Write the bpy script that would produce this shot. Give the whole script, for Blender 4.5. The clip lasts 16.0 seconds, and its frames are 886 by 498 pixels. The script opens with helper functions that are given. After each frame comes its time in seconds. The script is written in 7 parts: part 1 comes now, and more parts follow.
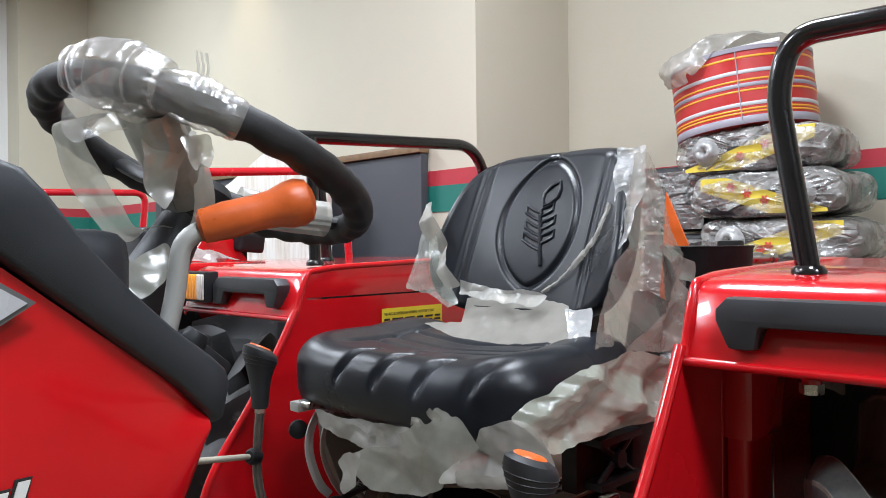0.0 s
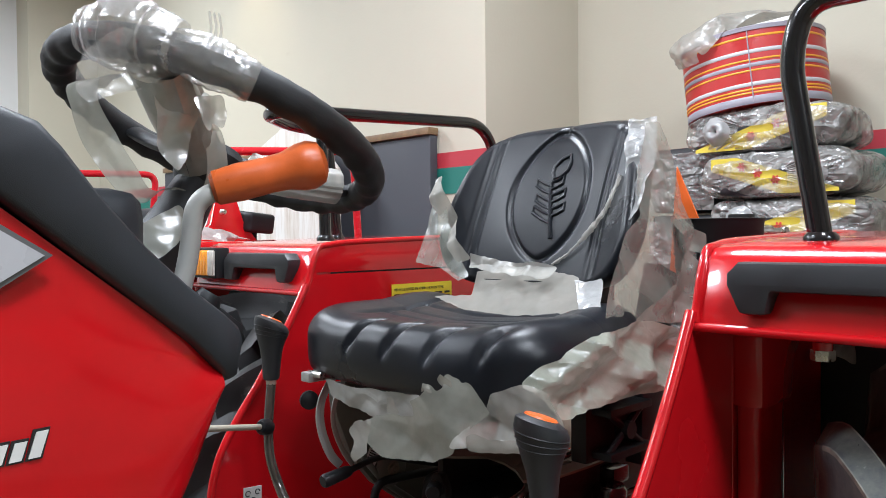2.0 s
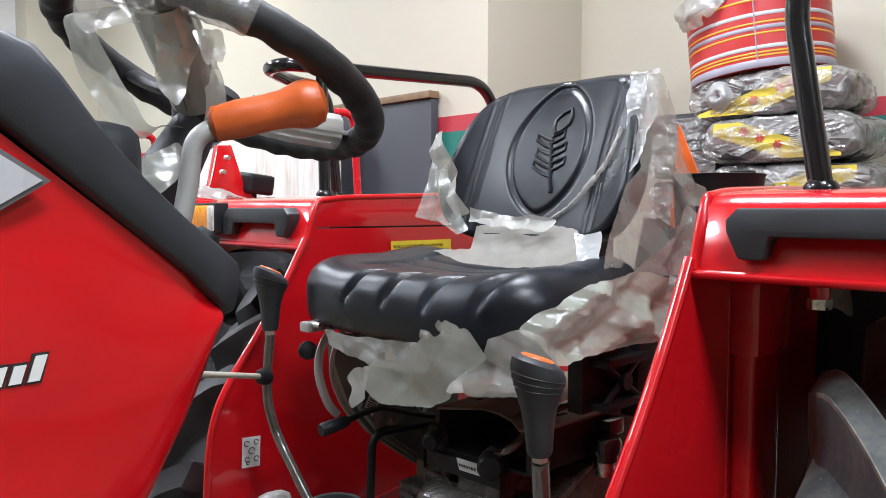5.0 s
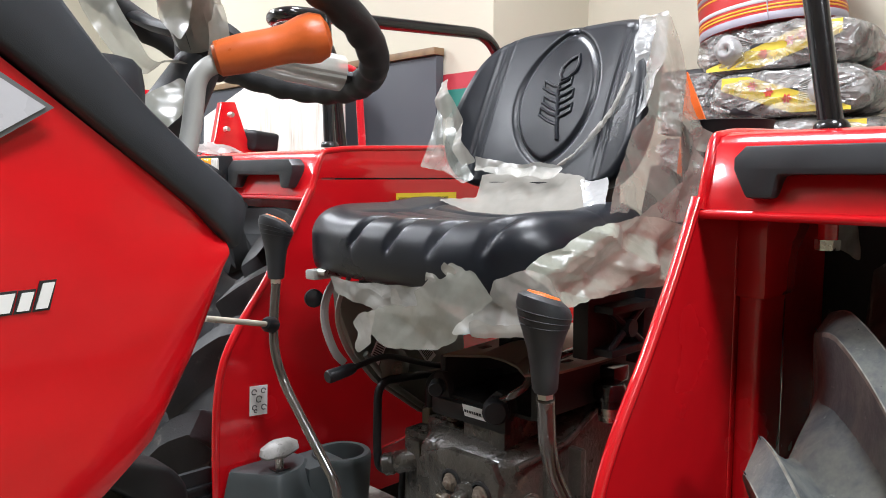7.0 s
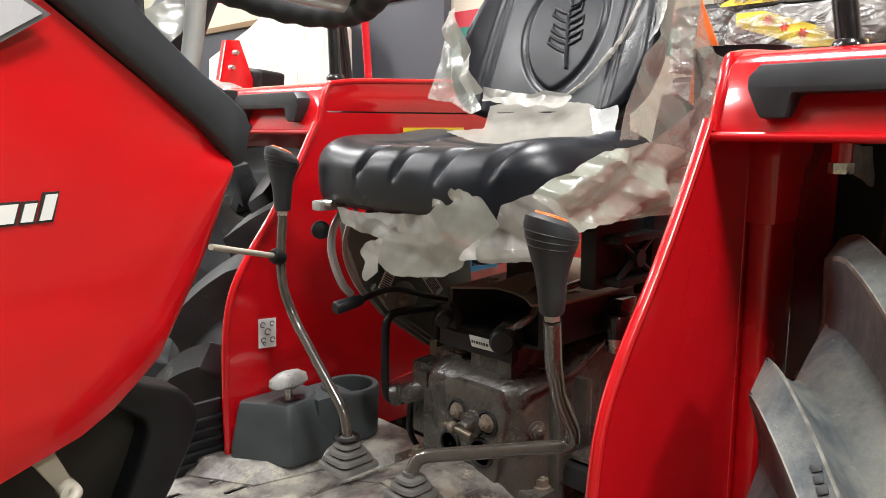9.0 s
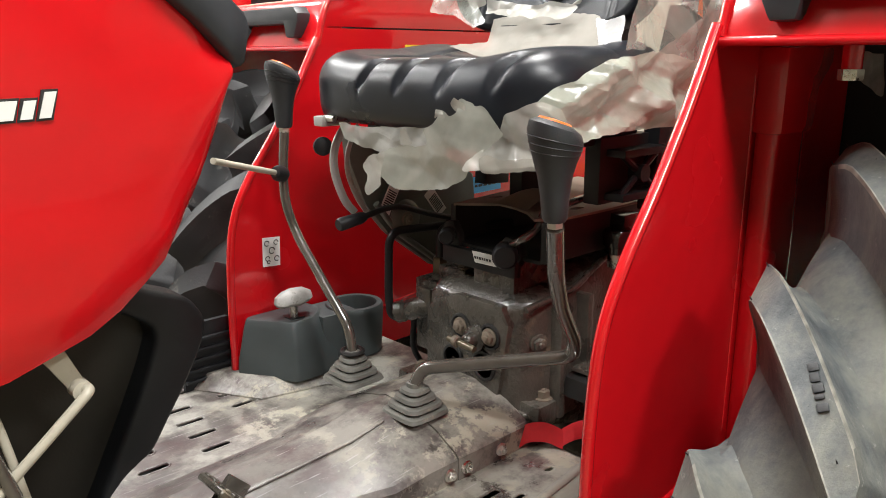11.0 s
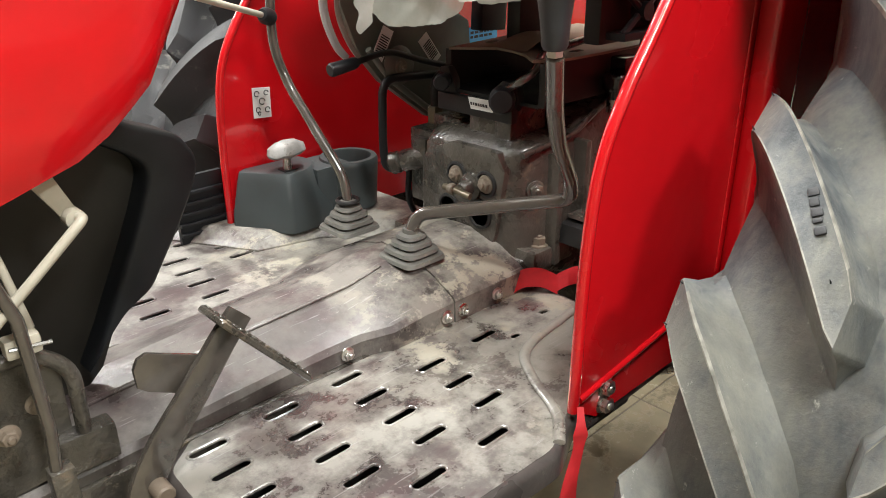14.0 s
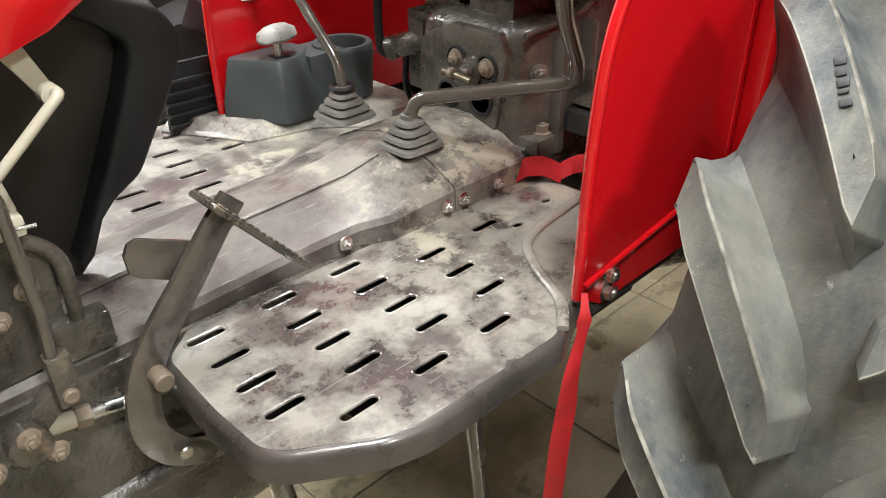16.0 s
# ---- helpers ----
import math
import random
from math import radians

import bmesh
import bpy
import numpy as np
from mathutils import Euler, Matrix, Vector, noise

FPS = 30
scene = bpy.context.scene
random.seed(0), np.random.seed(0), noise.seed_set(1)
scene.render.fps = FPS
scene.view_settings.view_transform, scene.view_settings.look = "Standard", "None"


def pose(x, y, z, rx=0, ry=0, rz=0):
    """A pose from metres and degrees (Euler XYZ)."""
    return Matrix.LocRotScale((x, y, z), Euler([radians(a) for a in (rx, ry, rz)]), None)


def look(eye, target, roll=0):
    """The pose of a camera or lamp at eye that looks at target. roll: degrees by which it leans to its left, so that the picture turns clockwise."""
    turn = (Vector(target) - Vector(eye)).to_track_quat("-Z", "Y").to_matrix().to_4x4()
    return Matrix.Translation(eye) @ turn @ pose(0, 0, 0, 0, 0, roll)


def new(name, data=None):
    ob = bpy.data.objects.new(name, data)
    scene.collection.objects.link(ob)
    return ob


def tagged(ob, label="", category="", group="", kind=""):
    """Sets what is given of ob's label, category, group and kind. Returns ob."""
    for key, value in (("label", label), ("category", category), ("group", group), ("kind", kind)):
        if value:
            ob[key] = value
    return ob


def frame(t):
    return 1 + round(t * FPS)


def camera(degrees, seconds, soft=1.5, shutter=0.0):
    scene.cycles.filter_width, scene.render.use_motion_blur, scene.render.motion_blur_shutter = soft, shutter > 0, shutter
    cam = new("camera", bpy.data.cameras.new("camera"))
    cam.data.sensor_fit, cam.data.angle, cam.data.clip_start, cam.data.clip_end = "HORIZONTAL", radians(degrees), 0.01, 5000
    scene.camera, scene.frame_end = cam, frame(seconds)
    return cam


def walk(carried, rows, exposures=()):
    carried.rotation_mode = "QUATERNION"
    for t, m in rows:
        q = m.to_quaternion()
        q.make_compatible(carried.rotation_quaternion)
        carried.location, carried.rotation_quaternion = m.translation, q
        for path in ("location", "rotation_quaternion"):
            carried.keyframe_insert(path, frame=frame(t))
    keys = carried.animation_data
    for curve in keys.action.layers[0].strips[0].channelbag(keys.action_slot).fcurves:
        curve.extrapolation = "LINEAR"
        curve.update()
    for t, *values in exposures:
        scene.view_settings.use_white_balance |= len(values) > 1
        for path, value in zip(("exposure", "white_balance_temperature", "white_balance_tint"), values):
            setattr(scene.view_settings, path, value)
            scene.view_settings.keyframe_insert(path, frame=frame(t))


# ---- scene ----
cam = camera(60.6, 16.0, soft=0.9)
PATH = [
    (0, (0.014, 0.015, 1.339), (1.433, 1.424, 1.333), -0.6),
    (0.5, (0.013, 0.015, 1.331), (1.423, 1.433, 1.317), -0.6),
    (1, (0.014, 0.018, 1.323), (1.418, 1.442, 1.303), -0.6),
    (1.5, (0.009, 0.015, 1.319), (1.411, 1.441, 1.293), -0.6),
    (2, (0.009, 0.016, 1.31), (1.413, 1.44, 1.276), -0.5),
    (2.5, (0.011, 0.015, 1.304), (1.416, 1.438, 1.261), -0.5),
    (3, (0.012, 0.016, 1.3), (1.419, 1.437, 1.248), -0.4),
    (3.5, (0.012, 0.016, 1.294), (1.418, 1.438, 1.233), -0.3),
    (4, (0.008, 0.016, 1.289), (1.412, 1.438, 1.219), -0.1),
    (6.5, (0.012, 0.012, 1.248), (1.405, 1.437, 1.078), 0.2),
    (7, (0.009, 0.016, 1.242), (1.398, 1.443, 1.051), 0.1),
    (7.5, (0.007, 0.015, 1.238), (1.389, 1.445, 1.021), 0.1),
    (8, (0.009, 0.014, 1.227), (1.383, 1.446, 0.978), 0.1),
    (8.5, (0.011, 0.015, 1.217), (1.378, 1.448, 0.932), 0.0),
    (9, (0.013, 0.017, 1.21), (1.374, 1.447, 0.888), -0.0),
    (11.5, (0.008, 0.011, 1.176), (1.329, 1.412, 0.634), -0.2),
    (12, (0.006, 0.009, 1.171), (1.317, 1.399, 0.579), -0.2),
    (12.5, (0.002, 0.008, 1.162), (1.303, 1.385, 0.522), -0.2),
    (13, (0.004, 0.01, 1.15), (1.295, 1.372, 0.458), -0.3),
    (13.5, (0.004, 0.011, 1.141), (1.284, 1.355, 0.397), -0.4),
    (14, (0.006, 0.013, 1.133), (1.273, 1.337, 0.332), -0.4),
    (14.5, (0.007, 0.017, 1.123), (1.256, 1.32, 0.26), -0.5),
    (15, (0.008, 0.022, 1.113), (1.237, 1.301, 0.19), -0.5),
    (15.5, (0.011, 0.026, 1.106), (1.22, 1.283, 0.126), -0.7),
    (16, (0.017, 0.03, 1.098), (1.207, 1.268, 0.072), -0.7),
]
walk(cam, [(t, look(eye, target, roll)) for t, eye, target, roll in PATH],
     [(0, -0.62, 5900, 10), (4, -0.5, 5900, 11), (6.5, -0.28, 6050, 12), (9, -0.08, 6600, 11), (12.5, 0.26, 6700, 10), (16, 0.45, 6650, 9)])

# ---- world and lights ----
FLOOR, CEIL, C = -0.25, 3.25, 0.87
world = bpy.data.worlds.new("world")
scene.world = world
world.use_nodes = True
world.node_tree.nodes["Background"].inputs[0].default_value = (0.9, 0.95, 1.0, 1)
world.node_tree.nodes["Background"].inputs[1].default_value = 0.035
LAMP_WATTS, SPOT_WATTS = 86.0, 42.0


# ---- materials ----
def mat_nodes(name):
    m = bpy.data.materials.new(name)
    m.use_nodes = True
    nt = m.node_tree
    return m, nt, nt.nodes["Principled BSDF"]


def noise_node(nt, scale, detail=4.0, rough=0.55, src=None):
    n = nt.nodes.new("ShaderNodeTexNoise")
    n.inputs["Scale"].default_value, n.inputs["Detail"].default_value, n.inputs["Roughness"].default_value = scale, detail, rough
    if src is None:
        src = nt.nodes.new("ShaderNodeNewGeometry").outputs["Position"]
    nt.links.new(src, n.inputs["Vector"])
    return n.outputs["Fac"]


def ramp(nt, src, stops):
    r = nt.nodes.new("ShaderNodeValToRGB")
    while len(r.color_ramp.elements) < len(stops):
        r.color_ramp.elements.new(0.5)
    for e, (p, c) in zip(r.color_ramp.elements, stops):
        e.position = p
        e.color = (*c, 1) if len(c) == 3 else c
    nt.links.new(src, r.inputs["Fac"])
    return r.outputs["Color"]


def mixed(nt, fac, a, b):
    m = nt.nodes.new("ShaderNodeMix")
    m.data_type = "RGBA"
    nt.links.new(fac, m.inputs["Factor"])
    for sock, v in ((m.inputs["A"], a), (m.inputs["B"], b)):
        if isinstance(v, tuple):
            sock.default_value = (*v, 1)
        else:
            nt.links.new(v, sock)
    return m.outputs["Result"]


def bump(nt, bsdf, src, strength, dist):
    b = nt.nodes.new("ShaderNodeBump")
    b.inputs["Strength"].default_value, b.inputs["Distance"].default_value = strength, dist
    nt.links.new(src, b.inputs["Height"])
    nt.links.new(b.outputs["Normal"], bsdf.inputs["Normal"])


def surface(name, base, rough, metal=0.0, vary=0.15, scale=14.0, grain=400.0, grain_depth=0.0003, coat=0.0, rough_vary=0.12, dirt=None, dirt_level=0.6, dirt_scale=9.0, spec=0.5):
    """A surface with colour drift at two scales, uneven gloss, fine relief and, where given, dirt in patches."""
    m, nt, p = mat_nodes(name)
    big, fine = noise_node(nt, scale), noise_node(nt, grain, 3.0)
    lo = tuple(c * (1 - vary) for c in base)
    hi = tuple(min(1, c * (1 + vary)) for c in base)
    col = ramp(nt, big, [(0.3, lo), (0.7, hi)])
    ro = ramp(nt, big, [(0.3, (rough - rough_vary,) * 3), (0.75, (rough + rough_vary,) * 3)])
    if dirt:
        spots = ramp(nt, noise_node(nt, dirt_scale, 9.0, 0.68), [(dirt_level, (0, 0, 0)), (min(0.99, dirt_level + 0.09), (1, 1, 1))])
        col = mixed(nt, spots, col, dirt)
        ro = mixed(nt, spots, ro, (0.85, 0.85, 0.85))
    nt.links.new(col, p.inputs["Base Color"])
    nt.links.new(ro, p.inputs["Roughness"])
    p.inputs["Metallic"].default_value = metal
    p.inputs["Coat Weight"].default_value = coat
    p.inputs["Coat Roughness"].default_value = 0.06
    p.inputs["Specular IOR Level"].default_value = spec
    bump(nt, p, fine, 0.5, grain_depth)
    return m


def film(name, tint, clear, rough, crease=0.5, gloss=0.2, fine=1.0, mottle=0.16):
    """Thin packing film: it lets light through, with a milky share, a satin gloss and thin sharp creases."""
    m, nt, p = mat_nodes(name)
    out = nt.nodes["Material Output"]
    geo = nt.nodes.new("ShaderNodeNewGeometry")
    total = None
    for sc, tilt, dx in ((8.0, 0.6, 0.0), (19.0, 0.5, 3.7), (43.0, 0.3, 8.1)):
        mp = nt.nodes.new("ShaderNodeMapping")
        mp.inputs["Location"].default_value = (dx, dx * 0.7, dx * 1.3)
        mp.inputs["Rotation"].default_value = (0.5 + dx, 0.3, 0.8)
        mp.inputs["Scale"].default_value = (1.0, 0.55, 1.0)
        nt.links.new(geo.outputs["Position"], mp.inputs["Vector"])
        cell, rim = nt.nodes.new("ShaderNodeTexVoronoi"), nt.nodes.new("ShaderNodeTexVoronoi")
        rim.feature = "DISTANCE_TO_EDGE"
        for vo in (cell, rim):
            vo.inputs["Scale"].default_value = sc * fine
            nt.links.new(mp.outputs[0], vo.inputs["Vector"])
        off = nt.nodes.new("ShaderNodeVectorMath")
        off.operation = "SUBTRACT"
        nt.links.new(mp.outputs[0], off.inputs[0])
        nt.links.new(cell.outputs["Position"], off.inputs[1])
        lean = nt.nodes.new("ShaderNodeVectorMath")
        lean.operation = "SUBTRACT"
        lean.inputs[1].default_value = (0.5, 0.5, 0.5)
        nt.links.new(cell.outputs["Color"], lean.inputs[0])
        dot = nt.nodes.new("ShaderNodeVectorMath")
        dot.operation = "DOT_PRODUCT"
        nt.links.new(off.outputs[0], dot.inputs[0])
        nt.links.new(lean.outputs[0], dot.inputs[1])
        fade = nt.nodes.new("ShaderNodeMapRange")
        fade.inputs["From Max"].default_value = 0.16
        fade.inputs["To Max"].default_value = tilt
        nt.links.new(rim.outputs["Distance"], fade.inputs["Value"])
        facet = nt.nodes.new("ShaderNodeMath")
        facet.operation = "MULTIPLY_ADD"
        nt.links.new(dot.outputs["Value"], facet.inputs[0])
        nt.links.new(fade.outputs[0], facet.inputs[1])
        facet.inputs[2].default_value = 0.0
        if total is not None:
            nt.links.new(total, facet.inputs[2])
        total = facet.outputs[0]
    b = nt.nodes.new("ShaderNodeBump")
    b.inputs["Strength"].default_value, b.inputs["Distance"].default_value = crease, 1.0
    nt.links.new(total, b.inputs["Height"])
    clearness = ramp(nt, noise_node(nt, 22.0, 6.0), [(0.32, (max(0.0, clear - mottle),) * 3), (0.68, (min(1.0, clear + mottle),) * 3)])
    tr = nt.nodes.new("ShaderNodeBsdfTransparent")
    tr.inputs[0].default_value = (0.95, 0.94, 0.92, 1)
    tl = nt.nodes.new("ShaderNodeBsdfTranslucent")
    tl.inputs[0].default_value = (*tint, 1)
    p.inputs["Base Color"].default_value = (*tint, 1)
    p.inputs["Roughness"].default_value = rough
    p.inputs["Specular IOR Level"].default_value = 0.25
    half = nt.nodes.new("ShaderNodeMixShader")
    half.inputs[0].default_value = 0.2
    nt.links.new(p.outputs[0], half.inputs[1])
    nt.links.new(tl.outputs[0], half.inputs[2])
    mx = nt.nodes.new("ShaderNodeMixShader")
    nt.links.new(clearness, mx.inputs[0])
    nt.links.new(half.outputs[0], mx.inputs[1])
    nt.links.new(tr.outputs[0], mx.inputs[2])
    gl = nt.nodes.new("ShaderNodeBsdfGlossy")
    gl.inputs["Roughness"].default_value = 0.27
    lw = nt.nodes.new("ShaderNodeLayerWeight")
    lw.inputs[0].default_value = 0.35
    fr = nt.nodes.new("ShaderNodeMapRange")
    fr.inputs["To Min"].default_value, fr.inputs["To Max"].default_value = gloss * 0.35, gloss
    nt.links.new(lw.outputs["Facing"], fr.inputs["Value"])
    top = nt.nodes.new("ShaderNodeMixShader")
    nt.links.new(fr.outputs[0], top.inputs[0])
    nt.links.new(mx.outputs[0], top.inputs[1])
    nt.links.new(gl.outputs[0], top.inputs[2])
    nt.links.new(top.outputs[0], out.inputs["Surface"])
    for n in (p, gl, tl):
        nt.links.new(b.outputs["Normal"], n.inputs["Normal"])
    return m


def worn_sheet(name, veil_most, rough_lo, rough_hi, coat, mud_from=0.5, shine=0.6):
    """Brown painted sheet steel under foot: clean glossy patches, smears, a dust veil, dried mud towards the rear and fine scratches."""
    m, nt, p = mat_nodes(name)
    pos = nt.nodes.new("ShaderNodeNewGeometry").outputs["Position"]
    def product(a, b):
        mul = nt.nodes.new("ShaderNodeMath")
        mul.operation = "MULTIPLY"
        nt.links.new(a, mul.inputs[0])
        nt.links.new(b, mul.inputs[1])
        return mul.outputs[0]
    def stretched(scale, turn):
        mp = nt.nodes.new("ShaderNodeMapping")
        mp.inputs["Scale"].default_value = scale
        mp.inputs["Rotation"].default_value = (0, 0, turn)
        nt.links.new(pos, mp.inputs["Vector"])
        return mp.outputs["Vector"]
    paint = ramp(nt, noise_node(nt, 9.0, 8.0, 0.62, pos), [(0.36, (0.030, 0.022, 0.022)), (0.5, (0.050, 0.040, 0.038)), (0.64, (0.090, 0.078, 0.072))])
    smear = ramp(nt, noise_node(nt, 1.0, 7.0, 0.66, stretched((9, 26, 20), 0.5)), [(0.50, (0, 0, 0)), (0.57, (0.75,) * 3)])
    col = mixed(nt, smear, paint, (0.058, 0.037, 0.038))
    sep = nt.nodes.new("ShaderNodeSeparateXYZ")
    nt.links.new(pos, sep.inputs[0])
    rear = nt.nodes.new("ShaderNodeMapRange")
    rear.inputs["From Min"].default_value, rear.inputs["From Max"].default_value = mud_from - 0.12, mud_from + 0.10
    rear.inputs["To Min"].default_value = 0.10
    nt.links.new(sep.outputs["X"], rear.inputs["Value"])
    dull = ramp(nt, noise_node(nt, 16.0, 10.0, 0.7, pos), [(0.40, (0.08,) * 3), (0.56, (0.65,) * 3)])
    col = mixed(nt, product(dull, rear.outputs[0]), col, (0.25, 0.238, 0.20))
    veil = ramp(nt, noise_node(nt, 8.0, 13.0, 0.70, pos), [(0.44, (0.0,) * 3), (0.51, (veil_most * 0.45,) * 3), (0.58, (veil_most,) * 3)])
    col = mixed(nt, veil, col, (0.27, 0.26, 0.228))
    mud = ramp(nt, noise_node(nt, 17.0, 13.0, 0.74, pos), [(0.51, (0, 0, 0)), (0.55, (0.8, 0.8, 0.8))])
    near = ramp(nt, noise_node(nt, 6.0, 5.0, 0.6, pos), [(0.47, (0, 0, 0)), (0.56, (1, 1, 1))])
    mud = product(product(mud, near), rear.outputs[0])
    col = mixed(nt, mud, col, (0.36, 0.335, 0.262))
    specks = ramp(nt, noise_node(nt, 130.0, 4.0, 0.7, pos), [(0.66, (0, 0, 0)), (0.72, (0.5,) * 3)])
    col = mixed(nt, specks, col, (0.36, 0.34, 0.30))
    for scale, turn, most in (((14, 260, 60), 0.6, 0.45), ((10, 220, 60), -0.5, 0.4), ((12, 300, 60), 1.5, 0.3)):
        scr = ramp(nt, noise_node(nt, 1.0, 2.0, 0.5, stretched(scale, turn)), [(0.70, (0, 0, 0)), (0.74, (most,) * 3)])
        col = mixed(nt, scr, col, (0.34, 0.33, 0.32))
    nt.links.new(col, p.inputs["Base Color"])
    ro = ramp(nt, noise_node(nt, 9.0, 9.0, 0.66, pos), [(0.36, (rough_lo,) * 3), (0.64, (rough_hi,) * 3)])
    ro = mixed(nt, veil, ro, (0.58, 0.58, 0.58))
    nt.links.new(mixed(nt, mud, ro, (0.9, 0.9, 0.9)), p.inputs["Roughness"])
    gloss = nt.nodes.new("ShaderNodeMapRange")
    gloss.inputs["To Min"].default_value, gloss.inputs["To Max"].default_value = coat, coat * 0.3
    nt.links.new(veil, gloss.inputs["Value"])
    nt.links.new(gloss.outputs[0], p.inputs["Coat Weight"])
    p.inputs["Coat Roughness"].default_value = 0.16
    p.inputs["Specular IOR Level"].default_value = shine
    bump(nt, p, noise_node(nt, 22.0, 9.0, 0.66, pos), 0.4, 0.0028)
    return m


def dusty_rubber():
    """Tyre rubber with pale dust in streaks, scuffs and mould marks."""
    m, nt, p = mat_nodes("dusty_tyre_rubber")
    pos = nt.nodes.new("ShaderNodeNewGeometry").outputs["Position"]
    mp = nt.nodes.new("ShaderNodeMapping")
    mp.inputs["Scale"].default_value = (1, 1.0, 0.3)
    nt.links.new(pos, mp.inputs["Vector"])
    col = ramp(nt, noise_node(nt, 20.0, 10.0, 0.72, mp.outputs["Vector"]), [(0.28, (0.030, 0.036, 0.040)), (0.45, (0.072, 0.079, 0.080)), (0.62, (0.125, 0.129, 0.116)), (0.78, (0.24, 0.232, 0.19))])
    dust = ramp(nt, noise_node(nt, 5.5, 8.0, 0.66, pos), [(0.49, (0, 0, 0)), (0.62, (0.42,) * 3)])
    col = mixed(nt, dust, col, (0.165, 0.158, 0.125))
    scuff = ramp(nt, noise_node(nt, 45.0, 9.0, 0.75, pos), [(0.62, (0, 0, 0)), (0.70, (0.7,) * 3)])
    nt.links.new(mixed(nt, scuff, col, (0.34, 0.34, 0.30)), p.inputs["Base Color"])
    nt.links.new(ramp(nt, noise_node(nt, 12.0, 5.0, 0.6, pos), [(0.35, (0.42,) * 3), (0.65, (0.78,) * 3)]), p.inputs["Roughness"])
    p.inputs["Specular IOR Level"].default_value = 0.35
    bump(nt, p, noise_node(nt, 90.0, 8.0, 0.7, pos), 0.5, 0.0022)
    return m


RED = surface("red_paint", (0.50, 0.005, 0.009), 0.24, vary=0.04, scale=5, grain=7, grain_depth=0.008, coat=0.9, rough_vary=0.06, spec=0.3)
BONNET_RED = surface("wavy_red_paint", (0.55, 0.005, 0.009), 0.20, vary=0.05, scale=5, grain=4.5, grain_depth=0.035, coat=0.9, rough_vary=0.05, spec=0.15)
RAIL_RED = surface("red_rail_paint", (0.55, 0.01, 0.02), 0.25, vary=0.05, coat=0.4, rough_vary=0.05)
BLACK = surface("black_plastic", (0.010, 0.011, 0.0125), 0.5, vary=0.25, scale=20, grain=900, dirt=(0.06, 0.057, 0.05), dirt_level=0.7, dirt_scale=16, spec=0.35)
BLACK_GLOSS = surface("black_tube_paint", (0.008, 0.008, 0.009), 0.2, vary=0.2, coat=0.5, rough_vary=0.08)
DASH = surface("charcoal_plastic", (0.022, 0.025, 0.030), 0.5, vary=0.1, scale=6, grain=1400, grain_depth=0.0004)
GRIP = surface("handle_plastic", (0.022, 0.024, 0.027), 0.52, vary=0.12, grain=1100, grain_depth=0.0004)
VINYL = surface("black_vinyl", (0.0075, 0.009, 0.0125), 0.34, vary=0.2, scale=9, grain=900, grain_depth=0.0003, rough_vary=0.08, spec=0.36)
FOAM = surface("black_foam_cover", (0.011, 0.011, 0.012), 0.62, vary=0.2, grain=700, grain_depth=0.0006)
RUBBER = dusty_rubber()
RUBBER_EDGE = surface("worn_pale_rubber_edge", (0.17, 0.165, 0.14), 0.6, vary=0.5, scale=60, grain=300, grain_depth=0.001)
DARK_RUBBER = surface("dark_tyre_rubber", (0.017, 0.018, 0.019), 0.6, vary=0.4, scale=14, grain=200, grain_depth=0.001, dirt=(0.13, 0.128, 0.112), dirt_level=0.6, dirt_scale=12)
BOOT = surface("grey_rubber_boot", (0.105, 0.103, 0.090), 0.55, vary=0.25, grain=500, dirt=(0.22, 0.2, 0.15), dirt_level=0.62, dirt_scale=30)
DECK = worn_sheet("brown_painted_sheet", 0.80, 0.16, 0.34, 0.9, 0.52)
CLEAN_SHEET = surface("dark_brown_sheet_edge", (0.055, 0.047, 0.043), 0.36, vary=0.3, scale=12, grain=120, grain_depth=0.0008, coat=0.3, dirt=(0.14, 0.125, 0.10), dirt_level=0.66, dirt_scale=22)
STEP_SHEET = worn_sheet("dusty_step_sheet", 0.75, 0.30, 0.5, 0.3, 0.6)
TUNNEL = worn_sheet("glossy_brown_sheet", 0.24, 0.20, 0.68, 0.10, 0.64, 0.36)
CAST = surface("grey_brown_casting", (0.056, 0.050, 0.041), 0.30, vary=0.5, scale=16, grain=150, grain_depth=0.005, coat=0.5, rough_vary=0.14, spec=0.5, dirt=(0.15, 0.115, 0.075), dirt_level=0.60, dirt_scale=13)
LEVER = surface("brown_painted_steel", (0.058, 0.050, 0.042), 0.2, vary=0.25, scale=30, grain=200, coat=0.9, spec=0.8, dirt=(0.2, 0.17, 0.13), dirt_level=0.68, dirt_scale=25)
PANEL_OLIVE = surface("dull_olive_sheet", (0.019, 0.017, 0.0135), 0.5, vary=0.25, scale=9, grain=300, dirt=(0.08, 0.07, 0.055), dirt_level=0.64, dirt_scale=12, spec=0.4)
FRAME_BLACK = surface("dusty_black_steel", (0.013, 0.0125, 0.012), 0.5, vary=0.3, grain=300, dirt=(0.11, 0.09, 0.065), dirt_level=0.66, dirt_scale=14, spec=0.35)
DUSTY = surface("dusty_brown_steel", (0.17, 0.135, 0.10), 0.6, vary=0.3, grain=260, grain_depth=0.0008)
ZINC = surface("zinc_bolt", (0.62, 0.61, 0.57), 0.32, metal=1.0, vary=0.12, scale=60)
STEEL = surface("bright_steel", (0.55, 0.55, 0.54), 0.3, metal=1.0, vary=0.12, scale=40)
SILVER = surface("silver_paint", (0.42, 0.42, 0.4), 0.4, metal=0.3, vary=0.1)
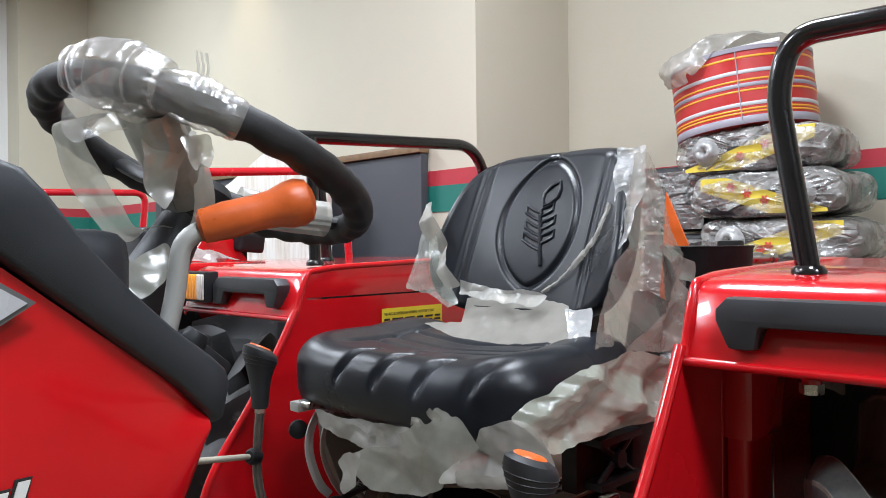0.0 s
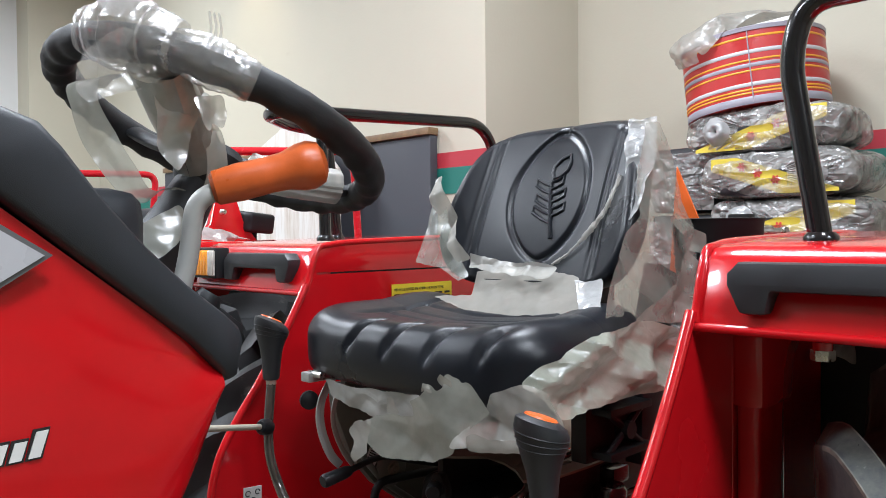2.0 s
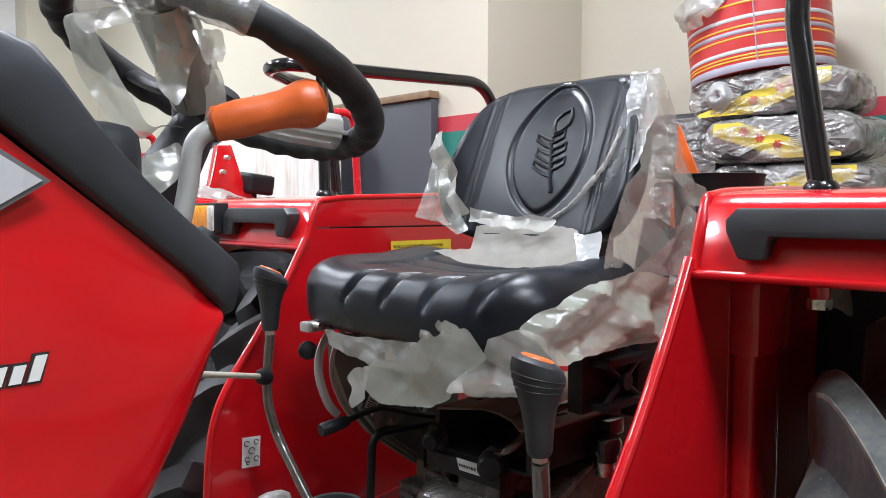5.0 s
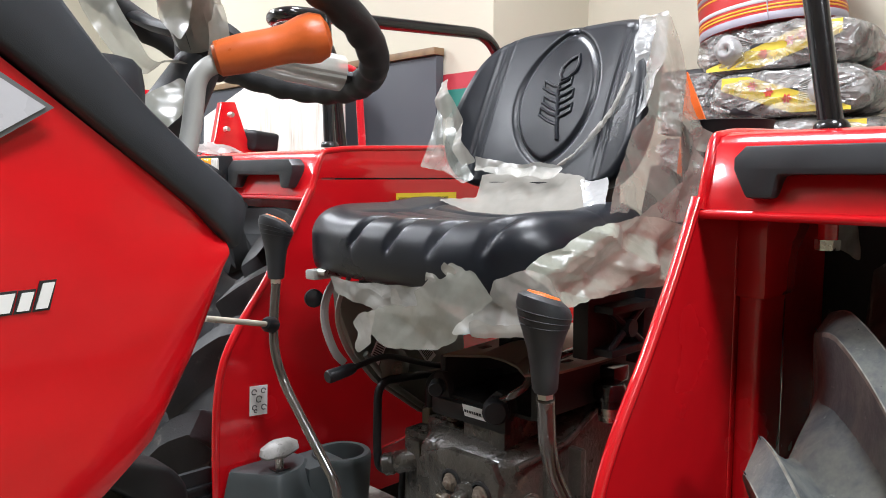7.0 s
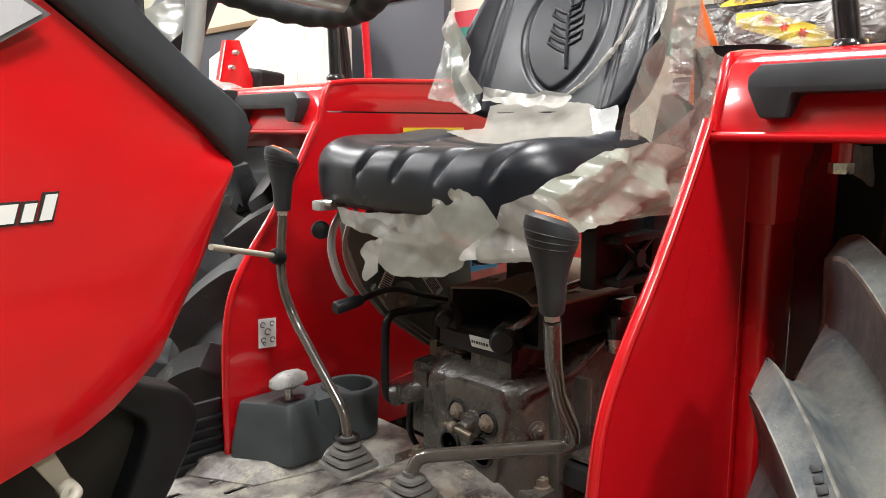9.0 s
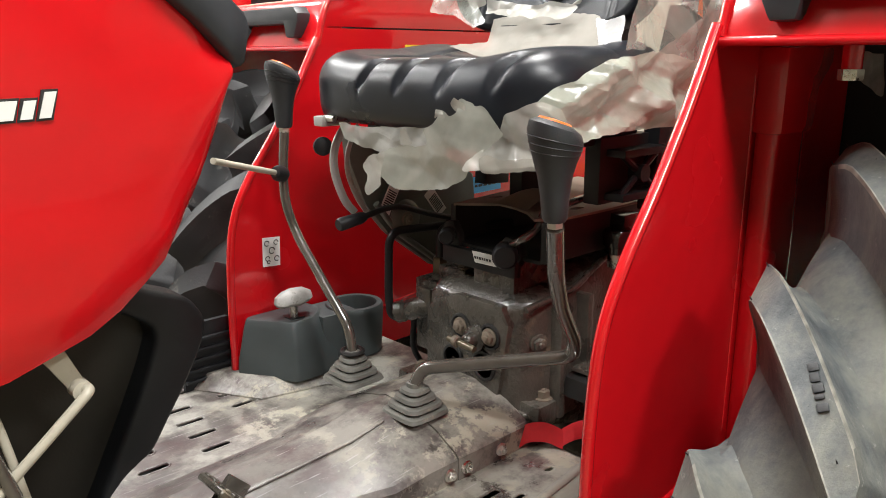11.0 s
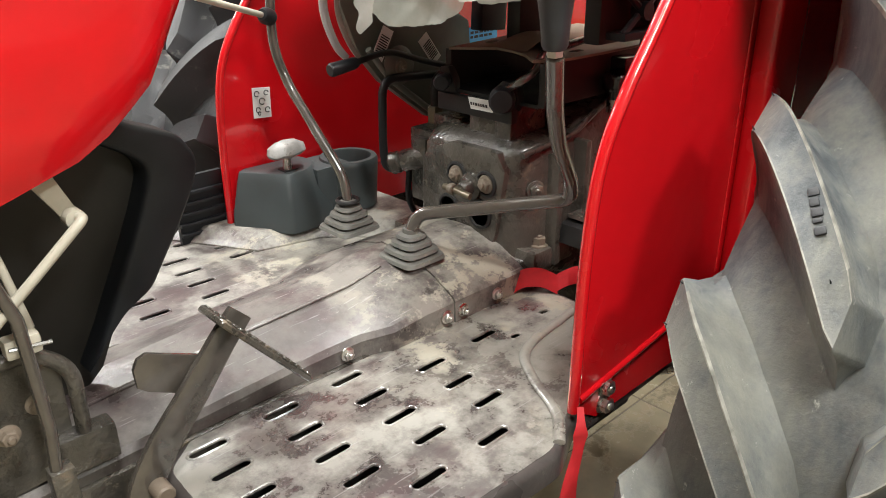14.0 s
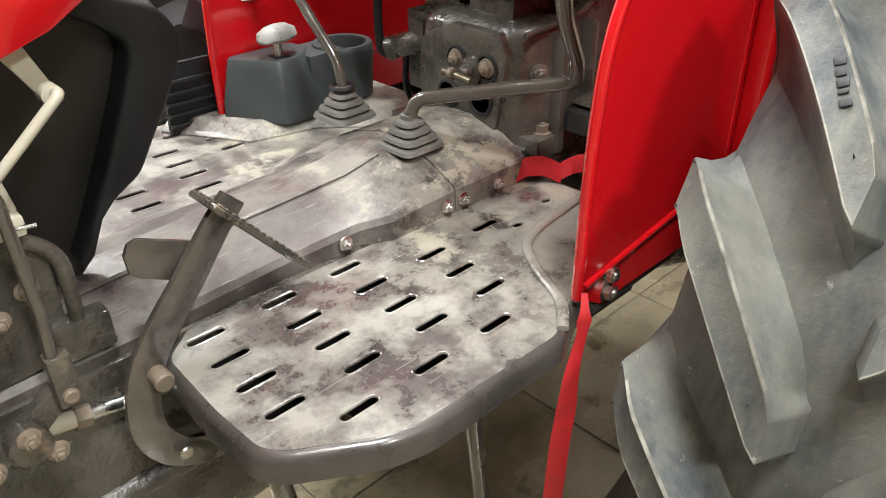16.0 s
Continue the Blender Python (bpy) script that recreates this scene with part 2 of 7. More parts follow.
CREAM_ROD = surface("cream_painted_steel", (0.44, 0.41, 0.33), 0.4, vary=0.15, dirt=(0.2, 0.17, 0.12), dirt_level=0.68, dirt_scale=25)
GREEN_GREY = surface("grey_green_plate", (0.12, 0.125, 0.105), 0.45, vary=0.2)
BRASS = surface("brass_fitting", (0.14, 0.115, 0.078), 0.4, metal=0.5, vary=0.2)
ORANGE = surface("orange_grip_plastic", (0.60, 0.115, 0.022), 0.36, vary=0.22, scale=18, grain=500, dirt=(0.2, 0.07, 0.03), dirt_level=0.7, dirt_scale=14)
ORANGE_CAP = surface("orange_cap", (0.8, 0.14, 0.02), 0.4)
AMBER = surface("amber_lens", (0.85, 0.33, 0.02), 0.15, vary=0.15, scale=60, coat=0.6)
LENS = surface("clear_ribbed_lens", (0.55, 0.53, 0.48), 0.15, vary=0.2, scale=80, coat=0.6)
BOX_GREY = surface("blue_grey_plastic", (0.041, 0.050, 0.051), 0.5, vary=0.15, scale=12, grain=800, dirt=(0.2, 0.2, 0.18), dirt_level=0.7, dirt_scale=12)
KNOB_GREY = surface("worn_pale_knob", (0.23, 0.225, 0.21), 0.45, vary=0.25, scale=60, dirt=(0.12, 0.11, 0.1), dirt_level=0.56, dirt_scale=60)
WHITE = surface("white_sticker", (0.75, 0.75, 0.72), 0.4, vary=0.05)
SILVER_DECAL = surface("silver_grey_decal", (0.5, 0.5, 0.52), 0.35, vary=0.05)
YELLOW = surface("yellow_sticker", (0.8, 0.62, 0.03), 0.45, vary=0.06)
BLUE = surface("blue_label", (0.05, 0.32, 0.62), 0.45, vary=0.06)
# Black for print, and for the shade painted into recesses and holes.
INK_AND_SHADE = surface("black_print_and_shade", (0.015, 0.015, 0.015), 0.5, vary=0.1)
GREY_INK = surface("grey_border_print", (0.12, 0.12, 0.12), 0.5, vary=0.1)
WALL = surface("cream_wall_paint", (0.52, 0.487, 0.39), 0.7, vary=0.035, scale=1.6, grain=90, grain_depth=0.001, rough_vary=0.05, dirt=(0.48, 0.445, 0.36), dirt_level=0.72, dirt_scale=3)
WALL_WHITE = surface("white_wall_paint", (0.70, 0.70, 0.69), 0.7, vary=0.03, scale=2, grain=90, grain_depth=0.001, rough_vary=0.05)
STRIPE_RED = surface("red_wall_stripe", (0.42, 0.03, 0.045), 0.6, vary=0.08, scale=4, grain=90, grain_depth=0.001)
STRIPE_GREEN = surface("green_wall_stripe", (0.015, 0.16, 0.125), 0.6, vary=0.08, scale=4, grain=90, grain_depth=0.001)
TILE = surface("beige_floor_tile", (0.25, 0.215, 0.145), 0.22, vary=0.26, scale=7, grain=160, grain_depth=0.0002, dirt=(0.15, 0.125, 0.08), dirt_level=0.53, dirt_scale=9)
GROUT = surface("dark_tile_joint", (0.10, 0.085, 0.065), 0.8)
BOARD = surface("dark_grey_board", (0.047, 0.05, 0.06), 0.6, vary=0.08, scale=3, grain=300)
WOOD = surface("brown_wood_edge", (0.19, 0.12, 0.06), 0.5, vary=0.2, scale=30)
CAP_RED = surface("striped_drum_red", (0.44, 0.022, 0.02), 0.4, vary=0.06)
CAP_WHITE = surface("striped_drum_white", (0.5, 0.5, 0.51), 0.45, vary=0.06)
CAP_GREY = surface("striped_drum_grey", (0.31, 0.295, 0.34), 0.45, vary=0.06)
CAP_GOLD = surface("striped_drum_gold", (0.75, 0.33, 0.02), 0.4, vary=0.06)
PACK_BLACK = surface("packed_black_foam", (0.022, 0.022, 0.025), 0.5, vary=0.3, scale=20)
PACK_YELLOW = surface("yellow_printed_paper", (0.66, 0.52, 0.05), 0.5, vary=0.08, scale=16)
PACK_RED = surface("red_print", (0.55, 0.06, 0.04), 0.5)
STRAP = surface("red_webbing", (0.46, 0.012, 0.018), 0.55, vary=0.15, scale=50, grain=900, grain_depth=0.0008)
FILM = film("clear_packing_film", (0.46, 0.45, 0.425), 0.36, 0.42, 0.38, 0.12, 0.9)
FILM_WHEEL = film("clear_wheel_film", (0.66, 0.65, 0.63), 0.70, 0.25, 0.26, 0.34, 0.9, 0.10)
FILM_SHEET = film("smooth_packing_film", (0.40, 0.40, 0.345), 0.34, 0.32, 0.12, 0.20, 0.9, 0.10)
FILM_HAZE = film("hazy_packing_film", (0.54, 0.53, 0.48), 0.46, 0.28, 0.10, 0.32, 0.6, 0.08)
FILM_WARM = film("warm_clear_packing_film", (0.43, 0.455, 0.395), 0.54, 0.30, 0.12, 0.20, 0.8, 0.08)
FILM_FOLD = film("folded_packing_film", (0.505, 0.54, 0.445), 0.38, 0.32, 0.26, 0.28, 1.4, 0.12)
FILM_MILKY = film("milky_packing_film", (0.46, 0.45, 0.41), 0.30, 0.36, 0.2, 0.12, 1.2, 0.08)
FILM_CREAM = film("cream_packing_film", (0.40, 0.38, 0.335), 0.34, 0.4, 0.20, 0.09, 0.9, 0.06)
FILM_BAG = film("bag_film", (0.60, 0.585, 0.55), 0.62, 0.28, 1.0, 0.26, 1.4)
FILM_SHINY = film("shiny_packing_film", (0.58, 0.585, 0.58), 0.38, 0.25, 0.30, 0.22, 3.6, 0.1)


def marble_sheet():
    m, nt, p = mat_nodes("streaked_white_sheet")
    geo = nt.nodes.new("ShaderNodeNewGeometry")
    mp = nt.nodes.new("ShaderNodeMapping")
    mp.inputs["Scale"].default_value = (1, 14, 1.6)
    mp.inputs["Rotation"].default_value = (0.25, 0, 0)
    nt.links.new(geo.outputs["Position"], mp.inputs["Vector"])
    veins = noise_node(nt, 2.2, 6.0, 0.65, mp.outputs["Vector"])
    nt.links.new(ramp(nt, veins, [(0.42, (0.74, 0.72, 0.68)), (0.62, (0.60, 0.54, 0.47)), (0.75, (0.42, 0.35, 0.28))]), p.inputs["Base Color"])
    p.inputs["Roughness"].default_value = 0.45
    return m


MARBLE = marble_sheet()
LIGHT_PANEL, nt_, p_ = mat_nodes("lit_diffuser")
p_.inputs["Emission Color"].default_value = (1.0, 0.94, 0.84, 1)
p_.inputs["Emission Strength"].default_value = 6.0

# ---- helpers ----
ORIGIN = {}


def V(*a):
    return Vector(a)


def thing(name, at, label, category, group="", kind=""):
    """An Empty at the thing's base; the parts are given in world places."""
    ob = new(name)
    ob.location = at
    ob.empty_display_size = 0.05
    ORIGIN[ob.name] = Vector(at)
    return tagged(ob, label, category, group, kind)


def part(name, bm, material, parent=None, label="", angle=40, smooth=True):
    """Links a bmesh, given in world places, as one mesh object under a thing or a part."""
    bm.normal_update()
    lo = Vector([min(v.co[i] for v in bm.verts) for i in range(3)])
    hi = Vector([max(v.co[i] for v in bm.verts) for i in range(3)])
    mid = (lo + hi) / 2
    mid.z = lo.z
    bmesh.ops.translate(bm, vec=-mid, verts=bm.verts)
    me = bpy.data.meshes.new(name)
    bm.to_mesh(me)
    bm.free()
    for mt in material if isinstance(material, (list, tuple)) else [material]:
        me.materials.append(mt)
    if smooth:
        me.polygons.foreach_set("use_smooth", [True] * len(me.polygons))
        me.set_sharp_from_angle(angle=radians(angle))
    ob = new(name, me)
    base = ORIGIN[parent.name] if parent else Vector()
    ob.location = mid - base
    ob.parent = parent
    ORIGIN[ob.name] = mid
    return tagged(ob, label) if label else ob


def single(name, bm, material, label, category, group="", kind="", **k):
    return tagged(part(name, bm, material, None, **k), label, category, group, kind)


def box(x0, x1, y0, y1, z0, z1, bevel=0.0, seg=2, bm=None):
    own = bmesh.new()
    vs = [own.verts.new((x, y, z)) for x in (x0, x1) for y in (y0, y1) for z in (z0, z1)]
    for f in ((0, 1, 3, 2), (4, 6, 7, 5), (0, 4, 5, 1), (2, 3, 7, 6), (0, 2, 6, 4), (1, 5, 7, 3)):
        own.faces.new([vs[i] for i in f])
    if bevel:
        bmesh.ops.bevel(own, geom=own.edges[:], offset=bevel, segments=seg, profile=0.6, affect="EDGES")
    bmesh.ops.recalc_face_normals(own, faces=own.faces)
    return join(bm, own)


def join(bm, own):
    if bm is None:
        return own
    me = bpy.data.meshes.new("tmp")
    own.to_mesh(me)
    own.free()
    bm.from_mesh(me)
    bpy.data.meshes.remove(me)
    return bm


def turned(bm, m):
    bmesh.ops.transform(bm, matrix=m, verts=bm.verts)
    return bm


def loft(rings, closed=True, cap=True, bm=None):
    own = bmesh.new()
    rows = [[own.verts.new(p) for p in r] for r in rings]
    n = len(rows[0])
    for a, b in zip(rows, rows[1:]):
        for i in range(n if closed else n - 1):
            j = (i + 1) % n
            own.faces.new((a[i], a[j], b[j], b[i]))
    if cap and closed:
        own.faces.new(rows[0][::-1])
        own.faces.new(rows[-1])
    bmesh.ops.recalc_face_normals(own, faces=own.faces)
    return join(bm, own)


def spline(pts, n=8):
    """A smooth line through the points."""
    pts = [Vector(p) for p in pts]
    out = []
    for i in range(len(pts) - 1):
        a, b, c, d = pts[max(i - 1, 0)], pts[i], pts[i + 1], pts[min(i + 2, len(pts) - 1)]
        for k in range(n):
            t = k / n
            out.append(0.5 * (2 * b + (c - a) * t + (2 * a - 5 * b + 4 * c - d) * t * t + (3 * b - a - 3 * c + d) * t ** 3))
    return out + [pts[-1]]


def rounded(pts, r, n=6):
    """A broken line with its corners rounded to about r."""
    pts = [Vector(p) for p in pts]
    out = [pts[0]]
    for a, b, c in zip(pts, pts[1:], pts[2:]):
        u, w = (a - b), (c - b)
        k = min(r, u.length * 0.48, w.length * 0.48)
        p, q = b + u.normalized() * k, b + w.normalized() * k
        for i in range(n + 1):
            t = i / n
            out.append(p * (1 - t) ** 2 + b * 2 * t * (1 - t) + q * t * t)
    return out + [pts[-1]]


def tube(pts, r, res=12, cap=True, bm=None, flat=1.0, loop=False):
    """A round bar along the points; r is a number or a list, one for each point."""
    pts = [Vector(p) for p in pts]
    rs = r if isinstance(r, (list, tuple)) else [r] * len(pts)
    rings, side = [], None
    for i, p in enumerate(pts):
        if loop:
            d = (pts[(i + 1) % len(pts)] - pts[i - 1]).normalized()
        else:
            d = (pts[min(i + 1, len(pts) - 1)] - pts[max(i - 1, 0)]).normalized()
        if side is None:
            side = d.orthogonal().normalized() if abs(d.z) > 0.9 else d.cross(V(0, 0, 1)).normalized()
        side = (side - d * side.dot(d)).normalized()
        up = side.cross(d)
        rings.append([p + (side * math.cos(a) + up * math.sin(a) * flat) * rs[i] for a in [2 * math.pi * k / res for k in range(res)]])
    if loop:
        rings.append(rings[0])
    out = loft(rings, True, cap and not loop, bm)
    if loop:
        bmesh.ops.remove_doubles(out, verts=out.verts, dist=1e-6)
    return out


def spun(profile, at, axis=(0, 0, 1), res=24, bm=None, cap=True):
    """A turned body: (radius, height) pairs along an axis from a point."""
    ax = Vector(axis).normalized()
    s = ax.orthogonal().normalized()
    u = ax.cross(s)
    at = Vector(at)
    rings = [[at + ax * h + (s * math.cos(a) + u * math.sin(a)) * max(r, 1e-4) for a in [2 * math.pi * k / res for k in range(res)]] for r, h in profile]
    return loft(rings, True, cap, bm)


def sheet(outline, thick, normal, holes=(), bevel=0.0, bm=None):
    """A flat plate: outline points in a plane, with holes, thickened against the normal."""
    own = bmesh.new()
    edges = []
    for ring in (outline, *holes):
        vs = [own.verts.new(p) for p in ring]
        edges += [own.edges.new((vs[i], vs[(i + 1) % len(vs)])) for i in range(len(vs))]
    if holes:
        bmesh.ops.triangle_fill(own, edges=edges, use_beauty=True, use_dissolve=True)
    else:
        own.faces.new(own.verts[:])
    n = Vector(normal).normalized()
    own.normal_update()
    for f in own.faces:
        if f.normal.dot(n) < 0:
            f.normal_flip()
    rim = {e for e in own.edges if len(e.link_faces) == 1}
    got = bmesh.ops.extrude_face_region(own, geom=own.faces[:] + own.edges[:] + own.verts[:])
    fresh = [g for g in got["geom"] if isinstance(g, bmesh.types.BMVert)]
    bmesh.ops.translate(own, vec=-n * thick, verts=fresh)
    bmesh.ops.recalc_face_normals(own, faces=own.faces)
    if bevel:
        own.normal_update()
        es = [e for e in own.edges if len(e.link_faces) == 2 and e.calc_face_angle(0) > 0.9 and e.calc_face_angle(0) < 2.4]
        bmesh.ops.bevel(own, geom=es, offset=bevel, segments=2, profile=0.6, affect="EDGES")
    return join(bm, own)


def patch(grid, nu=10, nv=10):
    """A smooth surface through a small grid of points: rows of points, as rows of a finer grid."""
    rows = [spline(r, nu) for r in grid]
    cols = [spline(c, nv) for c in zip(*rows)]
    return [list(r) for r in zip(*cols)]


def crumpled(grid, seed, depth=0.006, ragged=0.0, fold=0.0, scale=28.0, tear=3, sharp=0.0, along=None):
    """A crumpled film: a fine grid, creased by noise, with a torn rim."""
    bm = bmesh.new()
    off = Vector((seed * 3.1, seed * 1.7, seed * 0.9))
    n, m = len(grid), len(grid[0])
    rows = []
    pick = random.Random(seed + 7)
    folds = []
    for _ in range(12 if sharp else 0):
        c = grid[pick.randrange(n)][pick.randrange(m)]
        d = V(pick.uniform(-1, 1), pick.uniform(-1, 1), pick.uniform(-1, 1))
        if along is not None:
            d -= along * d.dot(along) * 0.85
        folds.append((c, d.normalized(), pick.uniform(-1, 1) * sharp, pick.uniform(0.03, 0.10)))
    for i, r in enumerate(grid):
        row = []
        for j, p in enumerate(r):
            du = (grid[min(i + 1, n - 1)][j] - grid[max(i - 1, 0)][j])
            dv = (r[min(j + 1, m - 1)] - r[max(j - 1, 0)])
            nr = du.cross(dv).normalized() if du.cross(dv).length > 1e-9 else V(0, 0, 1)
            q = p * scale + off
            w = V(q.x + 0.6 * q.y, q.y * 0.45 - 0.2 * q.x, q.z * 0.8 + 0.3 * q.x)
            lift = 2.6 * abs(noise.noise(w * 0.55)) + 1.3 * abs(noise.noise(w * 1.25 + off)) + 0.5 * abs(noise.noise(q * 2.4)) - 0.8
            row.append(bm.verts.new(p + nr * (lift * depth + fold * noise.noise(p * 9 + off) + sum(k * abs(((p - c).dot(d) + 50 * w) % (2 * w) - w) for c, d, k, w in folds))))
        rows.append(row)
    for i in range(n - 1):
        for j in range(m - 1):
            if ragged:
                rim = min(i, n - 2 - i, j, m - 2 - j)
                c = (grid[i][j] * 34 + off)
                if rim < tear and noise.noise(c) + 0.35 * noise.noise(c * 3) > (0.28 - ragged) + rim * 0.44 / tear:
                    continue
            bm.faces.new((rows[i][j], rows[i][j + 1], rows[i + 1][j + 1], rows[i + 1][j]))
    bmesh.ops.delete(bm, geom=[v for v in bm.verts if not v.link_faces], context="VERTS")
    if ragged:
        rnd = random.Random(seed)
        for k in range(3):
            moves = []
            for v in bm.verts:
                near = [e.other_vert(v).co for e in v.link_edges if len(e.link_faces) == 1]
                if len(near) == 2:
                    moves.append((v, v.co.lerp((near[0] + near[1]) / 2, 0.65)))
            for v, co in moves:
                v.co = co
        for v, co in moves:
            v.co += (co - v.co) + V(rnd.uniform(-1, 1), rnd.uniform(-1, 1), rnd.uniform(-1, 1)) * 0.0011
    return bm


def hexbolt(at, axis, r=0.008, h=0.007, washer=True, bm=None):
    bm = bm or bmesh.new()
    if washer:
        spun([(r * 1.35, 0), (r * 1.35, 0.0018), (r * 1.1, 0.003)], at, axis, 16, bm)
    spun([(r, 0.001), (r, h), (r * 0.85, h + 0.0012)], at, axis, 6, bm)
    return spun([(r * 0.5, h), (r * 0.5, h + 0.003), (r * 0.35, h + 0.0045)], at, axis, 10, bm)


def mirror_y(p):
    return Vector((p[0], 2 * C - p[1], p[2]))


def bars(at, right, up, width, height, rows, material, parent, name="printed_line", seed=1, lift=None):
    """Rows of plain bars that stand for small writing."""
    rnd = random.Random(seed)
    at, right, up = Vector(at), Vector(right).normalized(), Vector(up).normalized()
    n = right.cross(up)
    bm = bmesh.new()
    pitch = height / rows
    for i in range(rows):
        x = 0.0
        while x < width * 0.93:
            w = min(rnd.uniform(0.08, 0.2) * width, width - x)
            o = at + right * x - up * (pitch * i) + n * 0.0006
            bm.faces.new([bm.verts.new(q) for q in (o, o + right * w, o + right * w - up * pitch * 0.6, o - up * pitch * 0.6)])
            x += w + 0.04 * width
    return part(name, bm, material, parent, smooth=False)

# ---- the room ----
def slab(name, x0, x1, y0, y1, z0, z1, material, label, category="wall"):
    return single(name, box(x0, x1, y0, y1, z0, z1), material, label, category, kind="structure", smooth=False)


slab("wall_behind_seat", 2.75, 2.95, -5.2, 1.95, FLOOR, CEIL, WALL, "cream painted plaster wall with a red and green stripe")
slab("wall_projecting", 2.15, 2.95, 1.95, 5.8, FLOOR, CEIL, WALL, "cream painted projecting wall with a red and green stripe")
slab("wall_corner", 1.68, 2.95, 5.8, 6.3, FLOOR, CEIL, WALL, "cream painted wall end at the room corner")
slab("wall_white", -6.2, 1.68, 6.05, 6.3, FLOOR, CEIL, WALL_WHITE, "plain white painted plaster wall")
slab("wall_entrance", -6.2, -6.0, -5.2, 6.05, FLOOR, CEIL, WALL, "plain cream painted plaster wall")
slab("wall_side", -6.0, 2.75, -5.2, -5.0, FLOOR, CEIL, WALL, "plain cream painted plaster wall")
slab("ceiling", -6.2, 2.95, -5.2, 6.3, CEIL, CEIL + 0.15, WALL_WHITE, "plain white ceiling with square lights", "ceiling")
for z0, z1, mt, nm in ((1.582, 1.643, STRIPE_RED, "red"), (1.478, 1.582, STRIPE_GREEN, "green")):
    lab = f"{nm} painted stripe along the cream wall"
    slab("trim_" + nm + "_a", 2.747, 2.75, -5.0, 1.95, z0, z1, mt, lab, "stripe")
    slab("trim_" + nm + "_b", 2.147, 2.15, 1.95, 5.8, z0, z1, mt, lab, "stripe")
    slab("trim_" + nm + "_c", 2.147, 2.747, 1.947, 1.95, z0, z1, mt, lab, "stripe")
    slab("trim_" + nm + "_d", 1.68, 2.147, 5.797, 5.8, z0, z1, mt, lab, "stripe")

floor = slab("floor", -6.2, 2.95, -5.2, 6.3, FLOOR - 0.2, FLOOR - 0.002, GROUT, "beige polished square floor tiles with dark joints", "floor")

# ceiling lights, each a frame and a lit diffuser
def ceiling_light(x, y):
    t = thing("ceiling_light", (x, y, CEIL - 0.04), "square white ceiling light panel, switched on", "light", "ceiling lights")
    h = 0.3
    fr = bmesh.new()
    for a in (-1, 1):
        box(x - h, x + h, y + a * h - 0.02, y + a * h + 0.02, CEIL - 0.04, CEIL, 0.004, 1, fr)
        box(x + a * h - 0.02, x + a * h + 0.02, y - h + 0.02, y + h - 0.02, CEIL - 0.04, CEIL, 0.004, 1, fr)
    part("frame", fr, WHITE, t)
    part("diffuser", box(x - h + 0.02, x + h - 0.02, y - h + 0.02, y + h - 0.02, CEIL - 0.025, CEIL - 0.012), LIGHT_PANEL, t, smooth=False)
    la = bpy.data.lights.new("lamp", "AREA")
    la.size, la.energy, la.color = 0.54, LAMP_WATTS, (0.965, 0.985, 1.0)
    lo = new("lamp", la)
    lo.matrix_world = Matrix.Translation((x, y, CEIL - 0.05))
    return t


for lx, ly in ((0.1, -2.5), (0.05, -0.45), (-0.8, 2.2), (1.15, 1.1), (-0.9, 4.5), (0.75, 4.0)):
    ceiling_light(lx, ly)

def downlight(x, y):
    t = thing("downlight", (x, y, CEIL - 0.03), "small round ceiling downlight close to the wall", "light")
    part("housing", spun([(0.055, -0.03), (0.055, 0.0), (0.03, 0.0)], (x, y, CEIL), (0, 0, 1), 24), WHITE, t)
    sp = bpy.data.lights.new("spot", "SPOT")
    sp.energy, sp.color, sp.spot_size, sp.spot_blend, sp.shadow_soft_size = SPOT_WATTS, (1.0, 0.78, 0.45), radians(62), 0.9, 0.03
    so = new("spot", sp)
    so.matrix_world = Matrix.Translation((x, y, CEIL - 0.04))


downlight(1.95, 3.55)

# wall spotlight on the white wall
wl = thing("wall_spotlight", (1.30, 6.02, 2.30), "small black spotlight on the white wall", "light")
part("bracket", box(1.28, 1.32, 6.0, 6.05, 2.33, 2.41, 0.004), BLACK, wl)
part("head", spun([(0.03, 0), (0.035, 0.05), (0.035, 0.14), (0.03, 0.15)], (1.30, 5.98, 2.30), (-0.6, -0.4, 0.3), 20), BLACK, wl)

# dark board on the projecting wall
bd = thing("board", (2.12, 3.2, FLOOR), "large dark grey board with a brown wooden top edge", "board")
part("panel", box(2.10, 2.14, 2.205, 4.6, FLOOR, 1.715, 0.003), BOARD, bd, angle=30)
part("top_rail", box(2.085, 2.142, 2.20, 4.6, 1.716, 1.745, 0.004), WOOD, bd, "brown wooden top rail")

# white streaked sheet leaning in front of the board
out = [(1.95, 2.62, FLOOR), (1.95, 2.62, 1.60), (1.95, 2.76, 1.73), (1.95, 3.0, 1.84), (1.95, 3.08, 1.80), (1.95, 3.43, 1.67), (1.95, 3.84, 1.556), (1.95, 3.90, 1.0), (1.95, 3.90, FLOOR)]
single("leaning_sheet", sheet([V(*p) for p in out], 0.02, (-1, 0, 0), bevel=0.004), MARBLE, "white streaked laminate sheet leaning at the dark board", "sheet")

# ---- the tractor ----
tractor = thing("tractor", (0.6, C, FLOOR), "red farm tractor with seat and wheel in torn packing film", "tractor")

# bonnet side skins, both sides
LOW = [(-0.9, 0.86), (-0.4, 0.875), (0.0, 0.893), (0.15, 0.913), (0.22, 0.937), (0.255, 0.958), (0.295, 0.995), (0.332, 1.06), (0.355, 1.11), (0.371, 1.155)]
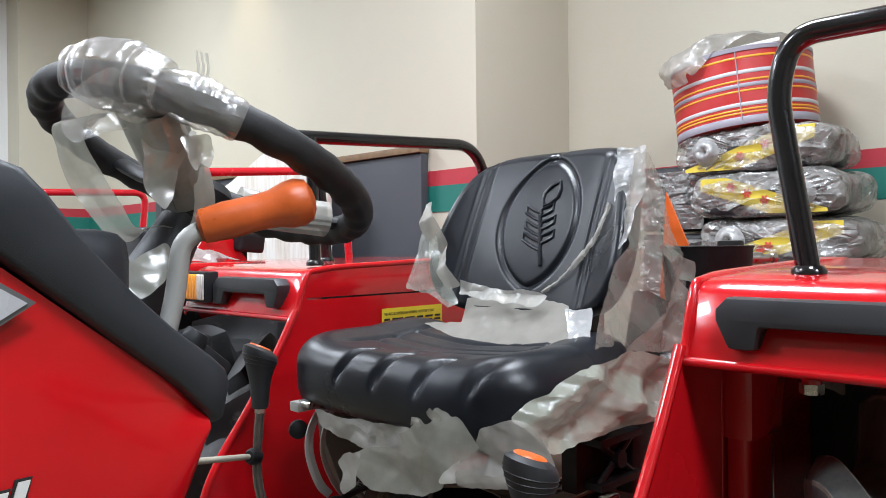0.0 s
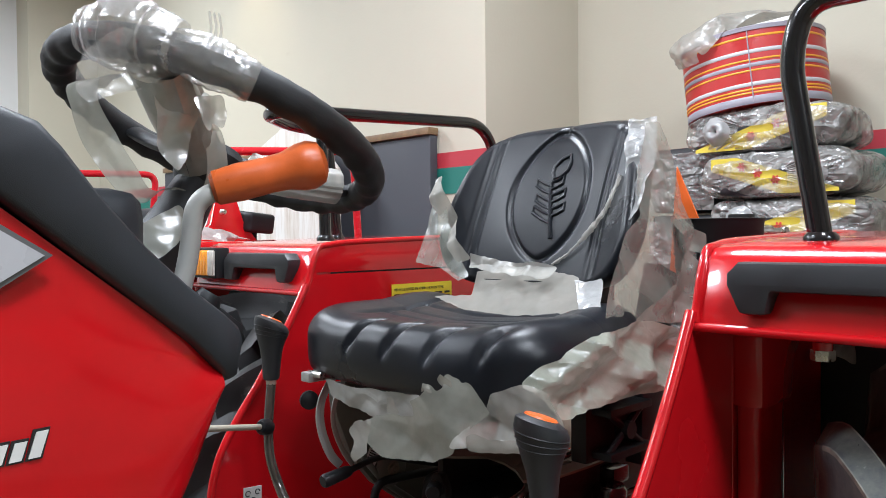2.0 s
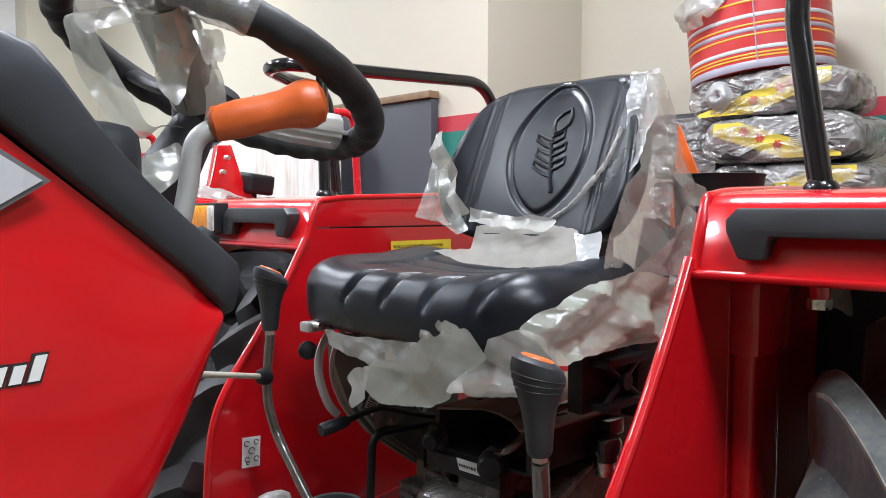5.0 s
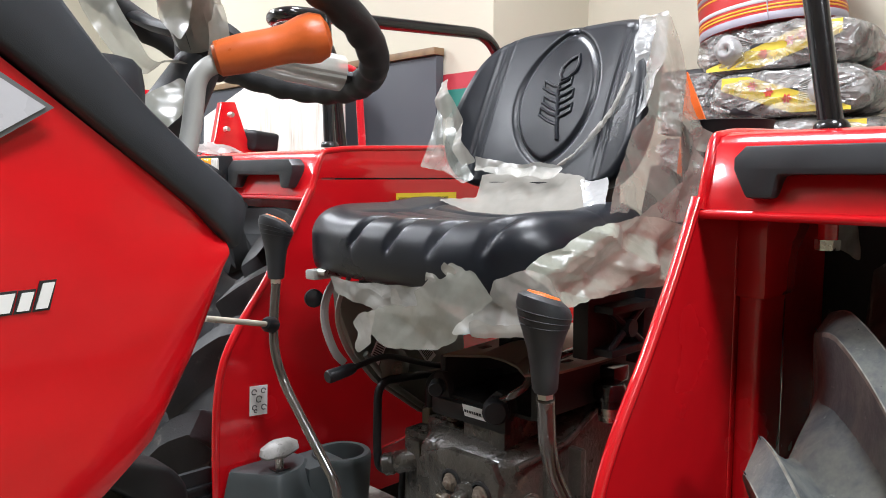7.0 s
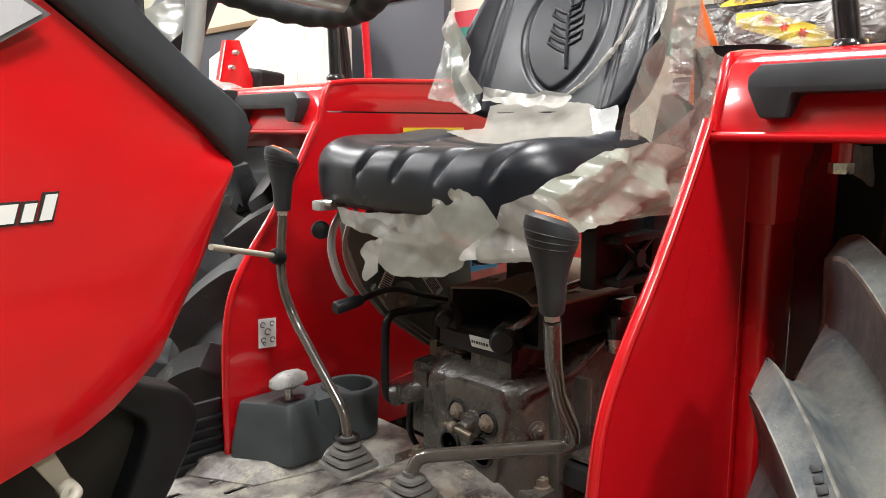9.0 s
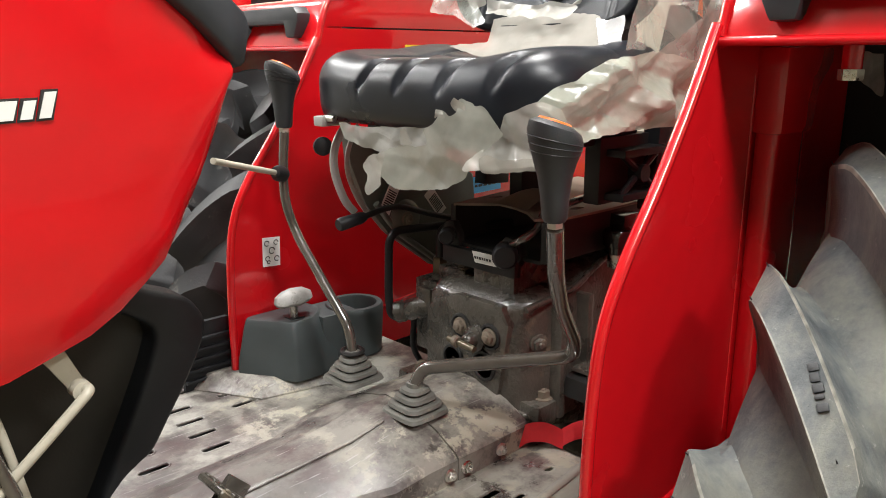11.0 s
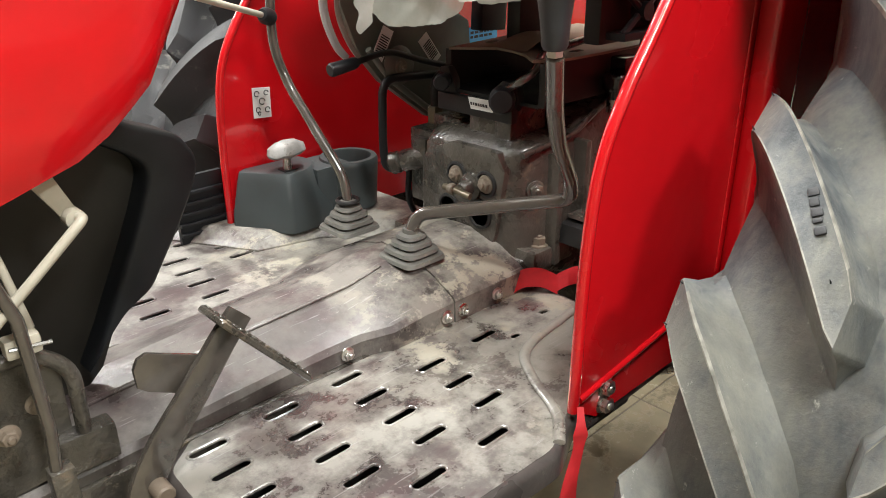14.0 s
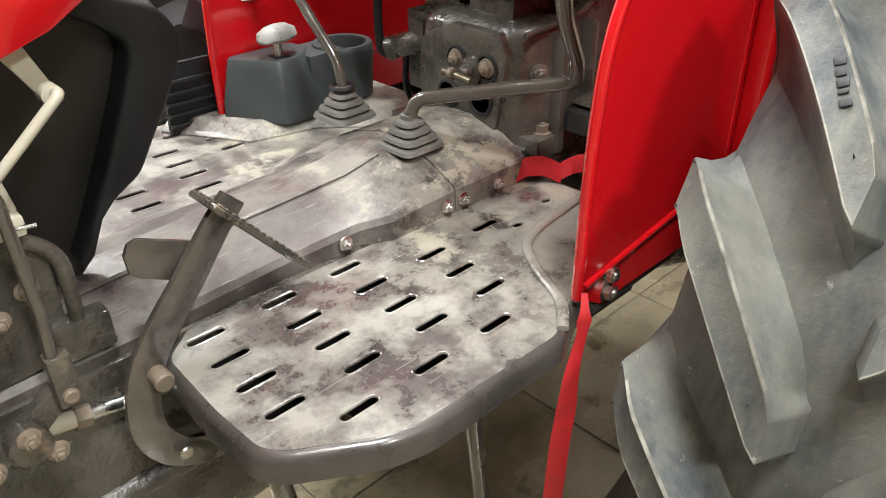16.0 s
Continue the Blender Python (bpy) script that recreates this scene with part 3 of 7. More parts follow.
def along(line, x):
    for (a, b), (c, d) in zip(line, line[1:]):
        if x <= c:
            return b + (d - b) * (x - a) / (c - a)
    return line[-1][1]


def bonnet_side(s):
    xs = [-0.9, -0.6, -0.3, -0.1, 0.0, 0.06, 0.11, 0.15, 0.19, 0.22, 0.25, 0.275, 0.295, 0.315, 0.332, 0.345, 0.357, 0.366, 0.372]
    top = [(-0.9, 1.41), (0.09, 1.41), (0.372, 1.187)]
    rings = []
    for x in xs:
        z0, z1 = along(LOW, x), along(top, x)
        inset = 0.003 * max(0, (x - 0.3) / 0.07) ** 2
        row = []
        for k in range(15):
            t = k / 14
            z = z0 + (z1 - z0) * t
            bulge = 0.012 * math.sin(math.pi * min(1, t * 1.15)) + 0.004 * (1 - t)
            edge = 0.007 * max(0, 1 - (z - z0) / 0.012) ** 2
            d = 0.172 + bulge - inset - edge
            row.append(V(x, C - s * d, z))
        rings.append(row)
    back = [[V(p.x, p.y + s * 0.03, p.z) for p in r] for r in rings]
    return loft([r + b[::-1] for r, b in zip(rings, back)], True, True)


hood = part("bonnet", box(-0.9, 0.06, C - 0.15, C + 0.15, 1.0, 1.405, 0.03, 3), BONNET_RED, tractor)
part("side_panel", bonnet_side(1), BONNET_RED, hood, "glossy red side panel with a silver grey badge")
part("side_panel", bonnet_side(-1), BONNET_RED, hood)
dec = sheet([V(0.218, 0.6838, 1.297), V(0.105, 0.6838, 1.372), V(-0.02, 0.6838, 1.30), V(0.09, 0.6838, 1.215)], 0.002, (0, -1, 0))
part("badge_border", dec, GREY_INK, hood, "dark grey badge outline", smooth=False)
dec = sheet([V(0.211, 0.6818, 1.297), V(0.104, 0.6818, 1.366), V(-0.013, 0.6818, 1.30), V(0.09, 0.6818, 1.221)], 0.0015, (0, -1, 0))
part("badge", dec, SILVER_DECAL, hood, "silver grey diamond badge", smooth=False)
# slanted plain marks in place of the model name
for x0, w, h0, h1 in ((0.055, 0.017, 0, 0.02), (0.077, 0.016, 0, 0.015), (0.098, 0.012, 0, 0.015), (0.114, 0.020, 0, 0.015), (0.140, 0.016, 0, 0.015), (0.161, 0.016, 0, 0.015), (0.182, 0.009, 0, 0.0145), (0.196, 0.009, 0, 0.0205)):
    for grow, yy, mt, nm in ((0.002, 0.6832, INK_AND_SHADE, "mark_outline"), (0.0, 0.6812, WHITE, "mark")):
        sl = 0.32
        q = [(x0 - grow + sl * h0, h0 - grow), (x0 + w + grow + sl * h0, h0 - grow), (x0 + w + grow + sl * h1, h1 + grow), (x0 - grow + sl * h1, h1 + grow)]
        part(nm, sheet([V(a, yy, 1.128 + b + a * 0.03) for a, b in q], 0.0015, (0, -1, 0)), mt, hood, smooth=False)

# charcoal console behind the bonnet
lower = [(0.0, 1.404), (0.03, 1.407), (0.075, 1.414), (0.15, 1.366), (0.20, 1.326), (0.25, 1.285), (0.30, 1.244), (0.34, 1.211), (0.366, 1.184), (0.376, 1.170), (0.382, 1.172)]
upper = [(0.0, 1.418), (0.03, 1.43), (0.17, 1.422), (0.212, 1.408), (0.230, 1.388), (0.257, 1.351), (0.298, 1.304), (0.336, 1.268), (0.374, 1.238), (0.389, 1.224), (0.391, 1.214)]
rings = []
for (ax_, az_), (bx_, bz_) in zip(lower, upper):
    a_, b_ = V(ax_, 0, az_), V(bx_, 0, bz_)
    row = []
    for t, y in ((0.0, 0.700), (0.03, 0.690), (0.12, 0.684), (0.88, 0.684), (0.97, 0.690), (1.0, 0.702)):
        p = a_.lerp(b_, t)
        row.append(V(p.x, y, p.z))
    for t, y in ((1.0, 1.04), (0.88, 1.056), (0.12, 1.056), (0.0, 1.04)):
        p = a_.lerp(b_, t)
        row.append(V(p.x, y, p.z))
    rings.append(row)
con = loft(rings)
console = part("console", con, DASH, tractor, "matt charcoal plastic console cover", angle=60)
part("instrument_hood", box(0.17, 0.33, C - 0.12, C + 0.12, 1.22, 1.36, 0.03, 3), DASH, console)
part("lower_cover", box(0.05, 0.24, C - 0.12, C + 0.12, 0.99, 1.2, 0.03, 2), BLACK, tractor)
sw = bmesh.new()
turned(box(-0.022, 0.022, -0.02, 0.02, -0.03, 0.03, 0.006, 2, sw), pose(0.415, 0.80, 1.20, 0, 40, 0))
part("switch_box", sw, BLACK, console)
sw = spun([(0.014, 0), (0.016, 0.02), (0.012, 0.03)], (0.395, 0.79, 1.225), (0.5, -0.2, 0.8), 16)
part("switch_knob", sw, BLACK, console)

# steering wheel
WC, WR, WT = V(0.48, 0.888, 1.442), 0.195, radians(24)
E1, E2 = V(0, 1, 0), V(math.cos(WT), 0, -math.sin(WT))
WN = V(math.sin(WT), 0, math.cos(WT))
def rim_at(a, r=WR, h=0.0):
    return WC + (E1 * math.cos(a) + E2 * math.sin(a)) * r + WN * h


wheel = part("steering_wheel", spun([(0.012, -0.05), (0.03, -0.045), (0.04, -0.02), (0.045, 0.0), (0.036, 0.012), (0.0, 0.016)], WC - WN * 0.035, WN, 28), BLACK, tractor, "black steering wheel in a ribbed foam cover")
n = 150
pts = [rim_at(2 * math.pi * k / n) for k in range(n)]
wob = [0.0188 + 0.0003 * math.sin(k * 1.9) + 0.0005 * noise.noise(V(k * 0.35, 0, 0)) for k in range(n)]
bm = tube(pts, wob, 18, loop=True)
for v in bm.verts:
    d = v.co - WC
    if d.dot(WN) < -0.006:
        a = math.atan2(d.dot(E2), d.dot(E1))
        v.co += WN * 0.0016 * (math.sin(a * 30) - 0.3)
part("rim", bm, FOAM, wheel, "soft black foam cover with finger ridges")
for a in (radians(106), radians(228), radians(348)):
    p = [rim_at(a, r, -0.03 + 0.035 * (r / WR) ** 2) for r in (0.03, 0.07, 0.12, 0.16, 0.195)]
    part("spoke", tube(p, [0.02, 0.02, 0.018, 0.017, 0.016], 12, flat=0.5), BLACK, wheel)
colpts = [WC - WN * 0.05, V(0.40, C, 1.31), V(0.30, C, 1.15)]
part("steering_column", tube(colpts, [0.024, 0.034, 0.042], 18), DASH, tractor, "grey steering column cowl")
bm = tube([V(0.40, 1.03, 1.30), V(0.36, 1.09, 1.36), V(0.345, 1.11, 1.385)], 0.006, 10)
part("throttle_lever", bm, STEEL, tractor, "bright steel hand throttle rod")
part("throttle_knob", spun([(0.012, 0), (0.02, 0.01), (0.021, 0.03), (0.012, 0.04)], (0.35, 1.105, 1.378), (-0.3, 0.4, 0.6), 16), BLACK, tractor)

# shuttle lever with its orange grip
sh = part("shuttle_lever", tube(rounded([(0.365, 0.775, 1.235), (0.378, 0.77, 1.29), (0.383, 0.765, 1.352), (0.42, 0.745, 1.366)], 0.03), 0.0105, 14), SILVER, tractor, "bent grey painted shuttle lever with orange grip")
gp, ge = V(0.398, 0.757, 1.362), V(0.497, 0.697, 1.392)
gd = ge - gp
part("grip", spun([(0.014, 0), (0.0185, 0.004), (0.0205, 0.03), (0.0195, 0.06), (0.0205, 0.078), (0.0255, 0.095), (0.0265, 0.107), (0.0225, 0.118), (0.012, 0.1235), (0.002, 0.125)], gp, gd, 28), ORANGE, sh, "scuffed orange plastic grip")
part("gaiter", spun([(0.03, 0), (0.026, 0.01), (0.019, 0.018), (0.016, 0.03)], (0.367, 0.775, 1.215), (0.1, 0, 1), 20), BLACK, sh)

# ---- fenders ----
def fender(s):
    Y = lambda d: C - s * d
    P = lambda x, d, z: V(x, Y(d), z)
    edge = spline([V(x, 0, z) for x, z in ((0.871, 1.215), (0.822, 1.128), (0.765, 1.04), (0.708, 0.962), (0.675, 0.90), (0.660, 0.83), (0.654, 0.72), (0.653, 0.578))], 5)
    f = part("fender", sheet([P(p.x, 0.408, p.z) for p in edge] + [P(x, 0.408, z) for x, z in ((0.70, 0.548), (0.95, 0.55), (1.9, 0.55), (1.98, 0.8), (1.85, 1.08), (1.66, 1.235), (0.885, 1.235))], 0.004, (0, s, 0)), RED, tractor, "glossy red mudguard with a black hand rail")
    part("front_rim", tube([P(p.x, 0.409, p.z) for p in edge], 0.0075, 12), RED, f)
    part("bottom_fold", tube(rounded([P(0.66, 0.412, 0.592), P(0.90, 0.412, 0.625), P(1.2, 0.412, 0.66)], 0.02), 0.005, 10), RED, f)
    # top shell
    line = [(0.873, 1.196), (0.878, 1.215), (0.897, 1.278), (0.908, 1.290), (0.93, 1.297), (1.05, 1.304), (1.45, 1.312), (1.64, 1.28), (1.80, 1.17), (1.93, 0.98), (2.0, 0.75)]
    inner = [(x + (0.004 if z < 1.28 else 0.0), z - 0.004) for x, z in line]
    shell = [P(x, 0, z) for x, z in line] + [P(x, 0, z) for x, z in inner[::-1]]
    ds = [0.412, 0.42, 0.45, 0.60, 0.78, 0.87, 0.885]
    rings = []
    for d in ds:
        drop = 0.012 if d > 0.88 else (0.004 if d < 0.415 else 0)
        rings.append([V(p.x, Y(d), p.z - drop) for p in shell])
    part("top_shell", loft(rings), RED, f, angle=35)
    part("lip", tube([P(0.872, d, 1.197) for d in (0.41, 0.5, 0.7, 0.885)], 0.006, 10), RED, f)
    band = [P(x, 0.41, z) for x, z in ((0.876, 1.206), (0.899, 1.282), (0.93, 1.298), (1.05, 1.305), (1.45, 1.312), (1.64, 1.282), (1.66, 1.238), (0.90, 1.238))]
    part("side_band", sheet(band, 0.005, (0, s, 0), bevel=0.0015), RED, f)
    part("top_edge", tube(spline([P(x, 0.413, z - 0.003) for x, z in ((0.874, 1.205), (0.899, 1.282), (0.93, 1.297), (1.05, 1.304), (1.45, 1.311), (1.64, 1.28))], 5), 0.0065, 12), RED, f)
    # stiffening channel on the wheel side
    ch = box(0.985, 1.07, Y(0.4285) - 0.016, Y(0.4285) + 0.016, 0.62, 1.19, 0.008, 3)
    part("channel", ch, RED, f)
    bm = bmesh.new()
    for k in range(40):
        z = 0.66 + k * 0.0125
        spun([(0.0025 + 0.0012 * noise.noise(V(k, s, 0)), 0), (0.003, 0.009), (0.002, 0.0125)], P(0.978, 0.411, z), (0, 0, 1), 6, bm)
    part("weld_seam", bm, RED, f)
    head = [(0.979, 1.082), (1.078, 1.082), (1.088, 1.14), (1.125, 1.172), (1.125, 1.193), (0.979, 1.193)]
    part("channel_head", sheet([P(x, 0.452, z) for x, z in head], 0.043, (0, -s, 0), bevel=0.009), RED, f)
    # Added black sheet that stands in for the dark inside the wheel well.
    part("well_shade_sheet", box(1.275, 1.279, Y(0.65) - 0.23, Y(0.65) + 0.23, 0.98, 1.298), BLACK, f)
    # hand grip on the front face
    g = [(0.472, 1.217), (0.457, 1.250), (0.457, 1.264), (0.470, 1.277), (0.700, 1.277), (0.722, 1.260), (0.722, 1.216), (0.684, 1.216), (0.674, 1.244), (0.508, 1.244), (0.503, 1.217)]
    part("hand_grip", sheet([P(0.860, d, z) for d, z in g], 0.034, (-1, 0, 0), bevel=0.007), GRIP, f, "black plastic hand grip")
    part("lamp_housing", box(0.845, 0.88, min(Y(0.726), Y(0.885)), max(Y(0.726), Y(0.885)), 1.218, 1.288, 0.005), BLACK, f)
    lens = bmesh.new()
    for k in range(17):
        d = 0.752 + k * 0.0075
        box(0.838, 0.846, min(Y(d), Y(d + 0.0068)), max(Y(d), Y(d + 0.0068)), 1.224, 1.282, 0.002, 1, lens)
    part("indicator_lens", lens, AMBER, f, "amber indicator lens")
    lens = bmesh.new()
    for k in range(4):
        d = 0.729 + k * 0.0058
        box(0.838, 0.846, min(Y(d), Y(d + 0.0068)), max(Y(d), Y(d + 0.0068)), 1.224, 1.282, 0.002, 1, lens)
    part("side_lens", lens, LENS, f, "clear ribbed lamp lens")
    return f, P


near_f, PN = fender(1)
far_f, PF = fender(-1)

# hand rails on the fenders
rail = part("hand_rail", tube(rounded([(1.003, 0.356, 1.30), (1.003, 0.394, 1.53), (1.003, 0.375, 1.60), (1.003, 0.05, 1.598), (1.003, 0.03, 1.30)], 0.085, 10), 0.0145, 16), BLACK_GLOSS, near_f, "gloss black bent tube rail")
part("rail_foot", spun([(0.021, 0), (0.021, 0.006), (0.0165, 0.012)], (1.003, 0.356, 1.299), (0, 0, 1), 20), BLACK_GLOSS, near_f)
part("rail_stud", spun([(0.012, 0), (0.012, 0.034)], (0.999, 0.353, 1.165), (0, 0, 1), 16), RED, near_f)
part("rail_nut", spun([(0.0135, 0), (0.0145, 0.002), (0.0145, 0.013)], (0.999, 0.353, 1.152), (0, 0, 1), 6), ZINC, near_f, "zinc nut under the rail")
part("hand_rail", tube(rounded([(1.15, 1.55, 1.305), (1.12, 1.55, 1.57), (1.0, 1.53, 1.572), (0.885, 1.44, 1.573), (0.885, 1.372, 1.574), (1.50, 1.36, 1.605), (1.60, 1.36, 1.30)], 0.08, 8), 0.0145, 16), BLACK_GLOSS, far_f, "gloss black bent tube rail")
part("rail_post", tube([(0.962, 1.338, 1.302), (0.968, 1.357, 1.575)], 0.0125, 16), BLACK_GLOSS, far_f)
part("rail_foot", spun([(0.019, 0), (0.019, 0.006), (0.015, 0.012)], (0.962, 1.338, 1.302), (0, 0, 1), 20), BLACK_GLOSS, far_f)
part("rail_foot", spun([(0.019, 0), (0.019, 0.006), (0.015, 0.012)], (1.15, 1.55, 1.304), (0, 0, 1), 20), BLACK_GLOSS, far_f)

# stickers on the far mudguard
st = sheet([V(1.09, 1.2725, 1.158), V(1.275, 1.2725, 1.158), V(1.275, 1.2725, 1.205), V(1.09, 1.2725, 1.205)], 0.001, (0, -1, 0))
part("speed_sticker", st, YELLOW, far_f, "yellow sticker with black print", smooth=False)
st = sheet([V(0.722, 1.2725, 0.789), V(0.760, 1.2725, 0.786), V(0.762, 1.2725, 0.843), V(0.724, 1.2725, 0.846)], 0.001, (0, -1, 0))
part("symbol_sticker", st, WHITE, far_f, "white sticker with black lever symbols", smooth=False)
bm = bmesh.new()
for (cx, cz, w) in ((0.722, 0.834, 0.005), (0.742, 0.834, 0.0045), (0.722, 0.804, 0.0045), (0.742, 0.802, 0.005), (0.732, 0.819, 0.006), (0.724, 0.797, 0.003)):
    tube([V(cx + 0.010 + w * math.cos(a), 1.2708, cz + w * math.sin(a)) for a in [2 * math.pi * k / 12 * 0.85 for k in range(13)]], 0.0009, 6, bm=bm)
part("lever_symbol", bm, INK_AND_SHADE, far_f)
def words(text, at, size, material, parent, name, rx=90, rz=0):
    """Raised lettering from the built-in font, joined to its sticker."""
    cu = bpy.data.curves.new("letters", "FONT")
    cu.body, cu.size, cu.extrude = text, size, 0.0003
    tmp = bpy.data.objects.new("letters", cu)
    scene.collection.objects.link(tmp)
    bpy.context.view_layer.update()
    me = bpy.data.meshes.new_from_object(tmp.evaluated_get(bpy.context.evaluated_depsgraph_get()))
    bpy.data.objects.remove(tmp)
    bm = bmesh.new()
    bm.from_mesh(me)
    turned(bm, pose(*at, rx, 0, rz))
    return part(name, bm, material, parent, smooth=False)


words("VEHICLE SPEED IN KMPH 14.9X28 TYRE", (1.095, 1.271, 1.190), 0.0088, INK_AND_SHADE, far_f, "printed_line")
bars((1.095, 1.2715, 1.183), (1, 0, 0), (0, 0, 1), 0.172, 0.024, 3, INK_AND_SHADE, far_f)

# ---- rear wheels ----
AX, AZ = 1.266, 0.4245
TW, LUGS = 0.187, 19
CARCASS = [(0.36, 0.62), (0.40, 0.80), (0.50, 1.0), (0.575, 1.03), (0.618, 0.97), (0.640, 0.80), (0.648, 0.5), (0.650, 0.0)]
def tyre(cy):
    """The turned carcass of a tractor tyre."""
    full = [(r, -h * TW) for r, h in CARCASS] + [(r, h * TW) for r, h in CARCASS[-2::-1]]
    return spun(full, V(AX, cy, AZ), (0, 1, 0), 96)


def carcass_at(u):
    u = abs(u)
    for (r0, h0), (r1, h1) in zip(CARCASS[::-1], CARCASS[-2::-1]):
        if u <= h1:
            return r0 + (r1 - r0) * (u - h0) / (h1 - h0)
    return 0.6


def lug_mesh(side, material):
    """One slanting lug, made about the wheel's centre with its shoulder tip straight ahead: hollow flanks, flat top, worn rims."""
    rings, steps = [], 14
    for i in range(steps):
        t = i / (steps - 1)
        u = 1.0 - 0.86 * t
        ang = radians(16.3) * (0.75 * t + 0.25 * t * t)
        top = 0.712 + 0.008 * math.sin(math.pi * min(1, t))
        half = 0.0275 + 0.003 * t
        base = carcass_at(min(1, abs(u))) - 0.010
        top -= 0.021 * max(0.0, 1 - t / 0.2)
        if i == steps - 1:
            half -= 0.006
        rise = top - base
        flank = [(base, 0.056), (base + rise * 0.12, 0.036), (base + rise * 0.32, 0.019), (base + rise * 0.60, 0.007), (top - 0.0045, 0.0006), (top, -0.0022), (top - 0.0006, -0.0045)]
        row = [(r, -half - d) for r, d in flank] + [(r, half + d) for r, d in flank[::-1]]
        rings.append([V(-math.cos(ang + da / 0.69) * r, side * u * TW, -math.sin(ang + da / 0.69) * r) for r, da in row])
    m = len(rings[0])
    def pulled(ring, inner, outer, shift):
        out = []
        for j, p in enumerate(ring):
            rr = math.hypot(p.x, p.z)
            k = (rr - (inner if 2 < j < m - 3 else outer)) / rr
            out.append(V(p.x * k, p.y + side * (shift if 0 < j < m - 1 else -0.004), p.z * k))
        return out
    edge = [V(p.x * 0.9965, p.y + side * 0.003, p.z * 0.9965) for p in rings[0]]
    foot = pulled(rings[0], 0.078, 0.03, 0.012)
    end = [V(p.x * 0.925, p.y - side * 0.016, p.z * 0.925) for p in rings[-1]]
    bm = loft([foot, edge] + rings + [end], True, True)
    for f in bm.faces:
        c = f.calc_center_median()
        if math.hypot(c.x, c.z) > 0.703 and f.calc_area() < 0.00012:
            f.material_index = 1
    me = bpy.data.meshes.new("lug")
    bm.to_mesh(me)
    bm.free()
    me.materials.append(material)
    me.materials.append(RUBBER_EDGE if material == RUBBER else material)
    me.polygons.foreach_set("use_smooth", [True] * len(me.polygons))
    me.set_sharp_from_angle(angle=radians(30))
    return me


def lugs(wheel, cy, s, material):
    """Two staggered rows of lugs, each lug an object of its own on a shared mesh."""
    for side in (1, -1):
        me = lug_mesh(side * s, material)
        for k in range(LUGS):
            a = -29.44 + 360 / LUGS * (k + (0.5 if side < 0 else 0))
            ob = new("lug", me)
            ob.matrix_basis = Matrix.Translation(V(AX, cy, AZ) - ORIGIN[wheel.name]) @ Matrix.Rotation(radians(-a), 4, "Y")
            ob.parent = wheel


def rear_wheel(cy, s, material, parent):
    wh = part("rear_wheel", spun([(0.05, -0.09), (0.16, -0.08), (0.20, -0.02), (0.30, -0.02), (0.33, -0.10), (0.37, -0.14), (0.37, 0.14), (0.33, 0.10), (0.30, 0.0), (0.2, 0.0), (0.05, 0.0)], (AX, cy, AZ), (0, 1, 0), 48), SILVER, parent, "rear wheel with a deep lugged tyre")
    part("tyre", tyre(cy), material, wh, "dusty grey rubber tyre with slanting lugs", angle=32)
    lugs(wh, cy, s, material)
    return wh


near_w = rear_wheel(0.166, 1, RUBBER, tractor)
rear_wheel(2 * C - 0.166, -1, DARK_RUBBER, tractor)
def tyre_nubs(wheel, cy, s_):
    """Short moulding hairs at the lug tips and raised plain bars on two lugs."""
    hair, mark = bmesh.new(), bmesh.new()
    for side in (1, -1):
        for k in range(LUGS):
            a = radians(-29.44 + 360 / LUGS * (k + (0.5 if side < 0 else 0)))
            for r, da, u in ((0.690, -0.023, 0.99), (0.690, 0.023, 0.99), (0.7125, -0.012, 0.7), (0.7125, 0.014, 0.45), (0.7165, 0.0, 0.25)):
                t = (1 - u) / 0.86
                th = a + radians(16.3) * (0.75 * t + 0.25 * t * t) + da / 0.69
                d = V(-math.cos(th), 0, -math.sin(th))
                p = V(AX, cy + side * s_ * u * TW, AZ) + d * (r - 0.001)
                tip = p + d * 0.006 + V(0, side * s_ * (0.003 if u > 0.9 else 0), 0.002)
                tube([p, (p + tip) / 2, tip], [0.0011, 0.0008, 0.0004], 5, bm=hair)
    tagged(part("mould_hairs", hair, DARK_RUBBER, wheel), kind="stuff")
    return wheel


tyre_nubs(near_w, 0.166, 1)
# raised plain marks on one lug
for k in range(5):
    a, b = V(0.7218, 0.2585, 0.8952), V(0.6995, 0.2382, 0.8680)
    p = a.lerp(b, (0.0, 0.27, 0.53, 0.74, 1.0)[k])
    out = V(p.x - AX, 0, p.z - AZ).normalized()
    run = (b - a).normalized()
    sd = run.cross(out).normalized()
    m = Matrix((run, sd, out)).transposed().to_4x4()
    m.translation = p
    h = 0.0024 if k == 3 else 0.0043
    part("raised_mark", turned(box(-h, h, -0.0055 + 0.0015 * (k % 2), 0.0048, -0.003, 0.0012, 0.0018, 2), m), DARK_RUBBER, near_w)
part("axle", spun([(0.11, -0.66), (0.10, -0.3), (0.16, -0.2), (0.16, 0.2), (0.10, 0.3), (0.11, 0.66)], (AX, C, AZ), (0, 1, 0), 28), CAST, tractor, "grey brown rear axle casing")

# ---- deck ----
def slot(x, y, z, hl=0.0255, hw=0.0062, n=5):
    pts = []
    for cx, a0 in ((hl - hw, -90), (-(hl - hw), 90)):
        for k in range(n + 1):
            a = radians(a0 + 180 * k / n)
            pts.append(V(x + cx + hw * math.cos(a), y + hw * math.sin(a), z))
    return pts


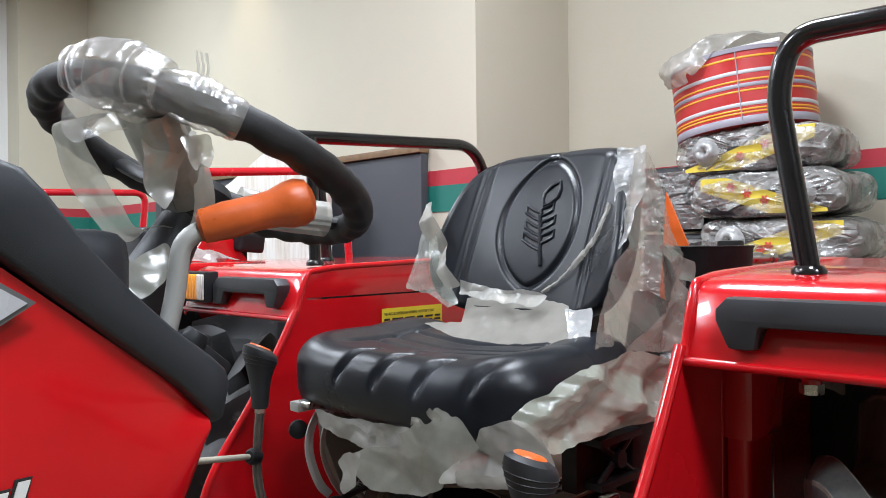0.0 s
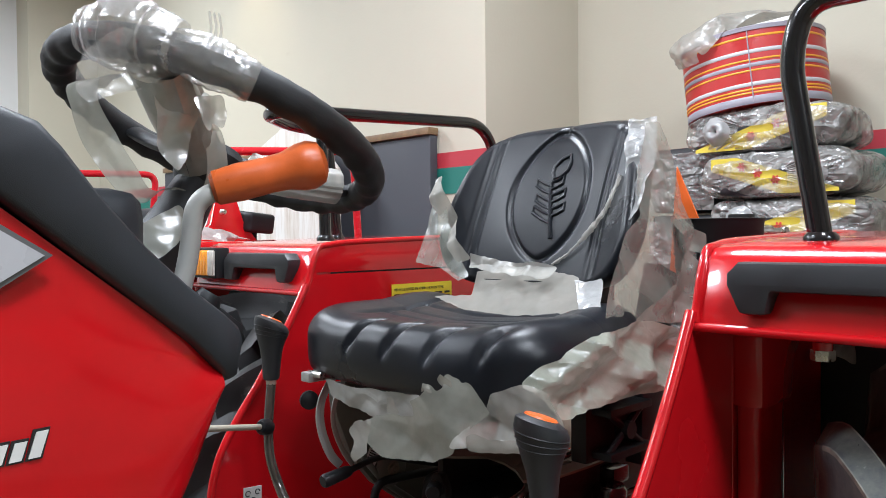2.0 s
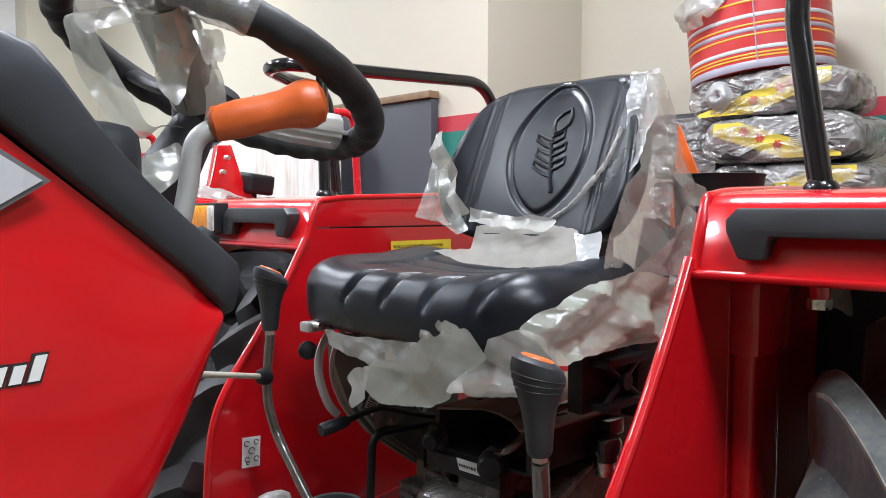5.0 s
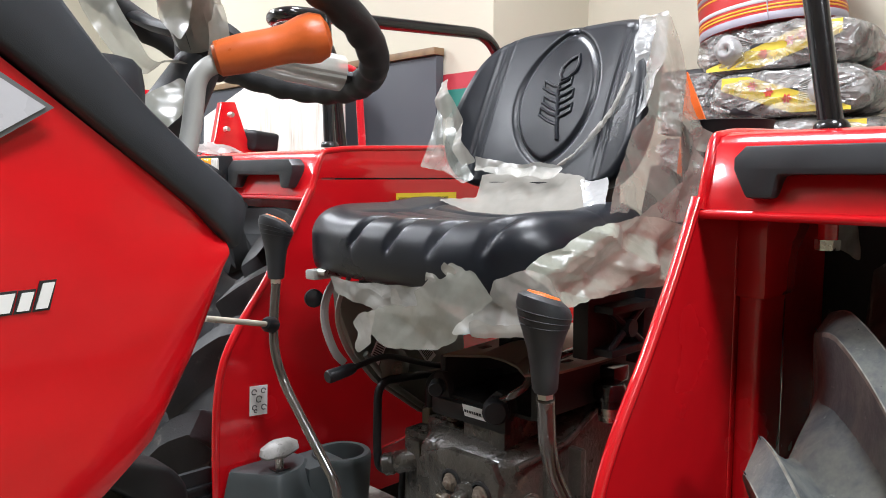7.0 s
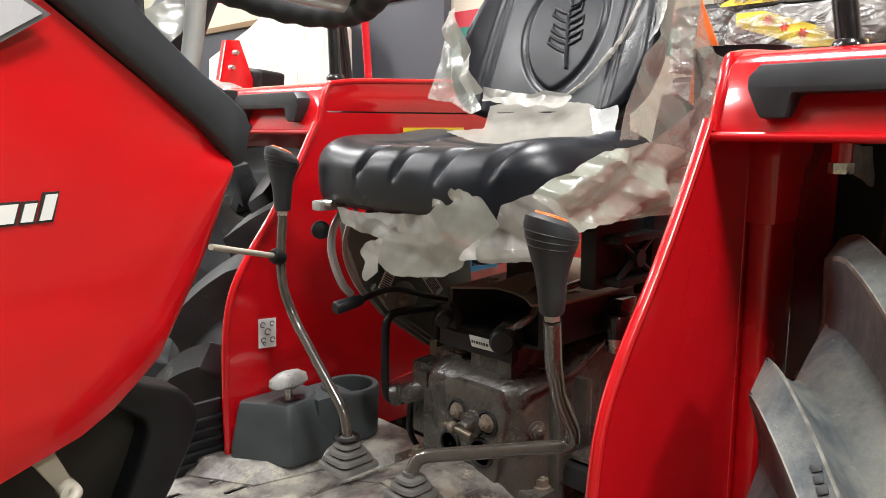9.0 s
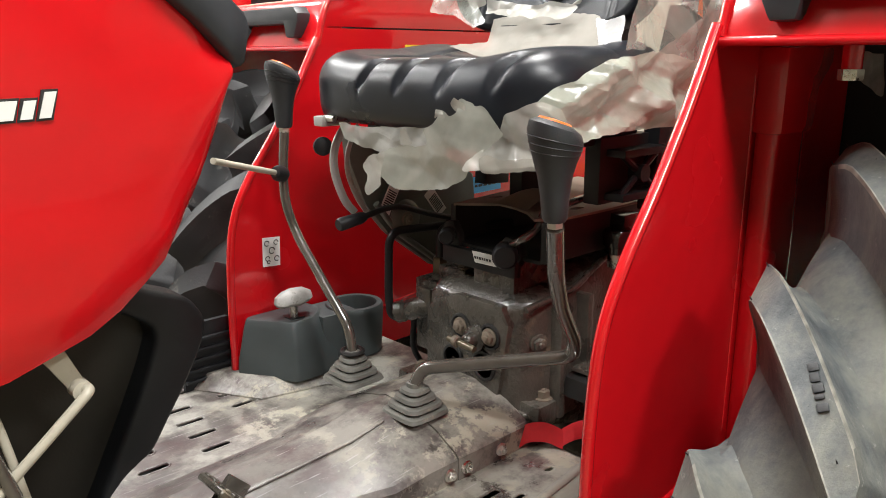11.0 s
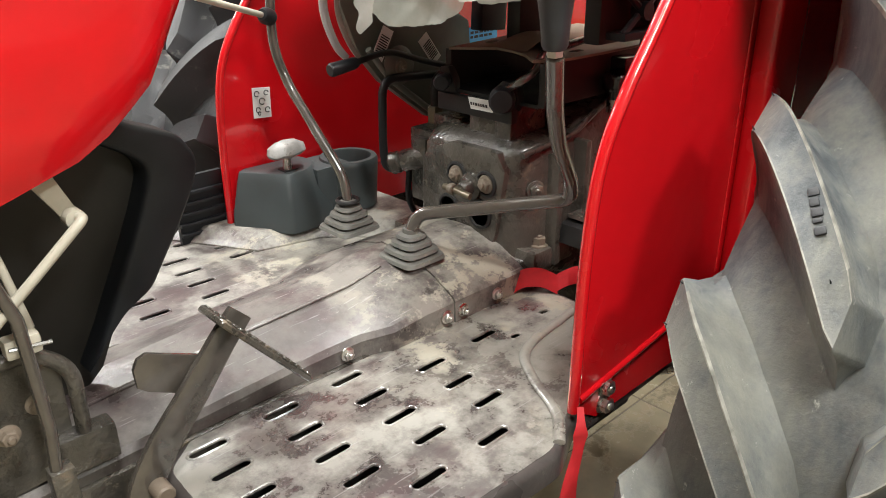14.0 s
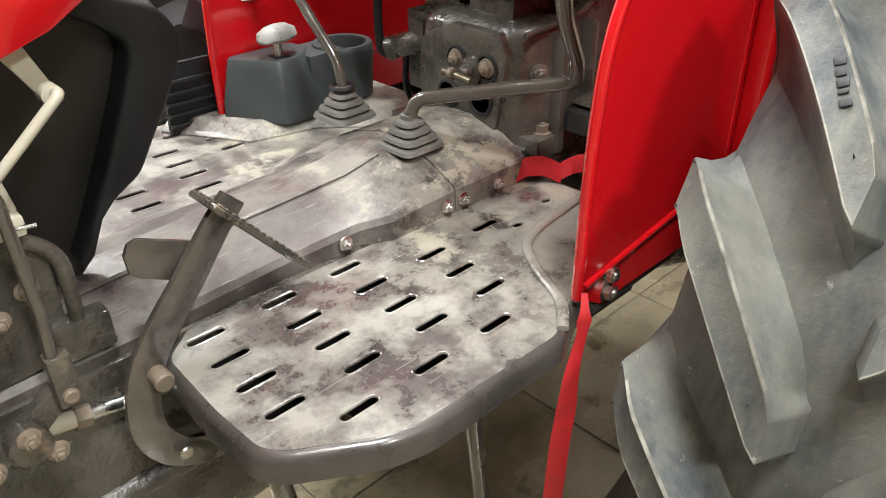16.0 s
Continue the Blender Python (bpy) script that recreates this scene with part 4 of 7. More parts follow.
DZ = 0.57
def deck(flip, slots, outline, holes, material):
    """A pressed plate with slots, laid out in strips across, and a raised lip round each slot."""
    m = mirror_y if flip else (lambda p: Vector(p))
    ring = rounded([m((x, y, DZ)) for x, y in [outline[-1]] + outline + [outline[0]]], 0.013, 4)[1:-1]
    cuts = [(*m((x, y, DZ)).xy, 0.0258, 0.0076) for x, y in slots] + [(*m((x, y, DZ)).xy, 0.011, 0.0065) for x, y in holes]
    ys = {min(p.y for p in ring) + 1e-5, max(p.y for p in ring) - 1e-5} | {p.y for p in ring}
    for cx, cy, hl, hw in cuts:
        ys |= {cy + hw * math.sin(math.pi / 2 * k / 4) for k in range(-4, 5)}
    lo, hi = min(ys), max(ys)
    ys = sorted(y for y in ys if lo < y < hi)
    ys = [ys[0]] + [b for a, b in zip(ys, ys[1:]) if b - a > 2e-5]
    def spans(y, mid):
        xs = []
        for p, q in zip(ring, ring[1:] + ring[:1]):
            if (p.y - y) * (q.y - y) < 0 or (p.y == y and q.y != y):
                xs.append(p.x + (q.x - p.x) * (y - p.y) / (q.y - p.y))
        out = [min(xs), max(xs)]
        for cx, cy, hl, hw in cuts:
            if abs(mid - cy) < hw:
                dy = min(abs(y - cy), hw)
                r = hl - hw + math.sqrt(max(0, hw * hw - dy * dy))
                out += [cx - r, cx + r]
        return sorted(out)
    bm = bmesh.new()
    for a, b in zip(ys, ys[1:]):
        mid = (a + b) / 2
        sa, sb = spans(a, mid), spans(b, mid)
        for k in range(0, min(len(sa), len(sb)) - 1, 2):
            for z in (DZ,):
                bm.faces.new([bm.verts.new(p) for p in ((sa[k], a, z), (sa[k + 1], a, z), (sb[k + 1], b, z), (sb[k], b, z))])
    bmesh.ops.remove_doubles(bm, verts=bm.verts, dist=2e-5)
    d = part("foot_deck", bm, material, tractor, "scuffed brown slotted foot deck with dried mud", angle=30)
    for cx, cy, hl, hw in cuts:
        part("slot_lip", tube(slot(cx, cy, DZ - 0.0012, hl, hw), 0.0024, 8, loop=True), material, d)
    # turned-down edge
    cx = sum(p.x for p in ring) / len(ring)
    cy = sum(p.y for p in ring) / len(ring)
    rows = []
    k = len(ring)
    for i, p in enumerate(ring):
        t = (ring[(i + 1) % k] - ring[i - 1]).normalized()
        nrm = V(t.y, -t.x, 0)
        if nrm.dot(p - V(cx, cy, DZ)) < 0:
            nrm = -nrm
        rows.append([p + V(0, 0, -0.0005), p + nrm * 0.006 + V(0, 0, -0.002), p + nrm * 0.0105 + V(0, 0, -0.009), p + nrm * 0.0115 + V(0, 0, -0.034), p + nrm * 0.0075 + V(0, 0, -0.034), p + nrm * 0.0065 + V(0, 0, -0.010), p + V(0, 0, -0.005)])
    rows.append(rows[0])
    bm = loft(rows, True, False)
    bmesh.ops.remove_doubles(bm, verts=bm.verts, dist=1e-6)
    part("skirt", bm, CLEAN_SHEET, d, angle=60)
    return d


near_slots = [(0.302, 0.719), (0.302, 0.666), (0.301, 0.612), (0.300, 0.557), (0.403, 0.721), (0.401, 0.666), (0.401, 0.611), (0.400, 0.557), (0.505, 0.722), (0.504, 0.667), (0.503, 0.611), (0.504, 0.557), (0.611, 0.669), (0.609, 0.614), (0.607, 0.559), (0.718, 0.672), (0.352, 0.503), (0.452, 0.503), (0.555, 0.503)]
near_deck = deck(False, near_slots, [(0.335, 0.785), (0.296, 0.748), (0.253, 0.712), (0.248, 0.60), (0.251, 0.527), (0.266, 0.507), (0.347, 0.455), (0.388, 0.444), (0.585, 0.439), (0.606, 0.448), (0.650, 0.470), (0.90, 0.475), (0.90, 0.785)], [(0.752, 0.64), (0.839, 0.658)], DECK)
far_deck = deck(True, [(0.302, 0.719), (0.302, 0.666), (0.302, 0.612), (0.403, 0.721), (0.401, 0.666), (0.401, 0.611), (0.400, 0.557), (0.505, 0.722), (0.504, 0.667), (0.508, 0.611), (0.512, 0.557), (0.515, 0.50), (0.617, 0.555), (0.617, 0.499), (0.567, 0.435)], [(0.243, 0.785), (0.241, 0.60), (0.248, 0.52), (0.34, 0.42), (0.45, 0.37), (0.62, 0.37), (0.66, 0.40), (0.95, 0.42), (0.95, 0.785)], [], STEP_SHEET)
bead = rounded([(0.60, 0.440, 0.5715), (0.645, 0.475, 0.5715), (0.676, 0.541, 0.5715), (0.715, 0.596, 0.5715), (0.762, 0.613, 0.5715), (0.896, 0.629, 0.5715)], 0.04, 5)
part("deck_bead", tube(bead, 0.0075, 10, flat=0.6), DECK, near_deck)
for x, y in ((0.548, 0.55), (0.272, 0.56)):
    part("deck_stay", tube(rounded([(x, y, 0.56), (x + 0.064, y, 0.02), (x + 0.066, y + 0.06, -0.04), (x + 0.066, C - 0.12, -0.04)], 0.05), 0.012, 12), LEVER, near_deck, "dark bent steel stay under the deck")
# Added black sheets: they stand in for the shade seen through the slots.
part("dark_slot_backing", box(0.27, 0.66, 0.545, 0.735, 0.535, 0.539), FRAME_BLACK, near_deck)
part("dark_slot_backing", box(0.36, 0.66, 0.475, 0.545, 0.535, 0.539), FRAME_BLACK, near_deck)
part("dark_slot_backing", box(0.26, 0.66, 1.005, 1.34, 0.535, 0.539), FRAME_BLACK, far_deck)
part("dark_slot_backing", box(0.66, 0.80, 0.60, 0.735, 0.535, 0.539), FRAME_BLACK, near_deck)
part("deck_bracket", box(0.50, 0.66, 0.47, 0.50, 0.50, 0.53, 0.004), FRAME_BLACK, near_deck)

# centre tunnel
def tunnel_ring(x, w, zs, zt):
    half = [(w, 0.556), (w, zs - 0.008), (w - 0.007, zs), (w - 0.05, zs + (zt - zs) * 0.55), (0.036, zt - 0.003), (0.030, zt)]
    return [V(x, C - d, z) for d, z in half] + [V(x, C + d, z) for d, z in half[::-1]]


secs = [(-0.35, 0.125, 0.585, 0.60), (0.20, 0.118, 0.592, 0.615), (0.44, 0.115, 0.600, 0.630), (0.555, 0.118, 0.602, 0.634), (0.60, 0.137, 0.606, 0.638), (0.66, 0.139, 0.612, 0.650), (0.7155, 0.139, 0.612, 0.651), (0.872, 0.139, 0.612, 0.652), (0.884, 0.134, 0.604, 0.642), (0.888, 0.128, 0.592, 0.62)]
tun = part("centre_tunnel", loft([tunnel_ring(*s) for s in secs[:7]] ), TUNNEL, tractor, "scratched brown sheet steel tunnel cover with dried mud", angle=24)
part("rear_cover", loft([tunnel_ring(x + 0.0, w + 0.0015, zs + 0.0015, zt + 0.0015) for x, w, zs, zt in ((0.717, 0.139, 0.612, 0.651), *secs[7:])]), TUNNEL, tun, angle=24)
for x, y in ((0.808, 0.7295), (0.732, 0.7295), (0.698, 0.7295), (0.528, 0.7495)):
    part("cover_bolt", hexbolt((x, y, 0.587), (0, -1, 0), 0.0078), ZINC, tun, "bright zinc flange bolt")
part("tunnel_crease", tube([(-0.3, C - 0.036, 0.598), (0.20, C - 0.036, 0.6135), (0.44, C - 0.036, 0.6285), (0.60, C - 0.036, 0.637), (0.66, C - 0.036, 0.649)], 0.0018, 8), TUNNEL, tun)

def boot(x, y):
    z, rings, g = 0.646, [], 0.77
    steps = [(0.050, 0), (0.054, 0.003), (0.052, 0.010), (0.038, 0.0125), (0.043, 0.0155), (0.0455, 0.018), (0.0435, 0.025), (0.030, 0.0275), (0.035, 0.031), (0.0365, 0.033), (0.0345, 0.040), (0.021, 0.0425), (0.026, 0.046), (0.0275, 0.048), (0.0255, 0.054), (0.016, 0.057), (0.016, 0.066), (0.012, 0.068)]
    for h, dz in steps:
        q = []
        for k in range(32):
            a = 2 * math.pi * k / 32
            c, sn = math.cos(a), math.sin(a)
            e = 0.32 + 0.5 * dz / 0.068
            q.append(V(x + g * h * math.copysign(abs(c) ** e, c), y + g * h * math.copysign(abs(sn) ** e, sn), z + g * dz))
        rings.append(q)
    return loft(rings)


def knob(at, axis, parent):
    """A moulded knob whose flat top slopes down on one side."""
    at, ax = Vector(at), Vector(axis).normalized()
    high = V(-0.97, 0.25, 0)
    def slanted(bm):
        for v in bm.verts:
            d = v.co - at
            v.co += ax * 0.42 * min(1, max(0, (d.dot(ax) - 0.060) / 0.04)) * d.dot(high)
        return bm
    k = part("knob", slanted(spun([(0.0125, 0), (0.0145, 0.004), (0.0165, 0.03), (0.0195, 0.052), (0.0240, 0.068), (0.0290, 0.083), (0.0305, 0.093), (0.0280, 0.101), (0.019, 0.1065), (0.004, 0.108)], at, ax, 28)), GRIP, parent, "dark grey moulded knob with an orange top")
    part("knob_cap", slanted(spun([(0.0190, 0.1058), (0.0165, 0.1086), (0.003, 0.1096)], at, ax, 24)), ORANGE_CAP, k, "orange cap")
    bm = bmesh.new()
    for h, r in ((0.089, 0.0302), (0.083, 0.0290), (0.077, 0.0270)):
        spun([(r - 0.0006, h - 0.0009), (r + 0.0008, h), (r - 0.0006, h + 0.0009)], at, ax, 28, bm, False)
    part("knob_rib", slanted(bm), GRIP, k)
    part("knob_nut", spun([(0.0095, -0.008), (0.0095, 0.001)], at, ax, 6), ZINC, k)
    return k


gl = part("gear_lever", tube(rounded([(0.717, 0.828, 0.690), (0.722, 0.815, 0.722), (0.856, 0.633, 0.757), (0.840, 0.622, 0.790), (0.765, 0.591, 0.866), (0.705, 0.554, 0.93), (0.671, 0.531, 0.995)], 0.022, 6), 0.0106, 14), LEVER, tractor, "bent brown painted gear lever with a grey knob")
part("lever_boot", boot(0.718, 0.828), BOOT, gl, "dusty grey rubber bellows boot")
knob((0.669, 0.530, 1.003), (-0.12, -0.06, 1), gl)
fl = part("range_lever", tube(rounded([(0.724, 0.995, 0.69), (0.726, 1.005, 0.735), (0.722, 1.145, 0.872), (0.712, 1.165, 0.93), (0.715, 1.17, 0.99), (0.722, 1.17, 1.055)], 0.05, 6), 0.0085, 14), LEVER, tractor, "bent brown painted range lever with a grey knob")
part("lever_boot", boot(0.724, 0.995), BOOT, fl, "dusty grey rubber bellows boot")
knob((0.722, 1.17, 1.062), (0.02, 0.0, 1), fl)
part("link_bush", spun([(0.010, -0.012), (0.014, -0.008), (0.014, 0.008), (0.009, 0.020)], (0.700, 1.155, 0.985), (-0.8, -0.5, 0.25), 18), BLACK, fl)
part("link_rod", tube([(0.69, 1.15, 0.988), (0.52, 1.04, 1.035)], 0.005, 10), CREAM_ROD, fl, "thin bright steel link rod")
part("hose_clip", tube([V(0.724 + 0.0175 * math.cos(a), 0.995 + 0.0175 * math.sin(a), 0.697) for a in [2 * math.pi * k / 20 for k in range(20)]], 0.004, 8, loop=True), FRAME_BLACK, fl)

# clutch pedal
def strip(line, w, y, t):
    """A flat bar along a line in the x-z plane, w wide, from y to y + t."""
    a, b = [], []
    for i, (x, z) in enumerate(line):
        p, q = line[max(i - 1, 0)], line[min(i + 1, len(line) - 1)]
        d = V(q[0] - p[0], 0, q[1] - p[1]).normalized()
        nrm = V(-d.z, 0, d.x)
        ww = w[i] if isinstance(w, (list, tuple)) else w
        a.append(V(x, y, z) + nrm * ww / 2)
        b.append(V(x, y, z) - nrm * ww / 2)
    return sheet(a + b[::-1], t, (0, -1, 0), bevel=0.002)


arm = [(p.x, p.z) for p in spline([V(x, 0, z) for x, z in ((0.350, 0.742), (0.3235, 0.714), (0.285, 0.668), (0.2455, 0.623), (0.219, 0.583), (0.207, 0.536), (0.2105, 0.4945), (0.236, 0.458), (0.28, 0.440), (0.35, 0.43))], 4)]
ped = part("clutch_pedal", strip(arm, [0.030 + 0.008 * min(1, i / 12) for i in range(len(arm))], 0.688, 0.009), LEVER, tractor, "brown steel clutch pedal with a rough tread pad")
pad = bmesh.new()
turned(box(-0.077, 0.077, -0.026, 0.026, -0.004, 0.004, 0.002, 1, pad), pose(0.367, 0.694, 0.692, 0, 49, 0))
part("pedal_pad", pad, CAST, ped)
tread = bmesh.new()
for k in range(14):
    for j in range(4):
        own = box(-0.0042, 0.0042, -0.005, 0.005, 0.003, 0.0062, 0.001, 1)
        turned(own, pose(0.367, 0.694, 0.692, 0, 49, 0) @ pose(-0.069 + k * 0.0106, -0.02 + j * 0.0133, 0))
        join(tread, own)
part("pad_tread", tread, CAST, ped)
tab = sheet([V(x, 0.699, z) for x, z in ((0.230, 0.716), (0.236, 0.727), (0.246, 0.730), (0.300, 0.706), (0.284, 0.664), (0.241, 0.686), (0.231, 0.695))], 0.006, (0, -1, 0), bevel=0.0015)
part("pedal_tab", tab, LEVER, ped)
part("pedal_pin", spun([(0.011, -0.012), (0.011, 0.012), (0.009, 0.014)], (0.228, 0.680, 0.578), (0, -1, 0), 18), DUSTY, ped)
part("pedal_hole_pin", spun([(0.008, 0), (0.006, 0.002)], (0.236, 0.680, 0.463), (0, -1, 0), 14), ZINC, ped)

# black side guard and the cream lever under the bonnet
def closed(pts, r, n=4):
    """A closed outline with rounded corners."""
    return rounded([pts[-1]] + pts + [pts[0]], r, n)[1:-1]


g_out = rounded([V(x, 0, z) for x, z in ((0.280, 0.952), (0.329, 0.926), (0.377, 0.907), (0.397, 0.874), (0.386, 0.843), (0.363, 0.802), (0.335, 0.759), (0.316, 0.729), (0.285, 0.717), (0.260, 0.690), (0.230, 0.647))], 0.014, 4)
g_in = rounded([V(x, 0, z) for x, z in ((0.266, 0.923), (0.310, 0.897), (0.329, 0.881), (0.331, 0.864), (0.317, 0.827), (0.298, 0.787), (0.284, 0.758), (0.269, 0.729), (0.253, 0.696), (0.242, 0.676), (0.228, 0.651))], 0.014, 4)
def guard_ring(o, i):
    """A section through the guard: a flat face with soft edges and walls that go back from it."""
    d = (i - o).normalized()
    return [o + V(0, 0.885, 0), o + V(0, 0.843, 0), o + d * 0.002 + V(0, 0.8375, 0), o + d * 0.007 + V(0, 0.835, 0), i - d * 0.007 + V(0, 0.835, 0), i - d * 0.002 + V(0, 0.8375, 0), i + V(0, 0.843, 0), i + V(0, 0.885, 0)]


guard = part("side_guard", loft([guard_ring(o, i) for o, i in zip(g_out, g_in)]), BLACK, tractor, "black plastic side guard under the bonnet", angle=50)
panel = part("guard_panel", sheet([V(x, 0.875, z) for x, z in ((0.154, 0.975), (0.290, 0.934), (0.338, 0.891), (0.357, 0.863), (0.337, 0.809), (0.301, 0.737), (0.253, 0.635), (0.213, 0.598), (0.109, 0.618), (0.057, 0.686))], 0.004, (0, 1, 0)), PANEL_OLIVE, guard, "dull dark olive inner panel")
# A raised black disc; its colour stands in for the shade of a hole.
part("painted_hole", spun([(0.0035, 0), (0.003, 0.0008)], (0.216, 0.875, 0.766), (0, -1, 0), 12), INK_AND_SHADE, panel)
lv = part("cream_lever", tube(rounded([(0.212, 0.722, 0.881), (0.217, 0.705, 0.8855), (0.166, 0.705, 0.842), (0.13, 0.705, 0.812), (0.03, 0.695, 0.728)], 0.009, 5), 0.0050, 12), CREAM_ROD, tractor, "cream painted bent rod and flat link")
part("flat_link", strip([(0.168, 0.965), (0.192, 0.921), (0.212, 0.881)], [0.024, 0.021, 0.015], 0.726, 0.005), CREAM_ROD, lv)
part("link_boss", spun([(0.0095, -0.008), (0.0095, 0.008), (0.007, 0.0085)], (0.212, 0.722, 0.881), (0, -1, 0), 18), CREAM_ROD, lv)
part("thin_rod", tube([(0.13, 0.735, 0.93), (0.145, 0.73, 0.852), (0.156, 0.728, 0.785)], 0.0042, 10), CREAM_ROD, lv)
rl = part("control_rod", tube([(0.128, 0.705, 0.86), (0.141, 0.70, 0.809), (0.145, 0.70, 0.694), (0.139, 0.70, 0.602)], 0.0062, 12), LEVER, tractor, "brown control rod with a forked end")
part("fork", box(0.133, 0.157, 0.690, 0.712, 0.585, 0.645, 0.005), CAST, rl)
part("fork_pin", spun([(0.008, -0.016), (0.008, 0.016), (0.006, 0.018)], (0.145, 0.702, 0.60), (0, -1, 0), 14), DUSTY, rl)
part("crank", strip([(0.147, 0.598), (0.12, 0.578), (0.095, 0.562), (0.06, 0.55)], [0.02, 0.028, 0.034, 0.03], 0.706, 0.014), CAST, rl)
part("crank_boss", spun([(0.021, -0.01), (0.021, 0.012), (0.018, 0.015)], (0.098, 0.700, 0.562), (0, -1, 0), 22), CAST, rl)
for at in ((0.098, 0.685, 0.578), (0.118, 0.690, 0.545), (0.116, 0.735, 0.679), (0.147, 0.735, 0.701), (0.062, 0.695, 0.55), (0.06, 0.735, 0.64)):
    part("crank_bolt", hexbolt(at, (0, -1, 0), 0.0085, 0.009), DUSTY, rl)
bm = tube(rounded([(0.02, 0.745, 0.748), (0.155, 0.745, 0.751), (0.187, 0.745, 0.72), (0.185, 0.745, 0.64)], 0.03), 0.008, 12)
hoop = part("support_hoop", bm, CAST, tractor, "brown cast support bracket under the bonnet")
part("hoop_web", sheet([V(x, 0.756, z) for x, z in ((-0.02, 0.74), (0.15, 0.742), (0.178, 0.712), (0.176, 0.60), (-0.02, 0.58))], 0.006, (0, -1, 0)), CAST, hoop)
part("hoop_foot", box(0.155, 0.215, 0.735, 0.762, 0.600, 0.645, 0.006), CAST, hoop)
part("clevis", box(0.128, 0.160, 0.712, 0.730, 0.765, 0.785, 0.004), CREAM_ROD, lv)
part("split_pin", tube([(0.130, 0.705, 0.780), (0.166, 0.705, 0.776)], 0.0022, 6), STEEL, lv)
br_ = part("brake_rod", tube([(0.127, 0.74, 0.536), (0.204, 0.74, 0.522), (0.33, 0.74, 0.50)], 0.0085, 12), STEEL, tractor, "bright threaded brake rod")
part("rod_end", tube([(0.122, 0.74, 0.537), (0.150, 0.74, 0.532)], 0.0105, 12), CREAM_ROD, br_, "yellowish rod end")
part("rod_nut", spun([(0.0135, -0.008), (0.0135, 0.008)], (0.158, 0.74, 0.5305), (0.185, 0.0, -0.035), 6), DUSTY, br_)

# clutch housing below the deck
secs = [(-0.9, 0.16, 0.30, 0.70), (-0.2, 0.16, 0.28, 0.60), (0.0, 0.155, 0.22, 0.56), (0.1, 0.14, 0.20, 0.55), (0.5, 0.13, 0.22, 0.55), (0.82, 0.14, 0.22, 0.58)]
rings = []
for x, w, z0, z1 in secs:
    mz, hz = (z0 + z1) / 2, (z1 - z0) / 2
    rings.append([V(x, C + w * math.copysign(abs(math.cos(a)) ** 0.55, math.cos(a)), mz + hz * math.copysign(abs(math.sin(a)) ** 0.55, math.sin(a))) for a in [2 * math.pi * k / 28 for k in range(28)]])
house = part("clutch_housing", loft(rings), CAST, tractor, "dusty grey brown clutch and gearbox casting", angle=50)
part("housing_rib", tube([(0.0, 0.735, 0.40), (0.30, 0.742, 0.40), (0.6, 0.74, 0.41)], 0.02, 12), CAST, house)
part("side_beam", box(-0.3, 0.62, 0.745, 0.765, 0.47, 0.572, 0.006), CAST, house)
for x in (-0.05, 0.07, 0.18, 0.35, 0.5):
    part("housing_bolt", hexbolt((x, 0.735 if x > 0 else 0.72, 0.335), (0, -1, 0), 0.011, 0.011), DUSTY, house)
part("engine_block", box(-0.9, 0.05, C - 0.13, C + 0.13, 0.45, 0.98, 0.03), FRAME_BLACK, tractor)

# ---- transmission casting under the seat ----
def squircle(x, y0, y1, z0, z1, e=0.5, n=32):
    cy, hy, cz, hz = (y0 + y1) / 2, (y1 - y0) / 2, (z0 + z1) / 2, (z1 - z0) / 2
    return [V(x, cy + hy * math.copysign(abs(math.cos(a)) ** e, math.cos(a)), cz + hz * math.copysign(abs(math.sin(a)) ** e, math.sin(a))) for a in [2 * math.pi * k / n for k in range(n)]]


tb = part("rear_casting", loft([squircle(0.872, 0.782, 0.955, 0.60, 0.785, 0.22), squircle(0.876, 0.770, 0.962, 0.59, 0.792, 0.22), squircle(0.897, 0.747, 0.970, 0.58, 0.806, 0.24), squircle(0.93, 0.734, 0.978, 0.57, 0.812, 0.22), squircle(1.0, 0.736, 1.02, 0.55, 0.816, 0.2), squircle(1.04, 0.735, 1.03, 0.54, 0.836, 0.2), squircle(1.09, 0.735, 1.04, 0.52, 0.858, 0.2), squircle(1.15, 0.73, 1.05, 0.50, 0.862, 0.25), squircle(1.5, 0.73, 1.04, 0.35, 0.86, 0.4)]), CAST, tractor, "grey brown transmission casting with bolts and oil stains", angle=50)
face = [(0.964, 0.61), (0.962, 0.750), (0.945, 0.772), (0.885, 0.793), (0.785, 0.793), (0.768, 0.765), (0.786, 0.652), (0.80, 0.61)]
part("face_plate", sheet([V(0.864, y, z) for y, z in face], 0.03, (-1, 0, 0), bevel=0.007), CAST, tb)
part("side_rib", box(0.93, 0.947, 0.712, 0.74, 0.60, 0.79, 0.006), CAST, tb)
part("side_rib", box(1.0, 1.016, 0.712, 0.745, 0.60, 0.80, 0.006), CAST, tb)
part("casting_rib", tube(rounded([(0.885, 0.945, 0.775), (0.95, 0.93, 0.825), (1.05, 0.93, 0.85)], 0.03), 0.012, 12), CAST, tb)
part("top_ledge", tube(rounded([(0.880, 0.746, 0.794), (0.930, 0.737, 0.803), (0.995, 0.737, 0.809), (1.035, 0.737, 0.829), (1.09, 0.737, 0.853), (1.30, 0.737, 0.858)], 0.02), 0.0055, 10), CAST, tb)
